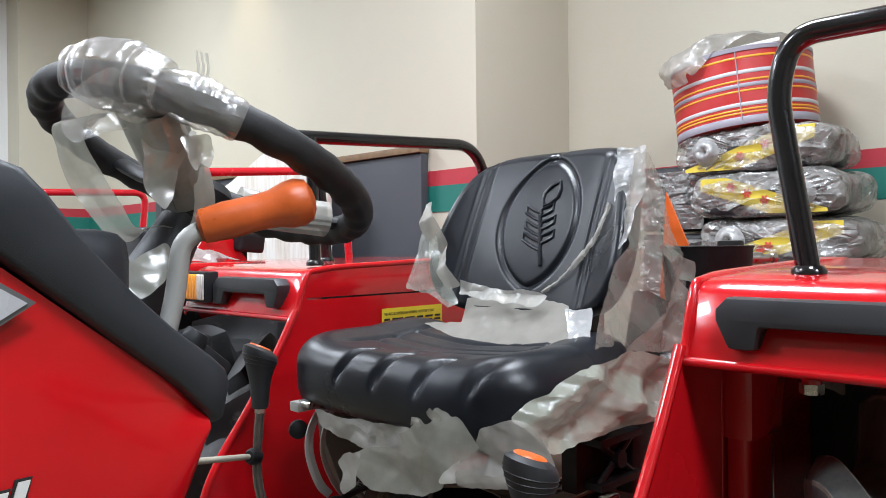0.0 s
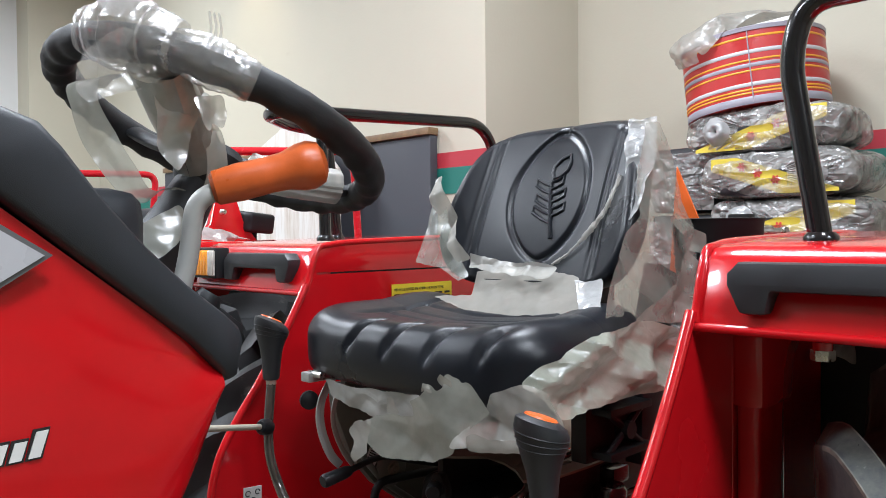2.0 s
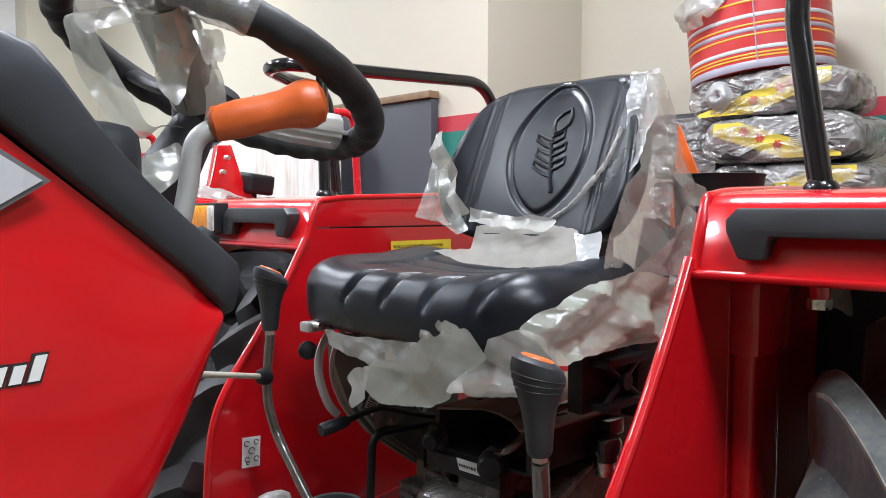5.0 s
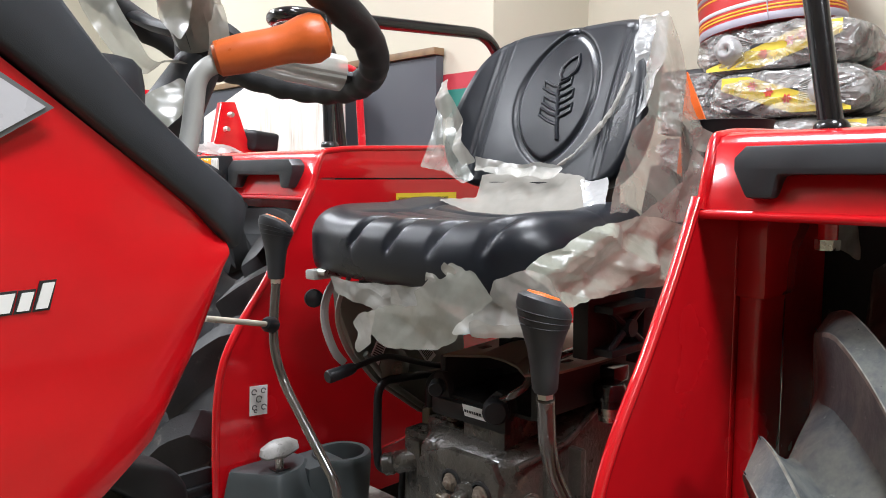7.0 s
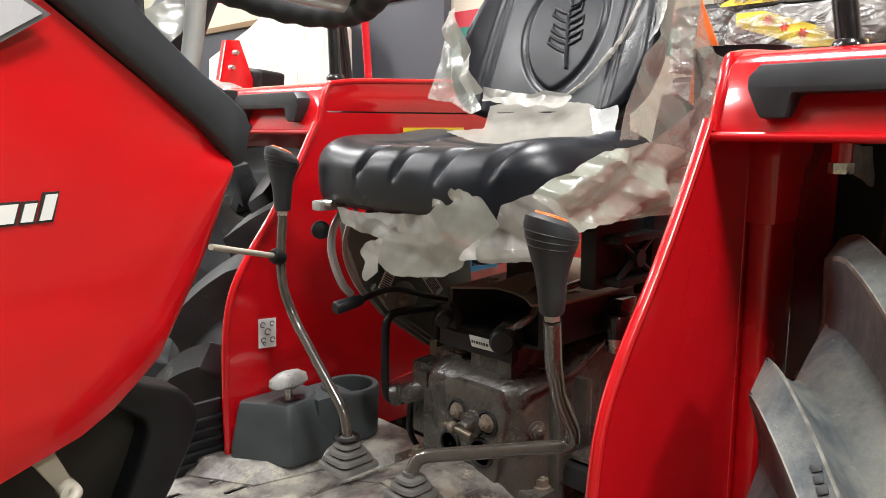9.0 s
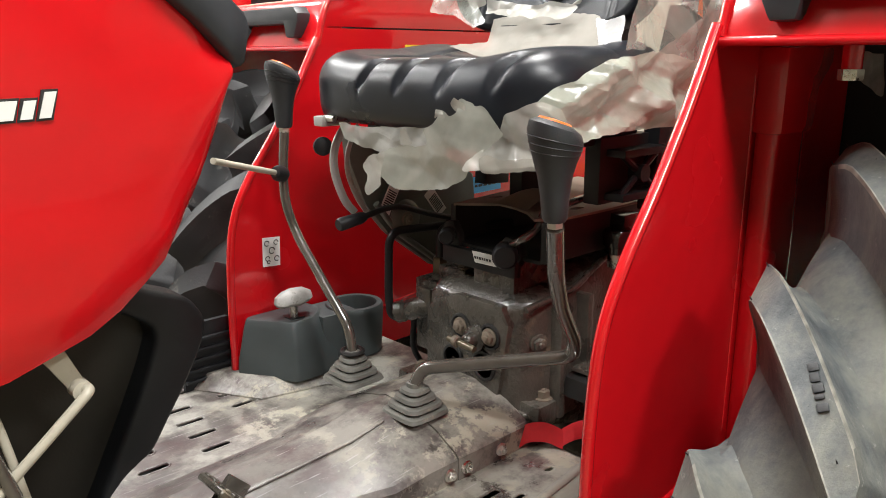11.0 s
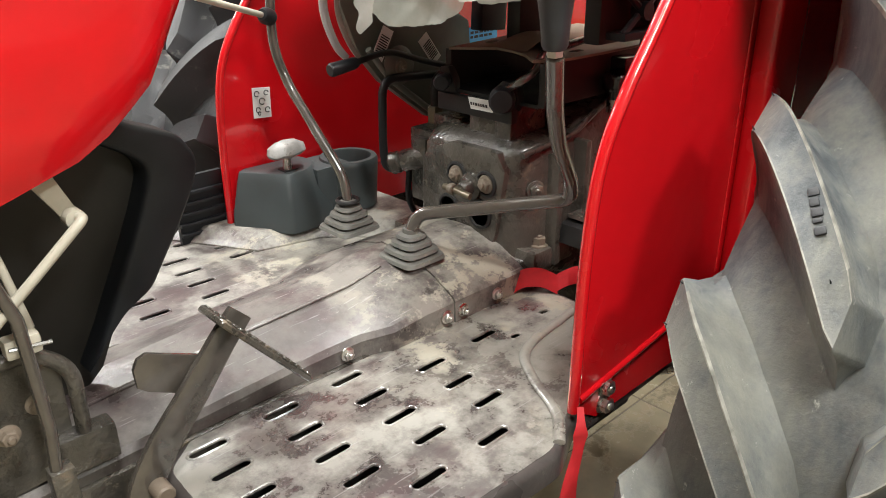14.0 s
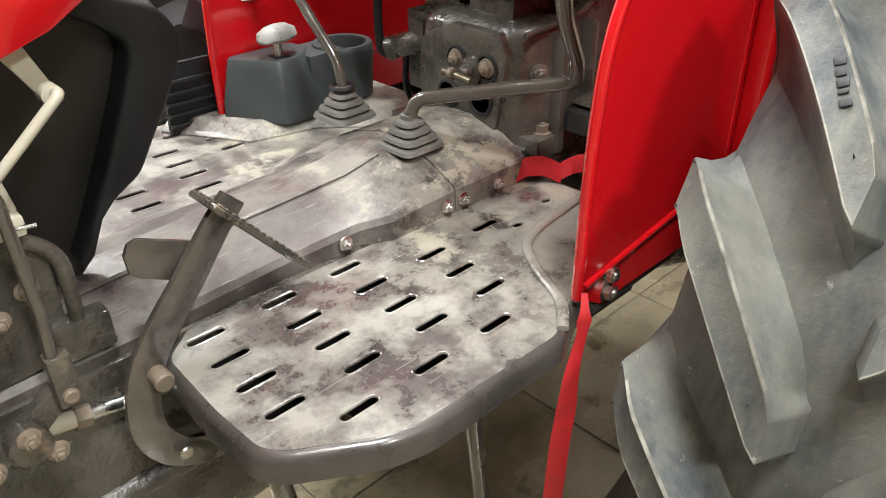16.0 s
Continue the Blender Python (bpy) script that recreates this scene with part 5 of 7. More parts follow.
# Shallow recesses coloured black, with the shade of deep holes painted in.
for y, z, r in ((0.874, 0.739, 0.0180), (0.807, 0.737, 0.0180), (0.893, 0.676, 0.0195), (0.821, 0.682, 0.0215)):
    part("recess_shade", spun([(r * 1.3, -0.004), (r * 1.22, 0.002), (r, 0.003), (r * 0.96, -0.0008), (0.002, -0.0008)], (0.8632, y, z), (-1, 0, 0), 22, None, False), INK_AND_SHADE, tb)
for y, z in ((0.874, 0.739), (0.807, 0.737)):
    part("casting_bolt", hexbolt((0.863, y, z), (-1, 0, 0), 0.0115, 0.009), DUSTY, tb)
part("drain_boss", spun([(0.024, 0), (0.022, 0.010), (0.014, 0.014), (0.012, 0.03), (0.009, 0.033)], (0.866, 0.838, 0.727), (-1, -0.05, 0), 20), CAST, tb)
part("wing_tap", tube(rounded([(0.832, 0.812, 0.722), (0.830, 0.84, 0.7255), (0.829, 0.869, 0.727)], 0.01), 0.0058, 10), BRASS, tb, "dull brass tap")
part("tap_collar", spun([(0.009, 0), (0.010, 0.002), (0.010, 0.008), (0.008, 0.010)], (0.829, 0.856, 0.7268), (0, -1, -0.05), 14), DUSTY, tb)
part("flange", box(0.852, 1.32, 0.738, 1.03, 0.580, 0.616, 0.007), CAST, tb)
part("flange", box(0.885, 1.32, 0.718, 0.762, 0.598, 0.633, 0.007), CAST, tb)
for at in ((0.862, 0.806, 0.616), (0.880, 0.995, 0.616), (0.866, 0.96, 0.616), (0.922, 0.741, 0.633), (1.05, 0.741, 0.633)):
    part("flange_bolt", hexbolt(at, (0, 0, 1), 0.0125, 0.014), DUSTY, tb)
part("side_bolt", hexbolt((0.905, 0.738, 0.734), (-0.55, -1, 0), 0.0115, 0.01), CAST, tb)
part("step_bracket", strip([(0.945, 0.640), (0.95, 0.668), (0.985, 0.678), (1.14, 0.682)], 0.012, 0.66, 0.055), FRAME_BLACK, tb)
part("step_bracket", sheet([V(x, y, 0.688) for x, y in ((0.955, 0.62), (1.14, 0.60), (1.14, 0.70), (0.955, 0.71))], 0.006, (0, 0, 1), [slot(1.04, 0.665, 0.688, 0.045, 0.012)]), LEVER, tb)

# hydraulic block beside it
hb = part("valve_block", box(0.895, 0.985, 0.962, 1.028, 0.65, 0.788, 0.008), CAST, tractor, "grey brown hydraulic valve block with pipes")
part("block_step", box(0.885, 0.93, 0.975, 1.01, 0.73, 0.775, 0.006), CAST, hb)
part("block_step", box(0.89, 0.94, 0.955, 0.985, 0.65, 0.70, 0.006), CAST, hb)
part("block_cap", box(0.915, 0.965, 0.918, 0.986, 0.785, 0.815, 0.005), CAST, hb)
for at in ((0.93, 0.935, 0.815), (0.95, 0.965, 0.815)):
    part("block_cap_bolt", hexbolt(at, (0, 0, 1), 0.0085, 0.006), DUSTY, hb)
part("port", spun([(0.021, -0.03), (0.021, 0.028), (0.018, 0.032), (0.0185, 0.036), (0.0205, 0.038), (0.0205, 0.052), (0.017, 0.056), (0.008, 0.057)], (0.895, 1.005, 0.733), (-0.5, 0.78, -0.25), 22), CAST, hb)
part("pipe_union", spun([(0.013, 0), (0.0155, 0.002), (0.0155, 0.027), (0.012, 0.031)], (0.945, 1.012, 0.788), (0, 0, 1), 6), BRASS, hb, "dull brass union nut")
part("bent_pipe", tube(rounded([(0.945, 1.012, 0.815), (0.945, 1.012, 0.878), (0.965, 0.955, 0.884), (1.05, 0.93, 0.88)], 0.028, 8), 0.0085, 14), FRAME_BLACK, hb)
part("black_hose", tube(rounded([(0.885, 1.055, 0.70), (0.862, 1.06, 0.712), (0.858, 1.06, 0.754), (0.862, 1.06, 0.872), (0.99, 1.058, 0.864), (1.08, 1.0, 0.86)], 0.032, 8), 0.0078, 14), BLACK, hb, "black bent hose")
part("drain_hose", tube(rounded([(0.90, 1.035, 0.71), (0.905, 1.05, 0.64), (0.94, 1.06, 0.59)], 0.03), 0.006, 10), BLACK, hb)

# lift lever with black grip
ll = part("lift_lever", tube(rounded([(0.798, 1.05, 0.910), (0.870, 1.05, 0.922), (0.97, 1.045, 0.888), (1.05, 1.02, 0.87)], 0.03), 0.0055, 12), FRAME_BLACK, tractor, "bent black lift lever with a black grip")
part("grip", spun([(0.0095, 0), (0.0118, 0.004), (0.0105, 0.048), (0.0085, 0.056)], (0.744, 1.051, 0.9035), (0.058, -0.001, 0.007), 18), BLACK, ll)

# control quadrant
q = part("control_quadrant", sheet([V(x, 1.09, z) for x, z in ((0.797, 1.055), (0.938, 1.047), (1.112, 0.949), (1.118, 0.891), (1.074, 0.762), (0.998, 0.777), (0.886, 0.859), (0.835, 0.919), (0.803, 0.997))], 0.02, (0, -1, 0), bevel=0.005), GREEN_GREY, tractor, "grey green control quadrant with bright steel arcs")
for ln, y0 in ((((0.783, 1.075), (0.759, 1.045), (0.750, 1.015), (0.754, 0.980), (0.772, 0.937), (0.793, 0.915)), 1.068), (((0.806, 1.068), (0.786, 1.035), (0.779, 1.005), (0.784, 0.975), (0.800, 0.940), (0.820, 0.912)), 1.066), (((0.797, 1.072), (0.772, 1.038), (0.765, 1.008), (0.770, 0.975), (0.786, 0.937), (0.806, 0.913)), 1.080)):
    part("arc", strip([(p.x, p.z) for p in spline([V(x, 0, z) for x, z in ln], 5)], 0.0095, y0, 0.004), SILVER, q, "bright steel arc")
part("arc_clip", box(0.722, 0.772, 1.055, 1.08, 1.070, 1.087, 0.004), SILVER, q)
part("arc_stud", spun([(0.006, 0), (0.006, 0.03)], (0.735, 1.066, 1.083), (0, -1, 0), 10), ZINC, q)
part("quadrant_knob", spun([(0.012, 0), (0.016, 0.005), (0.016, 0.012), (0.009, 0.017)], (0.748, 1.098, 1.034), (-0.3, -1, 0), 16), BLACK, q)
part("quadrant_rim", tube(spline([V(x, 1.070, z) for x, z in ((0.842, 0.925), (0.89, 0.868), (0.95, 0.822), (1.0, 0.785))], 5), 0.006, 10), GREEN_GREY, q)
part("quadrant_disc", spun([(0.033, 0), (0.036, 0.004), (0.03, 0.008), (0.012, 0.009)], (0.907, 1.07, 0.889), (0, -1, 0), 24), GREEN_GREY, q)
part("quadrant_bolt", hexbolt((0.907, 1.062, 0.889), (0, -1, 0), 0.010, 0.008), DUSTY, q)
for x, z, a in ((0.872, 0.930, 30), (0.985, 0.910, -38)):
    bm = turned(box(-0.013, 0.013, -0.001, 0.0, -0.030, 0.030), pose(x, 1.0685, z, 0, a, 0))
    lab = part("barcode_label", bm, WHITE, q, "white printed label", smooth=False)
    bm = bmesh.new()
    for k in range(9):
        own = box(-0.010, 0.010, -0.0018, -0.0012, -0.020 + k * 0.0042, -0.018 + k * 0.0042)
        join(bm, turned(own, pose(x, 1.0685, z, 0, a, 0)))
    part("barcode", bm, INK_AND_SHADE, lab, smooth=False)

# ---- seat carrier ----
fr = part("seat_carrier", box(0.905, 1.30, 0.728, 0.742, 0.865, 0.932, 0.004), FRAME_BLACK, tractor, "dusty black steel seat carrier tray")
part("carrier_side", box(0.915, 1.30, 0.94, 0.954, 0.862, 0.932, 0.004), FRAME_BLACK, fr)
part("carrier_floor", box(0.91, 1.30, 0.742, 0.94, 0.862, 0.868), FRAME_BLACK, fr)
part("carrier_top", sheet([V(x, y, 0.936) for x, y in ((0.905, 0.935), (1.157, 0.968), (1.30, 0.968), (1.30, 0.728), (1.04, 0.722), (0.945, 0.726), (0.902, 0.752), (0.935, 0.795), (0.952, 0.835), (0.958, 0.875))], 0.004, (0, 0, 1), [slot(1.00, 0.925, 0.936, 0.016, 0.008), slot(1.10, 0.90, 0.936, 0.016, 0.008), slot(1.02, 0.76, 0.936, 0.016, 0.007), slot(1.12, 0.78, 0.936, 0.016, 0.007)]), DUSTY, fr, "dusty brown top plate")
hump = [[V(0.945 + 0.013 * i, 0.80 + 0.016 * j, 0.938 + (0.024 * math.sin(math.pi * min(1, i / 9)) if i < 10 else 0) * math.sin(math.pi * min(1, (j + 2) / 8))) for j in range(7)] for i in range(12)]
part("carrier_flap", crumpled(hump, 5, 0.0008), DUSTY, fr)
part("carrier_ear", sheet([V(0.903, y, z) for y, z in ((0.960, 0.885), (0.955, 0.903), (0.935, 0.905), (0.922, 0.885), (0.918, 0.850), (0.932, 0.842), (0.95, 0.858))], 0.016, (-1, 0, 0), bevel=0.004), FRAME_BLACK, fr)
part("carrier_ear", sheet([V(0.903, y, z) for y, z in ((0.828, 0.848), (0.830, 0.884), (0.812, 0.898), (0.785, 0.894), (0.778, 0.868), (0.79, 0.846))], 0.018, (-1, 0, 0), bevel=0.004), FRAME_BLACK, fr)
for y, z, w in ((0.940, 0.882, 0.014), (0.805, 0.872, 0.021)):
    part("pivot_boss", spun([(w, 0), (w, 0.022), (w * 0.8, 0.027)], (0.896, y, z), (-0.75, -0.6, 0), 18), BLACK, fr)
part("front_bar", box(0.896, 0.912, 0.785, 0.955, 0.832, 0.862, 0.004), FRAME_BLACK, fr)
part("front_tag", sheet([V(0.8945, y, z) for y, z in ((0.8731, 0.8447), (0.8243, 0.8457), (0.8308, 0.8643), (0.8799, 0.8638))], 0.001, (-1, 0, 0)), WHITE, fr, "white printed label", smooth=False)
bars((0.893, 0.873, 0.8565), (0, -1, 0.01), (0, 0.3, 1), 0.038, 0.008, 1, INK_AND_SHADE, fr, seed=4)
part("carrier_post", box(0.905, 0.985, 0.825, 0.887, 0.785, 0.845, 0.005), CAST, fr)
part("carrier_post", box(0.898, 0.985, 0.788, 0.823, 0.785, 0.860, 0.005), CAST, fr)
part("lift_arm", tube(rounded([(0.893, 0.792, 0.888), (0.885, 0.757, 0.907), (0.916, 0.755, 0.917), (0.926, 0.755, 0.943), (1.066, 0.755, 0.956), (1.2, 0.76, 0.97)], 0.018), 0.0065, 12), LEVER, fr, "bent copper brown release rod")

# suspension under the cushion
su = part("seat_base", box(0.80, 1.10, 0.70, 1.04, 1.045, 1.105, 0.012), BLACK, tractor, "black suspension base under the seat")
part("base_link", box(0.98, 1.12, 0.69, 0.72, 0.955, 1.06, 0.004), FRAME_BLACK, su)
part("base_link", box(1.01, 1.15, 0.872, 0.902, 0.938, 1.06, 0.004), FRAME_BLACK, su)
part("rear_upright", strip([(1.14, 0.93), (1.15, 1.10), (1.20, 1.25)], 0.07, 0.67, 0.03), BLACK, su)
part("rear_upright", strip([(1.14, 0.93), (1.15, 1.10), (1.20, 1.25)], 0.07, 1.05, 0.03), BLACK, su)
for z in (0.968, 1.036):
    part("bracket_rail", box(0.995, 1.115, 0.655, 0.69, z - 0.006, z + 0.006, 0.002), BLACK, su)
for sg in (-1, 1):
    part("bracket_brace", tube([(1.055 - sg * 0.05, 0.668, 0.97), (1.055 + sg * 0.05, 0.668, 1.034)], 0.006, 8), BLACK, su)
part("bracket_bush", spun([(0.014, -0.012), (0.014, 0.012), (0.007, 0.012)], (1.055, 0.668, 1.002), (0, -1, 0), 18), BLACK, su)

# breather cap and box beside the casting
cap = part("oil_cap", spun([(0.022, 0), (0.022, 0.012), (0.027, 0.014), (0.028, 0.034), (0.024, 0.040), (0.010, 0.042)], (1.066, 0.705, 0.862), (0, 0, 1), 20), BLACK_GLOSS, tractor, "black oil filler cap on a bright neck")
part("neck", spun([(0.018, 0), (0.018, 0.03)], (1.066, 0.705, 0.838), (0, 0, 1), 18), ZINC, cap)
part("cap_tab", box(1.072, 1.118, 0.700, 0.74, 0.898, 0.925, 0.004), BLACK_GLOSS, cap, "dark block beside the cap")

# ---- seat ----
SC = 0.85
seat = part("seat", box(0.86, 1.04, SC - 0.12, SC + 0.12, 1.08, 1.102, 0.004), BLACK, tractor, "black moulded vinyl driver seat in torn packing film")
GROOVES = (0.700, 0.790, 0.880, 0.968)
CC = 0.878
def cushion_top(x, y):
    """The cushion's upper face: a hollow pan between two bolsters, behind a front roll."""
    u = abs(y - CC)
    k = min(1, max(0, (u - 0.115) / 0.135))
    z = 1.180 + 0.019 * k * k * (3 - 2 * k) - 0.007 * math.exp(-(u / 0.11) ** 2) * min(1, max(0, (x - 0.80) / 0.06))
    z += 0.02 * max(0, (x - 0.92) / 0.15)
    z -= 0.004 * math.exp(-((u - 0.150) / 0.007) ** 2) * min(1, max(0, (x - 0.79) / 0.04))
    if u < 0.15:
        for gx in (0.850, 0.898, 0.946, 0.994):
            z -= 0.0035 * math.exp(-((x - gx - 0.10 * u) / 0.007) ** 2)
    return z


def evened(outline, n):
    """n points at even steps along a closed outline."""
    total, acc = 0.0, [0.0]
    for p, q in zip(outline, outline[1:] + outline[:1]):
        total += (q - p).length
        acc.append(total)
    out, i = [], 0
    for k in range(n):
        d = total * k / n
        while acc[i + 1] < d:
            i += 1
        t = (d - acc[i]) / max(1e-9, acc[i + 1] - acc[i])
        out.append(outline[i].lerp(outline[(i + 1) % len(outline)], t))
    return out


def unit_outline(e, n):
    dense = [V(math.copysign(abs(math.cos(a)) ** e, math.cos(a)), math.copysign(abs(math.sin(a)) ** e, math.sin(a)), 0) for a in [2 * math.pi * (k + 0.5) / 4000 for k in range(4000)]]
    return evened(dense, n)


rings, N = [], 1100
RIM_C, RIM_B = unit_outline(0.47, 1100), unit_outline(0.42, 300)
cx, hx, hy = 0.905, 0.174, 0.272
prof = [(s, None, 0.0) for s in [0.02] + [0.0125 * k for k in range(3, 60)]]
prof += [(0.74 + 0.26 * math.sin(a), None, 0.058 * (1 - math.cos(a))) for a in [math.pi / 2 * k / 16 for k in range(1, 17)]]
prof += [(1.0, None, 0.066), (0.999, 1.112, 0), (0.994, 1.100, 0), (0.98, 1.088, 0), (0.95, 1.080, 0), (0.88, 1.077, 0), (0.5, 1.077, 0), (0.02, 1.077, 0)]
for s, z, drop in prof:
    r = []
    for k in range(N):
        c, sn = RIM_C[k].x, RIM_C[k].y
        x = cx + s * hx * c
        y = CC + s * hy * sn
        zz = z if z is not None else cushion_top(x, y) - drop
        if z is None and x < 0.80:
            d = [(y - gy + 0.55 * (x - 0.735)) / 0.0068 for gy in GROOVES]
            g = max(math.exp(-q * q) if q > 0 else math.exp(-(q / 1.5) ** 2) for q in d)
            fade = min(1, (0.80 - x) / 0.035) * min(1, max(0, (zz - 1.124) / 0.03)) * (1 if y > 0.74 else 0.7)
            x += 0.006 * g * fade
            zz -= 0.011 * g * fade
        r.append(V(x, y, zz))
    rings.append(r)
part("cushion", loft(rings), VINYL, seat, "black vinyl cushion with a grooved front roll", angle=150)

def back_front(p, q):
    """Front face of the backrest: how far back it lies at p across and q up (0 to 1)."""
    d = 1.035 + 0.085 * q + 0.03 * q * q - 0.045 * (abs(p) / 0.2) ** 2.6
    for pp in (0.128, 0.142):
        d += 0.0045 * math.exp(-((abs(p + 0.012 * (q - 0.5)) - pp) / 0.0045) ** 2) * min(1, q * 4)
    rr = math.sqrt((abs(p + 0.006) / 0.082) ** 1.5 + ((q - 0.555) / 0.385) ** 2)
    d += 0.0065 * math.exp(-((rr - 1) / 0.045) ** 2)
    if rr < 1:
        d -= 0.003 * (1 - rr * rr)
    if q > 0.89:
        d += 0.007 * math.exp(-((p + 0.006) / 0.008) ** 2) * min(1, (q - 0.89) / 0.05)
    return d


rings, N = [], 300
Z0, ZH = 1.215, 0.299
ss = [0.01] + [0.0125 * k for k in range(1, 73)]
prof = [(s, 0.0, 0) for s in ss] + [(0.945, 0.004, 0), (0.97, 0.012, 0), (0.99, 0.024, 0), (1.0, 0.038, 0), (0.99, 0.052, 0), (0.96, 0.062, 0), (0.90, 0.066, 0), (0.5, 0.07, 1), (0.02, 0.07, 1)]
for s, back, flat in prof:
    r = []
    for k in range(N):
        c, sn = RIM_B[k].x, RIM_B[k].y
        q = 0.5 + 0.5 * s * sn
        hw = 0.214 - 0.040 * max(0, q - 0.35) ** 1.5 / 0.65 ** 1.5 - 0.02 * max(0, 0.3 - q) / 0.3
        p = s * hw * c
        r.append(V(back_front(p, q) + back, SC + p, Z0 + ZH * q))
    rings.append(r)
backrest = part("backrest", loft(rings), VINYL, seat, "black vinyl backrest with a pressed oval and ear of grain", angle=60)

# pressed ear of grain
def on_back(p, q, lift):
    return V(1.035 + 0.085 * q + 0.03 * q * q - 0.003 - lift, SC + p, Z0 + ZH * q)


def stem(q):
    return -0.031 + 0.078 * (q - 0.308)


part("stalk", tube([on_back(stem(q), q, 0.0005) for q in [0.30 + 0.037 * k for k in range(9)]], 0.0036, 8), VINYL, seat)
for sg, leaf_set in ((1, ((0.385, 0.044), (0.468, 0.037), (0.560, 0.036))), (-1, ((0.425, 0.025), (0.505, 0.027), (0.585, 0.024)))):
    for q0, w in leaf_set:
        rise = 1.5 * w
        pts = [(stem(q0), q0), (stem(q0) + sg * w * 0.5, q0 + rise * 0.42), (stem(q0) + sg * w, q0 + rise), (stem(q0) + sg * w, q0 + rise + 0.040), (stem(q0) + sg * w * 0.5, q0 + rise * 0.42 + 0.042), (stem(q0), q0 + 0.045)]
        part("pressed_leaf", tube([on_back(p, q, -0.0006) for p, q in pts], 0.0042, 8, flat=0.8, loop=True), VINYL, seat)
bud = ((-0.012, 0.655), (-0.006, 0.69), (-0.0065, 0.729), (-0.020, 0.772), (-0.036, 0.793), (-0.040, 0.745), (-0.038, 0.70), (-0.024, 0.66))
part("pressed_leaf", tube([on_back(p, q, 0.0006) for p, q in bud], 0.0034, 8, loop=True), VINYL, seat)
part("hinge_cover", box(1.02, 1.16, SC - 0.10, SC + 0.10, 1.17, 1.235, 0.012), BLACK, seat)

# black holder and bright pin behind the seat
hol = part("holder", spun([(0.058, 0), (0.066, 0.004), (0.075, 0.14), (0.078, 0.145), (0.074, 0.146), (0.066, 0.01)], (1.265, 0.615, 1.19), (0, 0, 1), 36), BLACK, tractor, "black plastic cup shaped holder")
part("holder_post", box(1.24, 1.29, 0.60, 0.63, 1.0, 1.19, 0.004), BLACK, hol)
part("pin", spun([(0.012, 0), (0.012, 0.05), (0.008, 0.052), (0.008, 0.07), (0.010, 0.072), (0.010, 0.08)], (1.345, 0.60, 1.312), (0.75, -0.5, 0), 16), ZINC, hol, "bright zinc pin")
part("pin_bracket", box(1.325, 1.35, 0.585, 0.625, 1.19, 1.345, 0.004), FRAME_BLACK, hol)
tri = sheet([V(1.36, y, z) for y, z in ((0.742, 1.44), (0.698, 1.34), (0.698, 1.2), (0.76, 1.2))], 0.004, (-1, 0, 0))
part("reflector_plate", tri, ORANGE_CAP, tractor, "orange red triangular rear plate", smooth=False)

# grey box with pull knob and cup ring on the far deck
part("deck_step", loft([[V(x, y, z) for x, y in ((0.578 + i_, 1.335), (0.668 + i_, 1.196 + i_), (0.79 + i_, 1.168 + i_), (0.90, 1.05 + i_), (0.97, 1.05 + i_), (0.97, 1.335))] for z, i_ in ((0.560, -0.024), (0.573, -0.022), (0.590, -0.007), (0.597, 0.004))]), STEP_SHEET, far_deck, "raised dusty rear step of the deck", angle=30)
bx = [(0.648, 1.258), (0.7153, 1.156), (0.775, 1.155), (0.822, 1.178), (0.850, 1.215), (0.835, 1.274), (0.66, 1.274)]
tx = [(0.668, 1.258), (0.724, 1.176), (0.768, 1.180), (0.795, 1.201), (0.815, 1.225), (0.810, 1.268), (0.680, 1.268)]
bx, tx = [[(p.x, p.y) for p in closed([V(x, y, 0) for x, y in o], 0.007)] for o in (bx, tx)]
cb = part("control_box", loft([[V(0.76 + (x - 0.76) * 1.01, 1.21 + (y - 1.21) * 1.01, 0.590) for x, y in bx], [V(x, y, 0.618) for x, y in bx]] + [[V(a * (1 - k) + c * k, b * (1 - k) + d * k, 0.613 + 0.087 * t_) for (a, b), (c, d) in zip(bx, tx)] for t_, k in ((0.8, 0.75), (0.955, 0.955), (0.99, 1.05), (1.0, 1.22))]), BOX_GREY, tractor, "blue grey plastic control box with a pull knob", angle=32)
part("cup_ring", spun([(0.054, -0.099), (0.059, -0.014), (0.0585, -0.004), (0.056, 0.0), (0.046, 0.0), (0.044, -0.004), (0.040, -0.07), (0.002, -0.07)], (0.885, 1.205, 0.698), (0, 0, 1), 36, None, False), BOX_GREY, cb)
part("cup_bridge", box(0.79, 0.872, 1.178, 1.266, 0.60, 0.694, 0.008), BOX_GREY, cb)
pk = part("pull_knob", loft([[V(0.742 + (rx * math.cos(a) + 0.35 * ry * math.sin(a)) * (1 + 0.12 * noise.noise(V(a * 2, z * 90, 1))), 1.203 + ry * math.sin(a) * (1 + 0.12 * noise.noise(V(a * 2, z * 90, 5))), z + 0.004 * noise.noise(V(a * 1.5, z * 40, 3))) for a in [2 * math.pi * k / 24 for k in range(24)]] for rx, ry, z in ((0.012, 0.010, 0.738), (0.036, 0.019, 0.728), (0.043, 0.023, 0.734), (0.039, 0.021, 0.746), (0.025, 0.013, 0.754), (0.008, 0.005, 0.757))]), KNOB_GREY, cb, "worn pale pull knob")
part("knob_stem", tube([(0.742, 1.203, 0.69), (0.742, 1.203, 0.735)], 0.008, 12), ZINC, pk)
# Thin black block on the box top, coloured as the shade of a slot.
part("painted_slot", box(0.728, 0.758, 1.191, 1.215, 0.7, 0.7025), INK_AND_SHADE, cb, smooth=False)
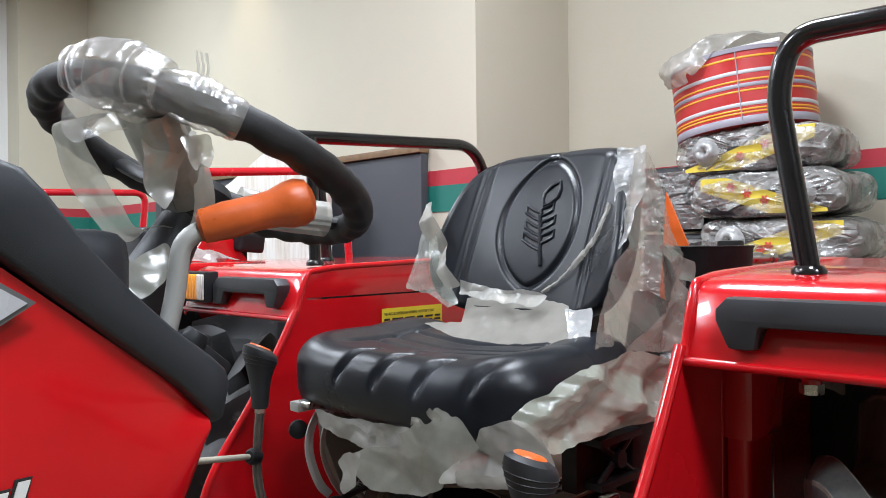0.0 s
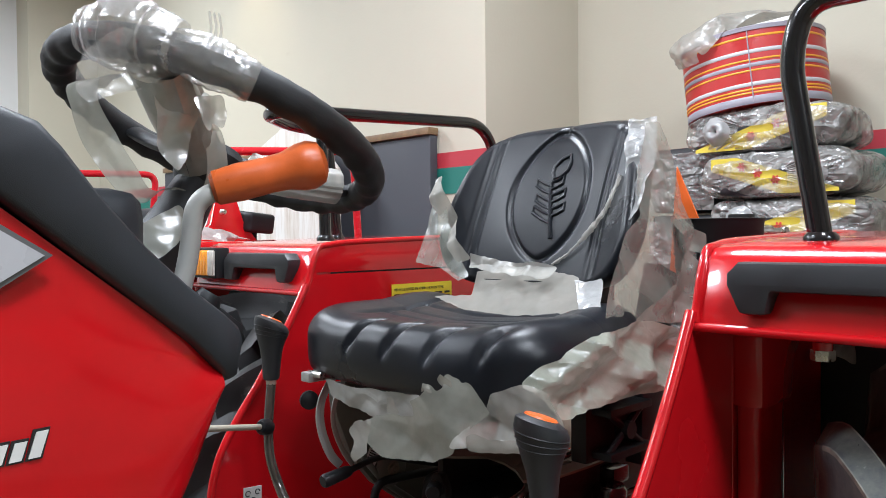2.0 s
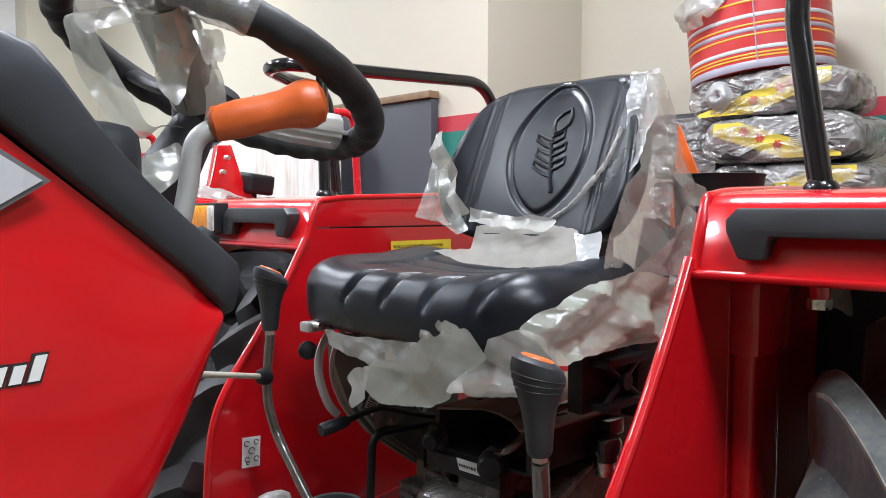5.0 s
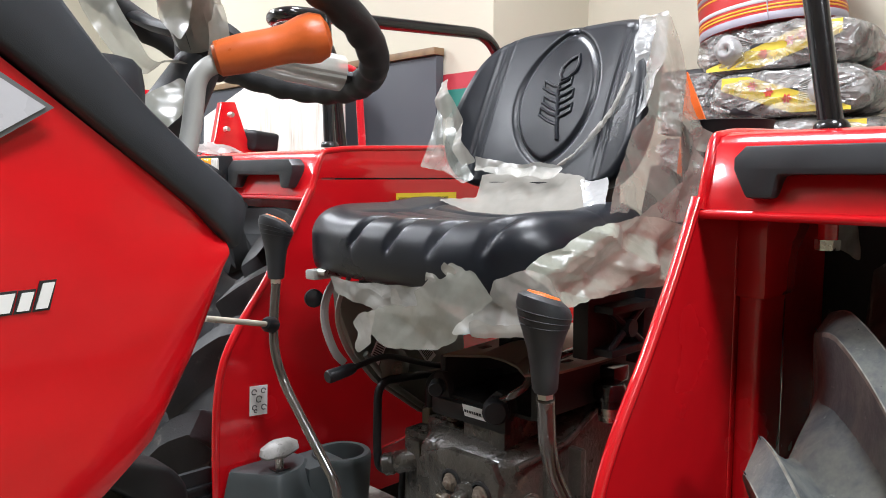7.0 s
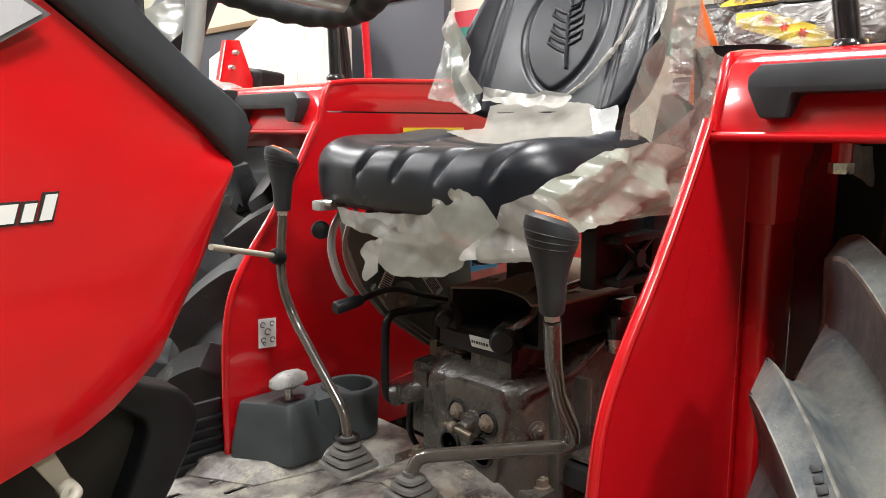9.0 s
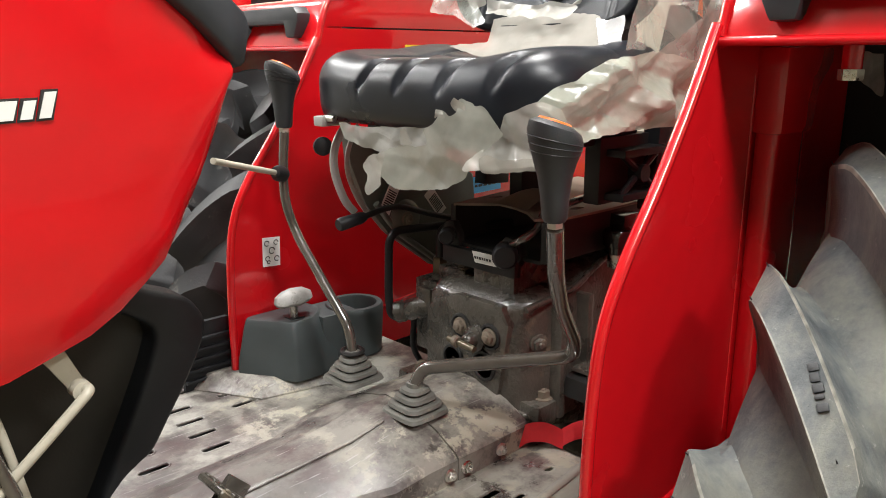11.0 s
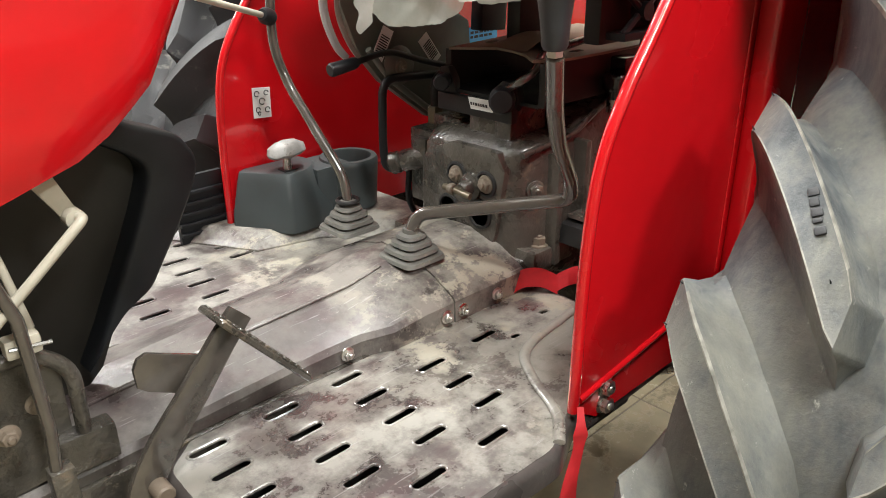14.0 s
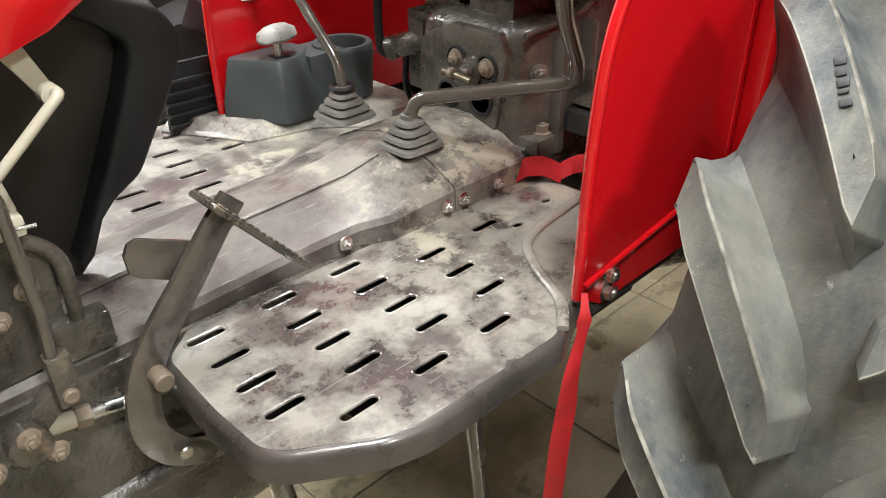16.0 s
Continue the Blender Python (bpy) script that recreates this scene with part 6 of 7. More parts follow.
# ribbed black kick plate beside the box
kp = part("kick_plate", box(0.56, 0.655, 1.30, 1.31, 0.57, 0.70), BLACK, tractor, "black ribbed plastic kick plate")
for k in range(5):
    part("rib", box(0.56, 0.655, 1.292, 1.31, 0.585 + k * 0.02, 0.592 + k * 0.02, 0.002), BLACK, kp)

# near mudguard bolts and bracket
for z in (0.589, 0.563):
    part("guard_bolt", hexbolt((0.712, C - 0.412, z), (0, -1, 0), 0.0105, 0.011), ZINC, near_f, "zinc bolt with a washer")
part("guard_bracket", box(0.69, 0.80, C - 0.40, C - 0.36, 0.515, 0.562, 0.006), BLACK, near_f)

# blue label on the far mudguard
part("blue_label", sheet([V(1.292, 1.2725, 0.860), V(1.396, 1.2725, 0.862), V(1.395, 1.2725, 0.9025), V(1.291, 1.2725, 0.9000)], 0.001, (0, -1, 0)), BLUE, far_f, "light blue printed label", smooth=False)
bars((1.302, 1.2712, 0.891), (1, 0, 0.02), (-0.02, 0, 1), 0.08, 0.02, 2, INK_AND_SHADE, far_f, seed=12)

# red strap: a bundle on the deck and a tail that hangs to the floor
def ribbon(pts, w, across, n=6):
    ln = spline(pts, n)
    ac = Vector(across).normalized()
    return loft([[p - ac * w / 2, p + ac * w / 2, p + ac * w / 2 + V(0.0008, -0.0008, 0.001), p - ac * w / 2 + V(0.0008, -0.0008, 0.001)] for p in ln])


stp = thing("strap", (0.62, 0.43, FLOOR), "red webbing strap hanging from the foot deck", "strap")
tail = spline([V(0.636, 0.440, 0.603), V(0.626, 0.43, 0.582), V(0.624, 0.43, 0.556), V(0.611, 0.43, 0.506), V(0.606, 0.43, 0.445), V(0.598, 0.43, 0.364), V(0.590, 0.43, 0.10), V(0.58, 0.415, -0.12), V(0.57, 0.40, FLOOR + 0.004)], 6)
rings = []
for p in tail:
    w = 0.006 + 0.022 * min(1, max(0, (0.603 - p.z) / 0.16)) + 0.006 * math.exp(-((p.z - 0.574) / 0.010) ** 2)
    a = 0.9 * math.exp(-((p.z - 0.60) / 0.04) ** 2)
    ac = V(0.9 * math.cos(a), -0.4 - 0.5 * math.sin(a), 0.1).normalized()
    rings.append([p - ac * w / 2, p + ac * w / 2, p + ac * w / 2 + V(0.0008, -0.0012, 0.0006), p - ac * w / 2 + V(0.0008, -0.0012, 0.0006)])
part("tail", loft(rings), STRAP, stp)
part("folded_strap", ribbon([(0.853, 0.735, 0.584), (0.866, 0.722, 0.596), (0.885, 0.703, 0.597), (0.905, 0.685, 0.584)], 0.03, (0.25, 0.25, 0.93)), STRAP, stp)
part("loop", ribbon([(0.912, 0.69, 0.584), (0.935, 0.675, 0.594), (0.965, 0.65, 0.594), (0.985, 0.635, 0.584)], 0.028, (0.25, 0.25, 0.93)), STRAP, stp)

# ---- packing film ----
def film_sheet(name, grid, seed, material, label, nu=14, nv=14, depth=0.006, ragged=0.25, fold=0.0, scale=28, sharp=0.0, along=None):
    bm = crumpled(patch([[V(*p) for p in r] for r in grid], nu, nv), seed, depth, ragged, fold, scale, 5, sharp, along)
    return single(name, bm, material, label, "packing film", "packing film", angle=24)


def film_cut(name, outline, place, seed, material, label, sharp=0.10, lines=8, jag=0.003, step=0.003, ripple=0.0008, bow=None, grain=None, wide=(0.012, 0.06)):
    """A torn piece of film: an outline in two directions, laid out by place(a, b), with straight folds to and fro and a ragged rim."""
    rnd = random.Random(seed)
    a0, a1 = min(p[0] for p in outline) - jag, max(p[0] for p in outline) + jag
    b0, b1 = min(p[1] for p in outline) - jag, max(p[1] for p in outline) + jag
    folds = []
    for _ in range(lines):
        ang = rnd.uniform(0, math.pi) if grain is None else rnd.gauss(grain, 0.4)
        folds.append((rnd.uniform(a0, a1), rnd.uniform(b0, b1), math.cos(ang), math.sin(ang), rnd.choice((-1, 1)) * rnd.uniform(0.3, 1) * sharp, rnd.uniform(*wide)))
    nrm = (place(a1, b0) - place(a0, b0)).cross(place(a0, b1) - place(a0, b0)).normalized()
    def point(a, b):
        h = sum(k * abs(((a - fa) * ca + (b - fb) * sa + 50 * w) % (2 * w) - w) for fa, fb, ca, sa, k, w in folds)
        h += ripple * noise.noise(V(a * 38 + seed, b * 38, 0)) + (bow(a, b) if bow else 0.0)
        return place(a, b) + nrm * h
    def within(a, b):
        a += jag * (0.5 * noise.noise(V(a * 45, b * 45, seed)) + 0.4 * noise.noise(V(a * 210, b * 210, seed)))
        b += jag * (0.5 * noise.noise(V(a * 45, b * 45, seed + 9)) + 0.4 * noise.noise(V(a * 210, b * 210, seed + 9)))
        odd = False
        for (pa, pb), (qa, qb) in zip(outline, outline[1:] + outline[:1]):
            if (pb > b) != (qb > b) and a < pa + (qa - pa) * (b - pb) / (qb - pb):
                odd = not odd
        return odd
    bm, got = bmesh.new(), {}
    def vert(i, j):
        if (i, j) not in got:
            got[i, j] = bm.verts.new(point(a0 + i * step, b0 + j * step))
        return got[i, j]
    for i in range(int((a1 - a0) / step) + 1):
        for j in range(int((b1 - b0) / step) + 1):
            if within(a0 + (i + 0.5) * step, b0 + (j + 0.5) * step):
                bm.faces.new((vert(i, j), vert(i + 1, j), vert(i + 1, j + 1), vert(i, j + 1)))
    for _ in range(4):
        moves = []
        for v in bm.verts:
            near = [e.other_vert(v).co for e in v.link_edges if len(e.link_faces) == 1]
            if len(near) == 2:
                moves.append((v, v.co.lerp((near[0] + near[1]) / 2, 0.6)))
        for v, co in moves:
            v.co = co
    return single(name, bm, material, label, "packing film", "packing film", angle=24)


SEAT_FILM = "torn clear packing film on the black seat"
def on_seat(y, z, lift=0.004):
    return V(back_front(y - SC, (z - Z0) / ZH) - lift, y, z)


def torn_band(line, widths, seed, material, lift=0.004, depth=0.003, res=8):
    """A torn band of film that clings to the backrest along a line of (across, up)."""
    ln = spline([V(y, z, 0) for y, z in line], 14)
    grid = []
    for i, p in enumerate(ln):
        d = (ln[min(i + 1, len(ln) - 1)] - ln[max(i - 1, 0)]).normalized()
        t = i / (len(ln) - 1) * (len(widths) - 1)
        k = min(int(t), len(widths) - 2)
        w = (widths[k] + (widths[k + 1] - widths[k]) * (t - k)) * (1 + 0.35 * noise.noise(V(i * 0.35, seed, 0)))
        sd = V(-d.y, d.x, 0)
        grid.append([on_seat(p.x + sd.x * w * (j / res - 0.5), p.y + sd.y * w * (j / res - 0.5), lift + 0.004 * math.sin(math.pi * j / res)) for j in range(res + 1)])
    return single("seat_film", crumpled(grid, seed, depth, 0.12, 0.002, 40, 2), material, SEAT_FILM, "packing film", "packing film", angle=24)


# the torn rim round the bared backrest
torn_band([(0.684, 1.407), (0.702, 1.355), (0.734, 1.315), (0.765, 1.283), (0.806, 1.258)], [0.013, 0.012, 0.013, 0.010, 0.006], 61, FILM_CREAM, depth=0.0012)
leaning = lambda a, b: V(0.986 + 0.25 * (b - 1.25), a, b)
film_cut("seat_film", [(1.081, 1.430), (1.059, 1.429), (1.025, 1.369), (0.990, 1.312), (0.956, 1.273), (0.981, 1.263), (1.021, 1.313), (1.062, 1.365)], leaning, 62, FILM_CREAM, SEAT_FILM, 0.25, 8, 0.002, 0.003, grain=0.5)
# loose flap beyond the far edge
film_cut("seat_film", [(1.078, 1.425), (1.046, 1.391), (1.027, 1.338), (0.975, 1.268), (0.949, 1.239), (0.973, 1.229), (1.028, 1.252), (1.097, 1.261), (1.084, 1.319), (1.079, 1.371)], lambda a, b: leaning(a, b) + V(0.006, 0, 0), 1, FILM_WARM, SEAT_FILM, 0.12, 6, 0.002)
# shiny crumpled patch at the shoulder
film_cut("seat_film", [(0.690, 1.497), (0.631, 1.500), (0.618, 1.446), (0.618, 1.397), (0.628, 1.345), (0.641, 1.331), (0.661, 1.336), (0.674, 1.373), (0.679, 1.434)], lambda a, b: V(1.028 + 0.33 * (b - 1.30) - 0.35 * (0.66 - a), a, b), 63, FILM_SHINY, SEAT_FILM, 0.22, 10, 0.003, ripple=0.002)
# broad sheet across the foot of the backrest and on to the cushion, with a bright torn lip and a clear end
at_foot = lambda a, b: V(1.04 - 1.1 * max(0, 1.25 - b), a, b)
film_cut("seat_film", [(0.981, 1.269), (0.890, 1.259), (0.806, 1.251), (0.735, 1.240), (0.705, 1.200), (0.690, 1.190), (0.743, 1.183), (0.841, 1.176), (0.937, 1.182), (1.031, 1.198), (0.941, 1.205), (0.960, 1.234)], at_foot, 2, FILM_CREAM, SEAT_FILM, 0.06, 5, 0.0015, wide=(0.03, 0.08))
film_cut("seat_film", [(0.740, 1.238), (0.688, 1.240), (0.655, 1.190), (0.690, 1.186)], lambda a, b: at_foot(a, b) - V(0.004, 0, 0), 65, FILM_SHINY, SEAT_FILM, 0.2, 8, 0.002)
film_cut("seat_film", [(0.974, 1.275), (0.927, 1.264), (0.841, 1.256), (0.795, 1.257), (0.770, 1.250), (0.780, 1.233), (0.878, 1.238), (0.966, 1.246)], lambda a, b: at_foot(a, b) - V(0.009, 0, 0), 64, FILM_MILKY, SEAT_FILM, 0.18, 9, 0.003)
# bag that hangs over the near side of the backrest
film_cut("seat_film", [(1.035, 1.478), (1.075, 1.484), (1.111, 1.446), (1.147, 1.388), (1.174, 1.343), (1.223, 1.285), (1.237, 1.226), (1.228, 1.165), (1.083, 1.172), (0.945, 1.178), (0.949, 1.241), (1.002, 1.289), (1.034, 1.341), (1.030, 1.409)], lambda a, b: V(a, 0.628 - 0.10 * (a - 1.03), b), 3, FILM_WARM, SEAT_FILM, 0.14, 8, 0.003, bow=lambda a, b: 0.010 * math.sin(a * 38 + b * 8), grain=0.35)
film_cut("seat_film", [(1.075, 1.335), (1.10, 1.345), (1.135, 1.318), (1.165, 1.31), (1.162, 1.278), (1.13, 1.285), (1.10, 1.25), (1.02, 1.20), (0.985, 1.185), (1.06, 1.175), (1.20, 1.17), (1.19, 1.24), (1.15, 1.262), (1.12, 1.30)], lambda a, b: V(a, 0.614 - 0.10 * (a - 1.03), b), 66, FILM_WARM, SEAT_FILM, 0.22, 8, 0.003)

# torn skirt below the cushion: hanging sheet, bright curled end, dull strip behind, folded hem, and the sheet along the near side
on_front = lambda a, b: V(0.700 + 0.08 * (0.93 - a), a * (1 - 0.06 * (0.93 - a)), b)
film_cut("seat_film", [(0.86, 1.004), (0.846, 0.996), (0.806, 0.999), (0.755, 1.007), (0.735, 1.017), (0.716, 1.027), (0.709, 1.043), (0.698, 1.058), (0.675, 1.077), (0.664, 1.086), (0.68, 1.101), (0.696, 1.119), (0.703, 1.121), (0.709, 1.118), (0.712, 1.123), (0.724, 1.126), (0.731, 1.13), (0.737, 1.123), (0.738, 1.116), (0.735, 1.111), (0.745, 1.104), (0.75, 1.109), (0.755, 1.112), (0.762, 1.113), (0.766, 1.102), (0.775, 1.094), (0.79, 1.086), (0.797, 1.085), (0.793, 1.077), (0.789, 1.064), (0.811, 1.06), (0.832, 1.06), (0.86, 1.054), (0.876, 1.044), (0.881, 1.021)], on_front, 5, FILM_SHEET, SEAT_FILM, 0.10, 7, 0.0012, 0.002, 0.0016, wide=(0.02, 0.07), bow=lambda a, b: 0.006 * math.sin(a * 40))
film_cut("seat_film", [(0.731, 1.131), (0.724, 1.127), (0.712, 1.124), (0.708, 1.118), (0.717, 1.113), (0.724, 1.117), (0.731, 1.117), (0.735, 1.110), (0.739, 1.116), (0.738, 1.123)], lambda a, b: on_front(a, b) - V(0.006, 0, 0), 67, FILM_CREAM, SEAT_FILM, 0.3, 6, 0.0008, 0.0012)
film_cut("seat_film", [(0.763, 1.114), (0.755, 1.113), (0.750, 1.109), (0.744, 1.104), (0.752, 1.102), (0.759, 1.106), (0.767, 1.101)], lambda a, b: on_front(a, b) - V(0.006, 0, 0), 68, FILM_CREAM, SEAT_FILM, 0.3, 6, 0.0008, 0.0012)
film_cut("seat_film", [(0.908, 1.031), (0.888, 1.043), (0.849, 1.051), (0.853, 1.036), (0.866, 1.021), (0.862, 1.002), (0.891, 0.982), (0.903, 0.985), (0.896, 1.011), (0.914, 1.022)], lambda a, b: V(0.690, a, b), 6, FILM_CREAM, SEAT_FILM, 0.16, 6, 0.003, 0.003)
film_cut("seat_film", [(1.030, 1.080), (0.978, 1.076), (0.889, 1.080), (0.80, 1.085), (0.773, 1.050), (0.820, 1.038), (0.909, 1.037), (0.979, 1.046), (1.016, 1.052)], lambda a, b: V(0.742, a, b), 7, FILM_MILKY, SEAT_FILM, 0.10, 7)
film_cut("seat_film", [(0.837, 1.081), (0.826, 1.086), (0.820, 1.073), (0.808, 1.062), (0.836, 1.060)], lambda a, b: V(0.700, a, b), 8, FILM_CREAM, SEAT_FILM, 0.10, 4, 0.0015, 0.002)
film_cut("seat_film", [(0.690, 1.050), (0.655, 1.082), (0.640, 1.112), (0.616, 1.121), (0.593, 1.129), (0.569, 1.121), (0.560, 1.099), (0.545, 1.075), (0.560, 1.060), (0.594, 1.050), (0.660, 1.040), (0.692, 1.038)], lambda a, b: V(0.722 + 0.25 * (0.66 - a), a * 1.02, b), 9, FILM_HAZE, SEAT_FILM, 0.20, 12, ripple=0.002)
film_cut("seat_film", [(0.680, 1.055), (0.668, 1.061), (0.642, 1.056), (0.593, 1.063), (0.555, 1.071), (0.554, 1.056), (0.592, 1.048), (0.628, 1.042), (0.668, 1.036), (0.678, 1.038)], lambda a, b: V(0.702 + 0.16 * (0.68 - a), a, b), 10, FILM_CREAM, SEAT_FILM, 0.10, 5, 0.002, 0.003)
film_cut("seat_film", [(0.737, 1.125), (0.760, 1.142), (0.806, 1.159), (0.830, 1.176), (0.880, 1.181), (0.930, 1.188), (1.000, 1.184), (1.110, 1.152), (1.125, 1.112), (1.029, 1.090), (0.956, 1.083), (0.868, 1.084), (0.785, 1.074), (0.762, 1.100)], lambda a, b: V(a, 0.583 + 0.40 * max(0, 0.83 - a), b), 4, FILM_FOLD, SEAT_FILM, 0.40, 9, 0.0016, wide=(0.02, 0.06), bow=lambda a, b: 0.006 * math.sin(a * 31 + b * 20), grain=1.35)

# film on the steering wheel: a crumpled sleeve round the rim, a wrapped spoke and loose strips
def sleeve(line, radii, seed, res=40, depth=0.007):
    grid, side = [], None
    for i, p in enumerate(line):
        d = (line[min(i + 1, len(line) - 1)] - line[max(i - 1, 0)]).normalized()
        if side is None:
            side = d.orthogonal().normalized()
        side = (side - d * side.dot(d)).normalized()
        up = side.cross(d)
        grid.append([p + (side * math.cos(a) + up * math.sin(a)) * radii[i] * (0.95 + 0.16 * abs(noise.noise(V(2.6 * math.cos(a) + seed, 2.6 * math.sin(a), i * 0.035)))) for a in [2 * math.pi * k / res for k in range(res + 1)]])
    bm = crumpled(grid, seed, depth * 0.5, 0.0, 0.0, 16, 3, 0.035)
    return bm


WHEEL_FILM = "crumpled clear packing film round the steering wheel"
ln = [rim_at(radians(a * 0.5)) for a in range(400, 452)]
rad = [0.0212 + 0.0045 * math.sin(math.pi * i / 51) + 0.002 * noise.noise(V(i * 0.2, 3, 0)) for i in range(len(ln))]
single("wheel_film", sleeve(ln, rad, 11, depth=0.0016), FILM_WHEEL, WHEEL_FILM, "packing film", "packing film", angle=24)
ln = [rim_at(radians(a * 0.5), WR, 0.007) for a in range(446, 510)]
rad = [0.022 + 0.009 * math.sin(math.pi * i / 63) + 0.004 * noise.noise(V(i * 0.2, 8, 0)) for i in range(len(ln))]
single("wheel_film", sleeve(ln, rad, 14, depth=0.0028), FILM_WHEEL, WHEEL_FILM, "packing film", "packing film", angle=24)
ln = spline([rim_at(radians(229), 0.185, -0.01), rim_at(radians(228), 0.13, -0.03), rim_at(radians(227), 0.08, -0.045), rim_at(radians(226), 0.04, -0.06)], 12)
single("wheel_film", sleeve(ln, [0.030 - 0.008 * k / len(ln) for k in range(len(ln))], 12, depth=0.002), FILM_SHEET, WHEEL_FILM, "packing film", "packing film", angle=24)
ln = spline([rim_at(radians(108), 0.05, -0.03), rim_at(radians(107), 0.10, -0.02), rim_at(radians(106), 0.165, 0.0)], 10)
single("wheel_film", sleeve(ln, [0.023] * len(ln), 13, depth=0.002), FILM_HAZE, WHEEL_FILM, "packing film", "packing film", angle=24)

def hanging(pts, widths, seed, across, material=None, depth=0.006):
    ln = spline(pts, 16)
    ac = Vector(across).normalized()
    n = len(ln)
    grid = []
    for i, p in enumerate(ln):
        t = i / (n - 1) * (len(widths) - 1)
        k = min(int(t), len(widths) - 2)
        w = widths[k] + (widths[k + 1] - widths[k]) * (t - k)
        grid.append([p + ac * w * (j / 14 - 0.5) for j in range(15)])
    return single("wheel_film", crumpled(grid, seed, depth * 0.15, 0.0, 0.006, 30, 3, 0.5, (ln[-1] - ln[0]).normalized()), material or FILM, WHEEL_FILM, "packing film", "packing film", angle=24)


hanging([(0.316, 0.800, 1.503), (0.285, 0.80, 1.476), (0.284, 0.80, 1.445), (0.298, 0.80, 1.410), (0.320, 0.80, 1.377), (0.343, 0.80, 1.351), (0.389, 0.80, 1.346)], [0.040, 0.036, 0.026, 0.032, 0.030, 0.024, 0.012], 21, (0.8, -0.5, 0.35), FILM_SHEET)
hanging([(0.389, 0.77, 1.458), (0.395, 0.77, 1.426), (0.402, 0.77, 1.397), (0.388, 0.77, 1.366), (0.378, 0.77, 1.336)], [0.022, 0.018, 0.020, 0.022, 0.016], 26, (0.8, -0.6, 0.1), FILM_SHEET)
upright = lambda y: (lambda a, b: V(a, y, b))
film_cut("wheel_film", [(0.313, 1.327), (0.333, 1.321), (0.364, 1.336), (0.386, 1.349), (0.392, 1.336), (0.382, 1.309), (0.360, 1.289), (0.339, 1.286), (0.326, 1.300)], upright(0.80), 25, FILM_SHEET, WHEEL_FILM, 0.25, 9, 0.002, 0.003)
for x in (0.3825, 0.388, 0.3935):
    film_cut("wheel_film", [(x - 0.002, 1.503), (x - 0.0015, 1.525), (x - 0.003, 1.538), (x + 0.0005, 1.540), (x + 0.002, 1.525), (x + 0.0018, 1.503)], upright(0.73), 24, FILM_HAZE, WHEEL_FILM, 0.15, 4, 0.0006, 0.0012)
film_cut("wheel_film", [(0.393, 1.482), (0.397, 1.494), (0.409, 1.503), (0.410, 1.492), (0.435, 1.500), (0.428, 1.487), (0.415, 1.471), (0.402, 1.472)], upright(0.712), 23, FILM_WHEEL, WHEEL_FILM, 0.3, 7, 0.0015, 0.002)
film_cut("wheel_film", [(0.365, 1.452), (0.398, 1.458), (0.402, 1.436), (0.394, 1.420), (0.387, 1.427), (0.379, 1.415), (0.371, 1.428)], upright(0.72), 22, FILM_HAZE, WHEEL_FILM, 0.3, 7, 0.0015, 0.002)
film_cut("wheel_film", [(0.340, 1.470), (0.367, 1.475), (0.406, 1.466), (0.396, 1.450), (0.383, 1.421), (0.378, 1.397), (0.366, 1.378), (0.354, 1.401), (0.344, 1.430)], upright(0.785), 27, FILM_HAZE, WHEEL_FILM, 0.25, 9, 0.002, 0.003)
film_cut("wheel_film", [(0.271, 1.468), (0.277, 1.487), (0.298, 1.510), (0.312, 1.518), (0.340, 1.510), (0.364, 1.495), (0.361, 1.471), (0.337, 1.462), (0.303, 1.452), (0.284, 1.442), (0.274, 1.449)], upright(0.772), 28, FILM_WHEEL, WHEEL_FILM, 0.22, 10, 0.002, 0.003)

# film caught between the mudguard and the tyre
film_cut("tyre_film", [(1.055, 1.186), (1.142, 1.182), (1.154, 1.126), (1.109, 1.141), (1.071, 1.152)], upright(0.36), 31, FILM, "scrap of film caught under the mudguard", 0.2, 6, 0.003)

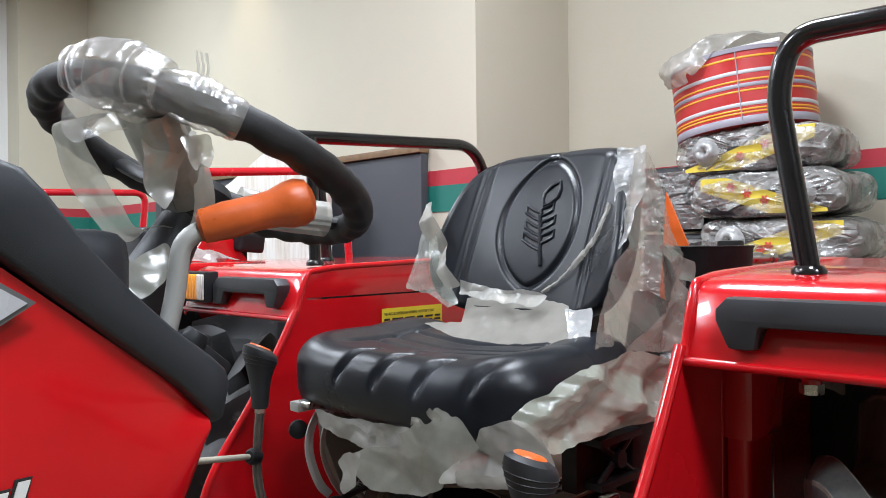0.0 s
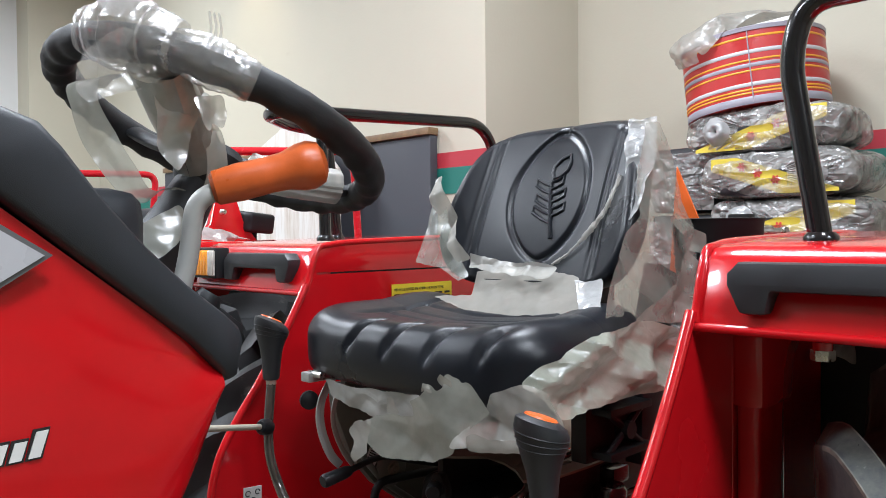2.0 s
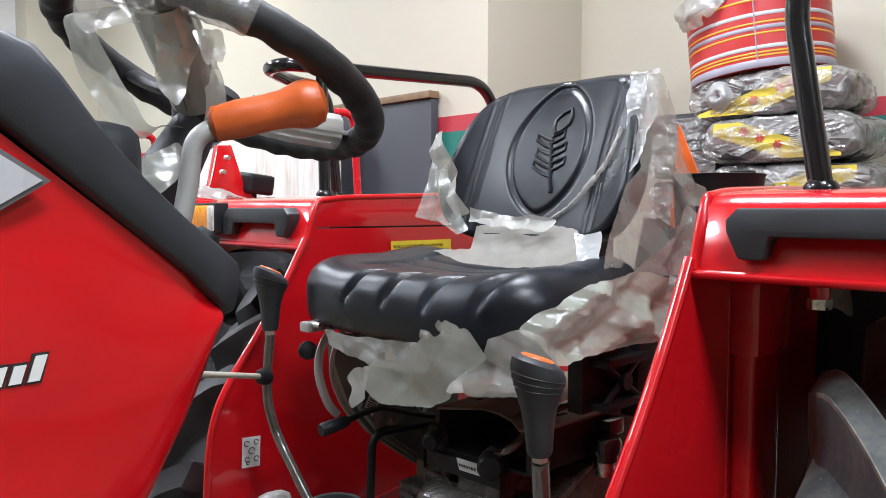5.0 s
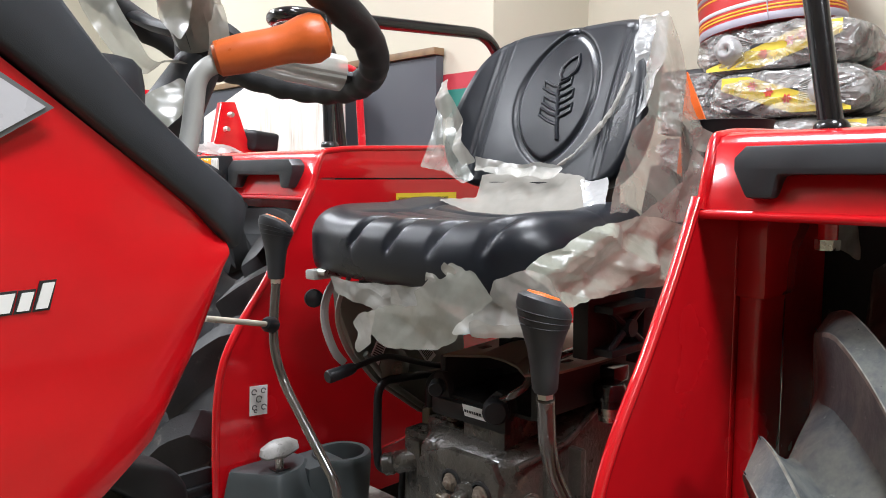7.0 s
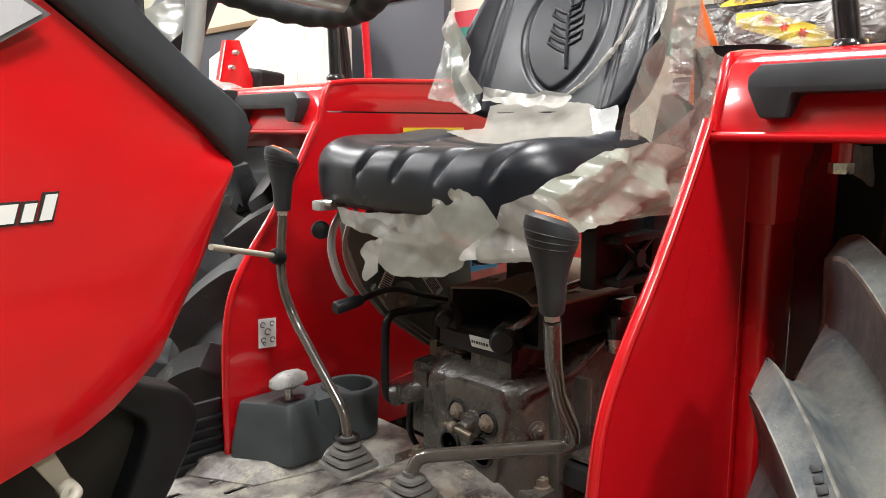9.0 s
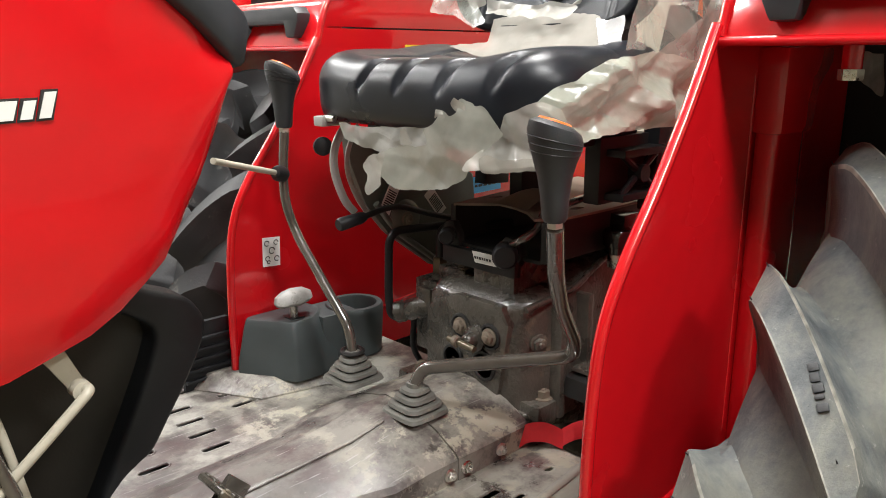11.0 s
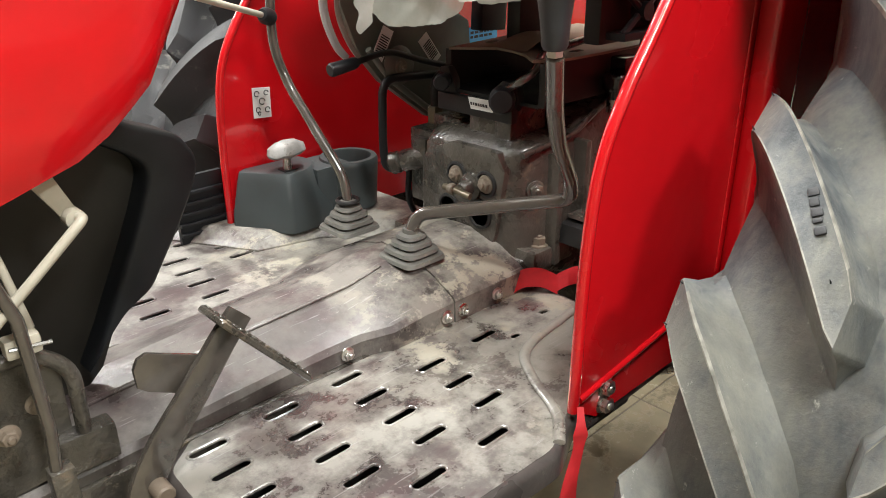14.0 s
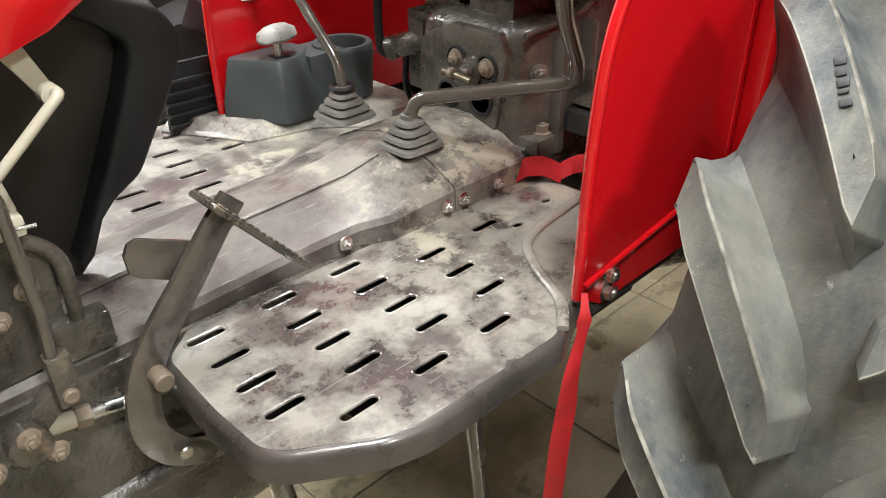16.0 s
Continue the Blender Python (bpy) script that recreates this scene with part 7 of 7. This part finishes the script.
# ---- packed goods by the wall ----
def bag(at, lx, ly, h, seed, turn=0.0):
    """A foam part and a yellow printed wrapper in a knotted clear bag."""
    rnd = random.Random(seed)
    t = thing("packed_bundle", at, "black foam part in a yellow printed wrapper and knotted clear bag", "package", "packed goods by the wall")
    x, y, z = at
    core = loft([squircle(x + lx * u, y - ly * w, y + ly * w, z + 0.006, z + h * v, 0.45, 28) for u, w, v in ((-1, 0.7, 0.82), (-0.93, 0.9, 0.96), (-0.4, 1, 1), (0.4, 1, 1), (0.93, 0.9, 0.95), (1, 0.7, 0.8))])
    part("core", core, PACK_BLACK, t, angle=60)
    k = rnd.choice((-1, 1))
    wr = []
    for i in range(13):
        u = -1.0 + 2.0 * i / 12
        row = []
        for j in range(5):
            yy = y + k * ly * (0.75 * u - 0.25 + 0.22 * j)
            yy = min(max(yy, y - ly * 0.88), y + ly * 0.88)
            row.append(V(x - lx * 1.012 - 0.002, yy, z + h * (0.5 + 0.5 * u * 0.84)))
        wr.append(row)
    part("wrapper", crumpled(wr, seed, 0.002), PACK_YELLOW, t, "yellow paper with red flower print")
    for _ in range(3):
        fl = bmesh.new()
        u = rnd.uniform(-0.6, 0.6)
        c = V(x - lx * 1.012 - 0.0055, y + k * ly * (0.75 * u + 0.12), z + h * (0.5 + 0.5 * u))
        hub = fl.verts.new(c)
        for m in range(6):
            a = math.pi * m / 3
            tip = c + V(0, math.cos(a), math.sin(a)) * 0.016
            sd = V(0, -math.sin(a), math.cos(a)) * 0.0045
            fl.faces.new([hub] + [fl.verts.new(p) for p in (c + (tip - c) * 0.6 + sd, tip, c + (tip - c) * 0.6 - sd)])
        part("flower_print", fl, PACK_RED, t, smooth=False)
    g = []
    for i in range(57):
        u = i / 56 * 2 - 1
        g.append([V(0, 0, 0)] * 0 or squircle(x, y - ly * 1.09, y + ly * 1.09, z, z + h * 1.05, 0.55, 90))
        sc = max(0.05, 1 - abs(u) ** 14)
        cyy, czz = y, z + h * 0.5
        g[-1] = [V(x + u * lx * 1.12, cyy + (p.y - cyy) * sc ** 0.5, czz + (p.z - czz) * sc ** 0.6) for p in g[-1]]
        g[-1].append(g[-1][0].copy())
    kx, ky, kz = x - lx * 1.10, y - k * ly * 0.55, z + h * 0.52
    bm = crumpled(g, seed + 40, 0.007, 0.0, 0.012, 18)
    for v in bm.verts:
        d = v.co - V(kx, ky, kz)
        r_ = math.hypot(d.y, d.z)
        v.co.x += 0.007 * math.sin(math.atan2(d.z, d.y) * 13 + seed) * math.exp(-r_ / 0.07) * min(1, r_ / 0.01)
    for v in bm.verts:
        v.co.z = max(v.co.z, z + 0.001)
    part("bag", bm, FILM_BAG, t, "knotted clear plastic bag", angle=24)
    knot = crumpled([[V(kx - 0.022 * math.sin(math.pi * i / 8), ky + (0.006 + 0.04 * (i / 8) ** 1.5) * math.cos(a), kz + (0.006 + 0.04 * (i / 8) ** 1.5) * math.sin(a)) for a in [2 * math.pi * m / 16 for m in range(17)]] for i in range(9)], seed + 70, 0.005)
    part("knot", knot, FILM_SHINY, t)
    return t


zs = [FLOOR + 0.002 + 0.1387 * k for k in range(14)]
for k, z in enumerate(zs):
    bag((2.44 + 0.012 * (k % 3 - 1), 0.912 + (0.018, -0.02, 0.03, -0.005)[k % 4] + (0.085 if k == 13 else 0), z), 0.15, 0.212 + 0.012 * (k % 2), 0.135, 100 + k)
TOPZ = zs[-1] + 0.1397

# striped round tin on top
dr = thing("striped_drum", (2.45, 1.02, TOPZ), "red round drum with grey and gold stripes, film on its lid", "drum")
DC, DR, DH = V(2.48, 1.055, TOPZ), 0.217, 0.225
body = spun([(DR, 0), (DR, DH), (DR - 0.004, DH)], DC, (0.0, 0.0, 1), 72)
part("wall", body, CAP_RED, dr)
for h, w, mt in ((0.0, 0.024, CAP_GREY), (0.031, 0.006, CAP_GOLD), (0.041, 0.006, CAP_GOLD), (0.054, 0.012, CAP_WHITE), (0.098, 0.006, CAP_GOLD), (0.112, 0.012, CAP_GREY), (0.130, 0.006, CAP_GOLD), (0.153, 0.012, CAP_WHITE), (0.200, 0.007, CAP_GOLD)):
    part("stripe", spun([(DR + 0.0004, h), (DR + 0.0012, h + 0.001), (DR + 0.0012, h + w - 0.001), (DR + 0.0004, h + w)], DC, (0, 0, 1), 72, None, False), mt, dr)
part("lid", spun([(DR + 0.003, DH - 0.002), (DR + 0.004, DH + 0.01), (DR - 0.01, DH + 0.016), (0.01, DH + 0.018)], DC, (0, 0, 1), 72), CAP_GREY, dr, "grey purple lid with a pale rim")
part("wall_seam", tube([DC + V(-DR * 0.94 - 0.001, -DR * 0.34, 0.004), DC + V(-DR * 0.94 - 0.001, -DR * 0.34, DH)], 0.002, 6), CAP_GREY, dr)
part("lid_strap", turned(box(-0.004, 0.004, -0.125, 0.125, 0.0, 0.012, 0.001, 1), pose(DC.x - DR * 0.72, DC.y - 0.06, DC.z + DH + 0.014, 0, 0, 12)), WHITE, dr, "white plastic strap across the lid")
film_sheet("drum_film", [[(2.285, 1.239, TOPZ + 0.147), (2.252, 1.175, TOPZ + 0.142), (2.245, 1.116, TOPZ + 0.162), (2.262, 1.074, TOPZ + 0.237)], [(2.29, 1.252, TOPZ + 0.212), (2.25, 1.192, TOPZ + 0.232), (2.26, 1.116, TOPZ + 0.272), (2.3, 1.031, TOPZ + 0.267)], [(2.36, 1.244, TOPZ + 0.232), (2.34, 1.175, TOPZ + 0.297), (2.33, 1.082, TOPZ + 0.312), (2.36, 0.971, TOPZ + 0.297)], [(2.46, 1.226, TOPZ + 0.237), (2.44, 1.141, TOPZ + 0.302), (2.44, 1.04, TOPZ + 0.327), (2.46, 0.92, TOPZ + 0.307)], [(2.58, 1.175, TOPZ + 0.252), (2.56, 1.091, TOPZ + 0.292), (2.55, 1.006, TOPZ + 0.312), (2.56, 0.903, TOPZ + 0.292)]], 41, FILM_CREAM, "torn milky film bunched on the drum lid", ragged=0.2, depth=0.008, fold=0.03, scale=16)
dr.rotation_euler = (radians(-6), 0, 0)
# black packed blocks beside the stack
for k in range(8):
    z0 = FLOOR + 0.001 + k * 0.2335
    t = thing("packed_block", (2.56, 1.31, z0), "black block wrapped in clear film", "package", "packed goods by the wall")
    part("core", box(2.44, 2.70, 1.19, 1.42, z0, z0 + 0.222, 0.018, 3), PACK_BLACK, t)
    g = [[V(2.433, 1.185 + 0.24 * j / 12, z0 + 0.005 + 0.22 * i / 10) for j in range(0, 13, 2)] for i in range(10)]
    part("wrap", crumpled(patch(g[::3], 4, 4), 60 + k, 0.006), FILM_BAG, t, "clear film", angle=24)

# ---- the second tractor beyond ----
tr2 = thing("tractor", (1.2, 2.75, FLOOR), "second red tractor parked beside, partly hidden", "tractor")
f2 = part("fender", box(0.98, 1.9, 2.02, 2.50, 1.262, 1.30, 0.016, 3), RED, tr2, "red mudguard with a red rail")
part("inner_panel", box(0.98, 1.9, 2.485, 2.50, 0.45, 1.262, 0.004), RED, f2)
part("front_face", box(0.975, 1.0, 2.03, 2.40, 1.17, 1.275, 0.008), RED, f2)
part("hand_rail", tube(rounded([(1.0, 2.06, 1.29), (0.98, 2.06, 1.555), (1.60, 2.06, 1.60), (1.62, 2.06, 1.29)], 0.05), 0.013, 14), RAIL_RED, f2, "bright red tube rail")
part("front_rail", tube(rounded([(0.62, 2.98, 1.20), (0.62, 2.98, 1.54), (1.325, 2.98, 1.566), (1.29, 2.98, 1.20)], 0.05), 0.013, 14), RAIL_RED, f2, "bright red tube rail")
br = sheet([V(x, 2.40, z) for x, z in ((1.20, 1.29), (1.255, 1.36), (1.283, 1.491), (1.335, 1.494), (1.378, 1.37), (1.44, 1.29))], 0.03, (0, -1, 0), bevel=0.003)
b2 = part("mast_bracket", br, RED, f2, "red upright bracket with slots")
for x, z in ((1.298, 1.447), (1.281, 1.398)):
    part("bracket_pin", spun([(0.010, 0), (0.010, 0.012), (0.007, 0.02)], (x, 2.371, z), (0, -1, 0), 12), ZINC, b2)
wl2 = part("work_lamp", turned(box(-0.062, 0.062, -0.05, 0.05, -0.036, 0.036, 0.016, 3), pose(1.435, 2.43, 1.365, 6, 4, 14)), BLACK, tr2, "black work lamp")
part("lamp_stand", tube([(1.435, 2.43, 1.290), (1.435, 2.43, 1.34)], 0.012, 10), BLACK, wl2)
rear_wheel(2.21, 1, DARK_RUBBER, tr2)
part("axle", spun([(0.1, 0), (0.1, 0.8)], (AX, 2.21, AZ), (0, 1, 0), 24), CAST, tr2)
part("body", box(0.2, 1.75, 2.75, 3.05, 0.3, 0.95, 0.05, 3), CAST, tr2)
part("seat_back", box(1.15, 1.22, 2.62, 3.02, 1.1, 1.42, 0.03, 3), VINYL, tr2)
part("seat_cushion", box(0.8, 1.18, 2.62, 3.02, 0.95, 1.1, 0.03, 3), VINYL, tr2)
film_sheet("fender_film", [[(1.00, 2.08, 1.302), (1.12, 2.07, 1.308), (1.22, 2.08, 1.302)], [(1.00, 2.16, 1.315), (1.12, 2.15, 1.34), (1.22, 2.16, 1.305)], [(1.0, 2.26, 1.302), (1.12, 2.25, 1.31), (1.22, 2.26, 1.302)]], 51, FILM, "clear film lying on the red mudguard", ragged=0.2, depth=0.01)

# ---- floor tiles ----
tm = bmesh.new()
box(-0.298, 0.298, -0.298, 0.298, -0.006, 0.0, 0.0015, 1, tm)
tile_me = bpy.data.meshes.new("tile")
tm.to_mesh(tile_me)
tm.free()
tile_me.materials.append(TILE)
fo = ORIGIN[floor.name]
for i in range(15):
    for j in range(19):
        x, y = -6.0 + 0.32 + 0.6 * i, -5.0 + 0.32 + 0.6 * j
        if x > 2.75 or (x > 1.95 and y > 1.75 + 0.3):
            continue
        t = new("tile", tile_me)
        t.location = V(x, y, FLOOR) - fo
        t.parent = floor
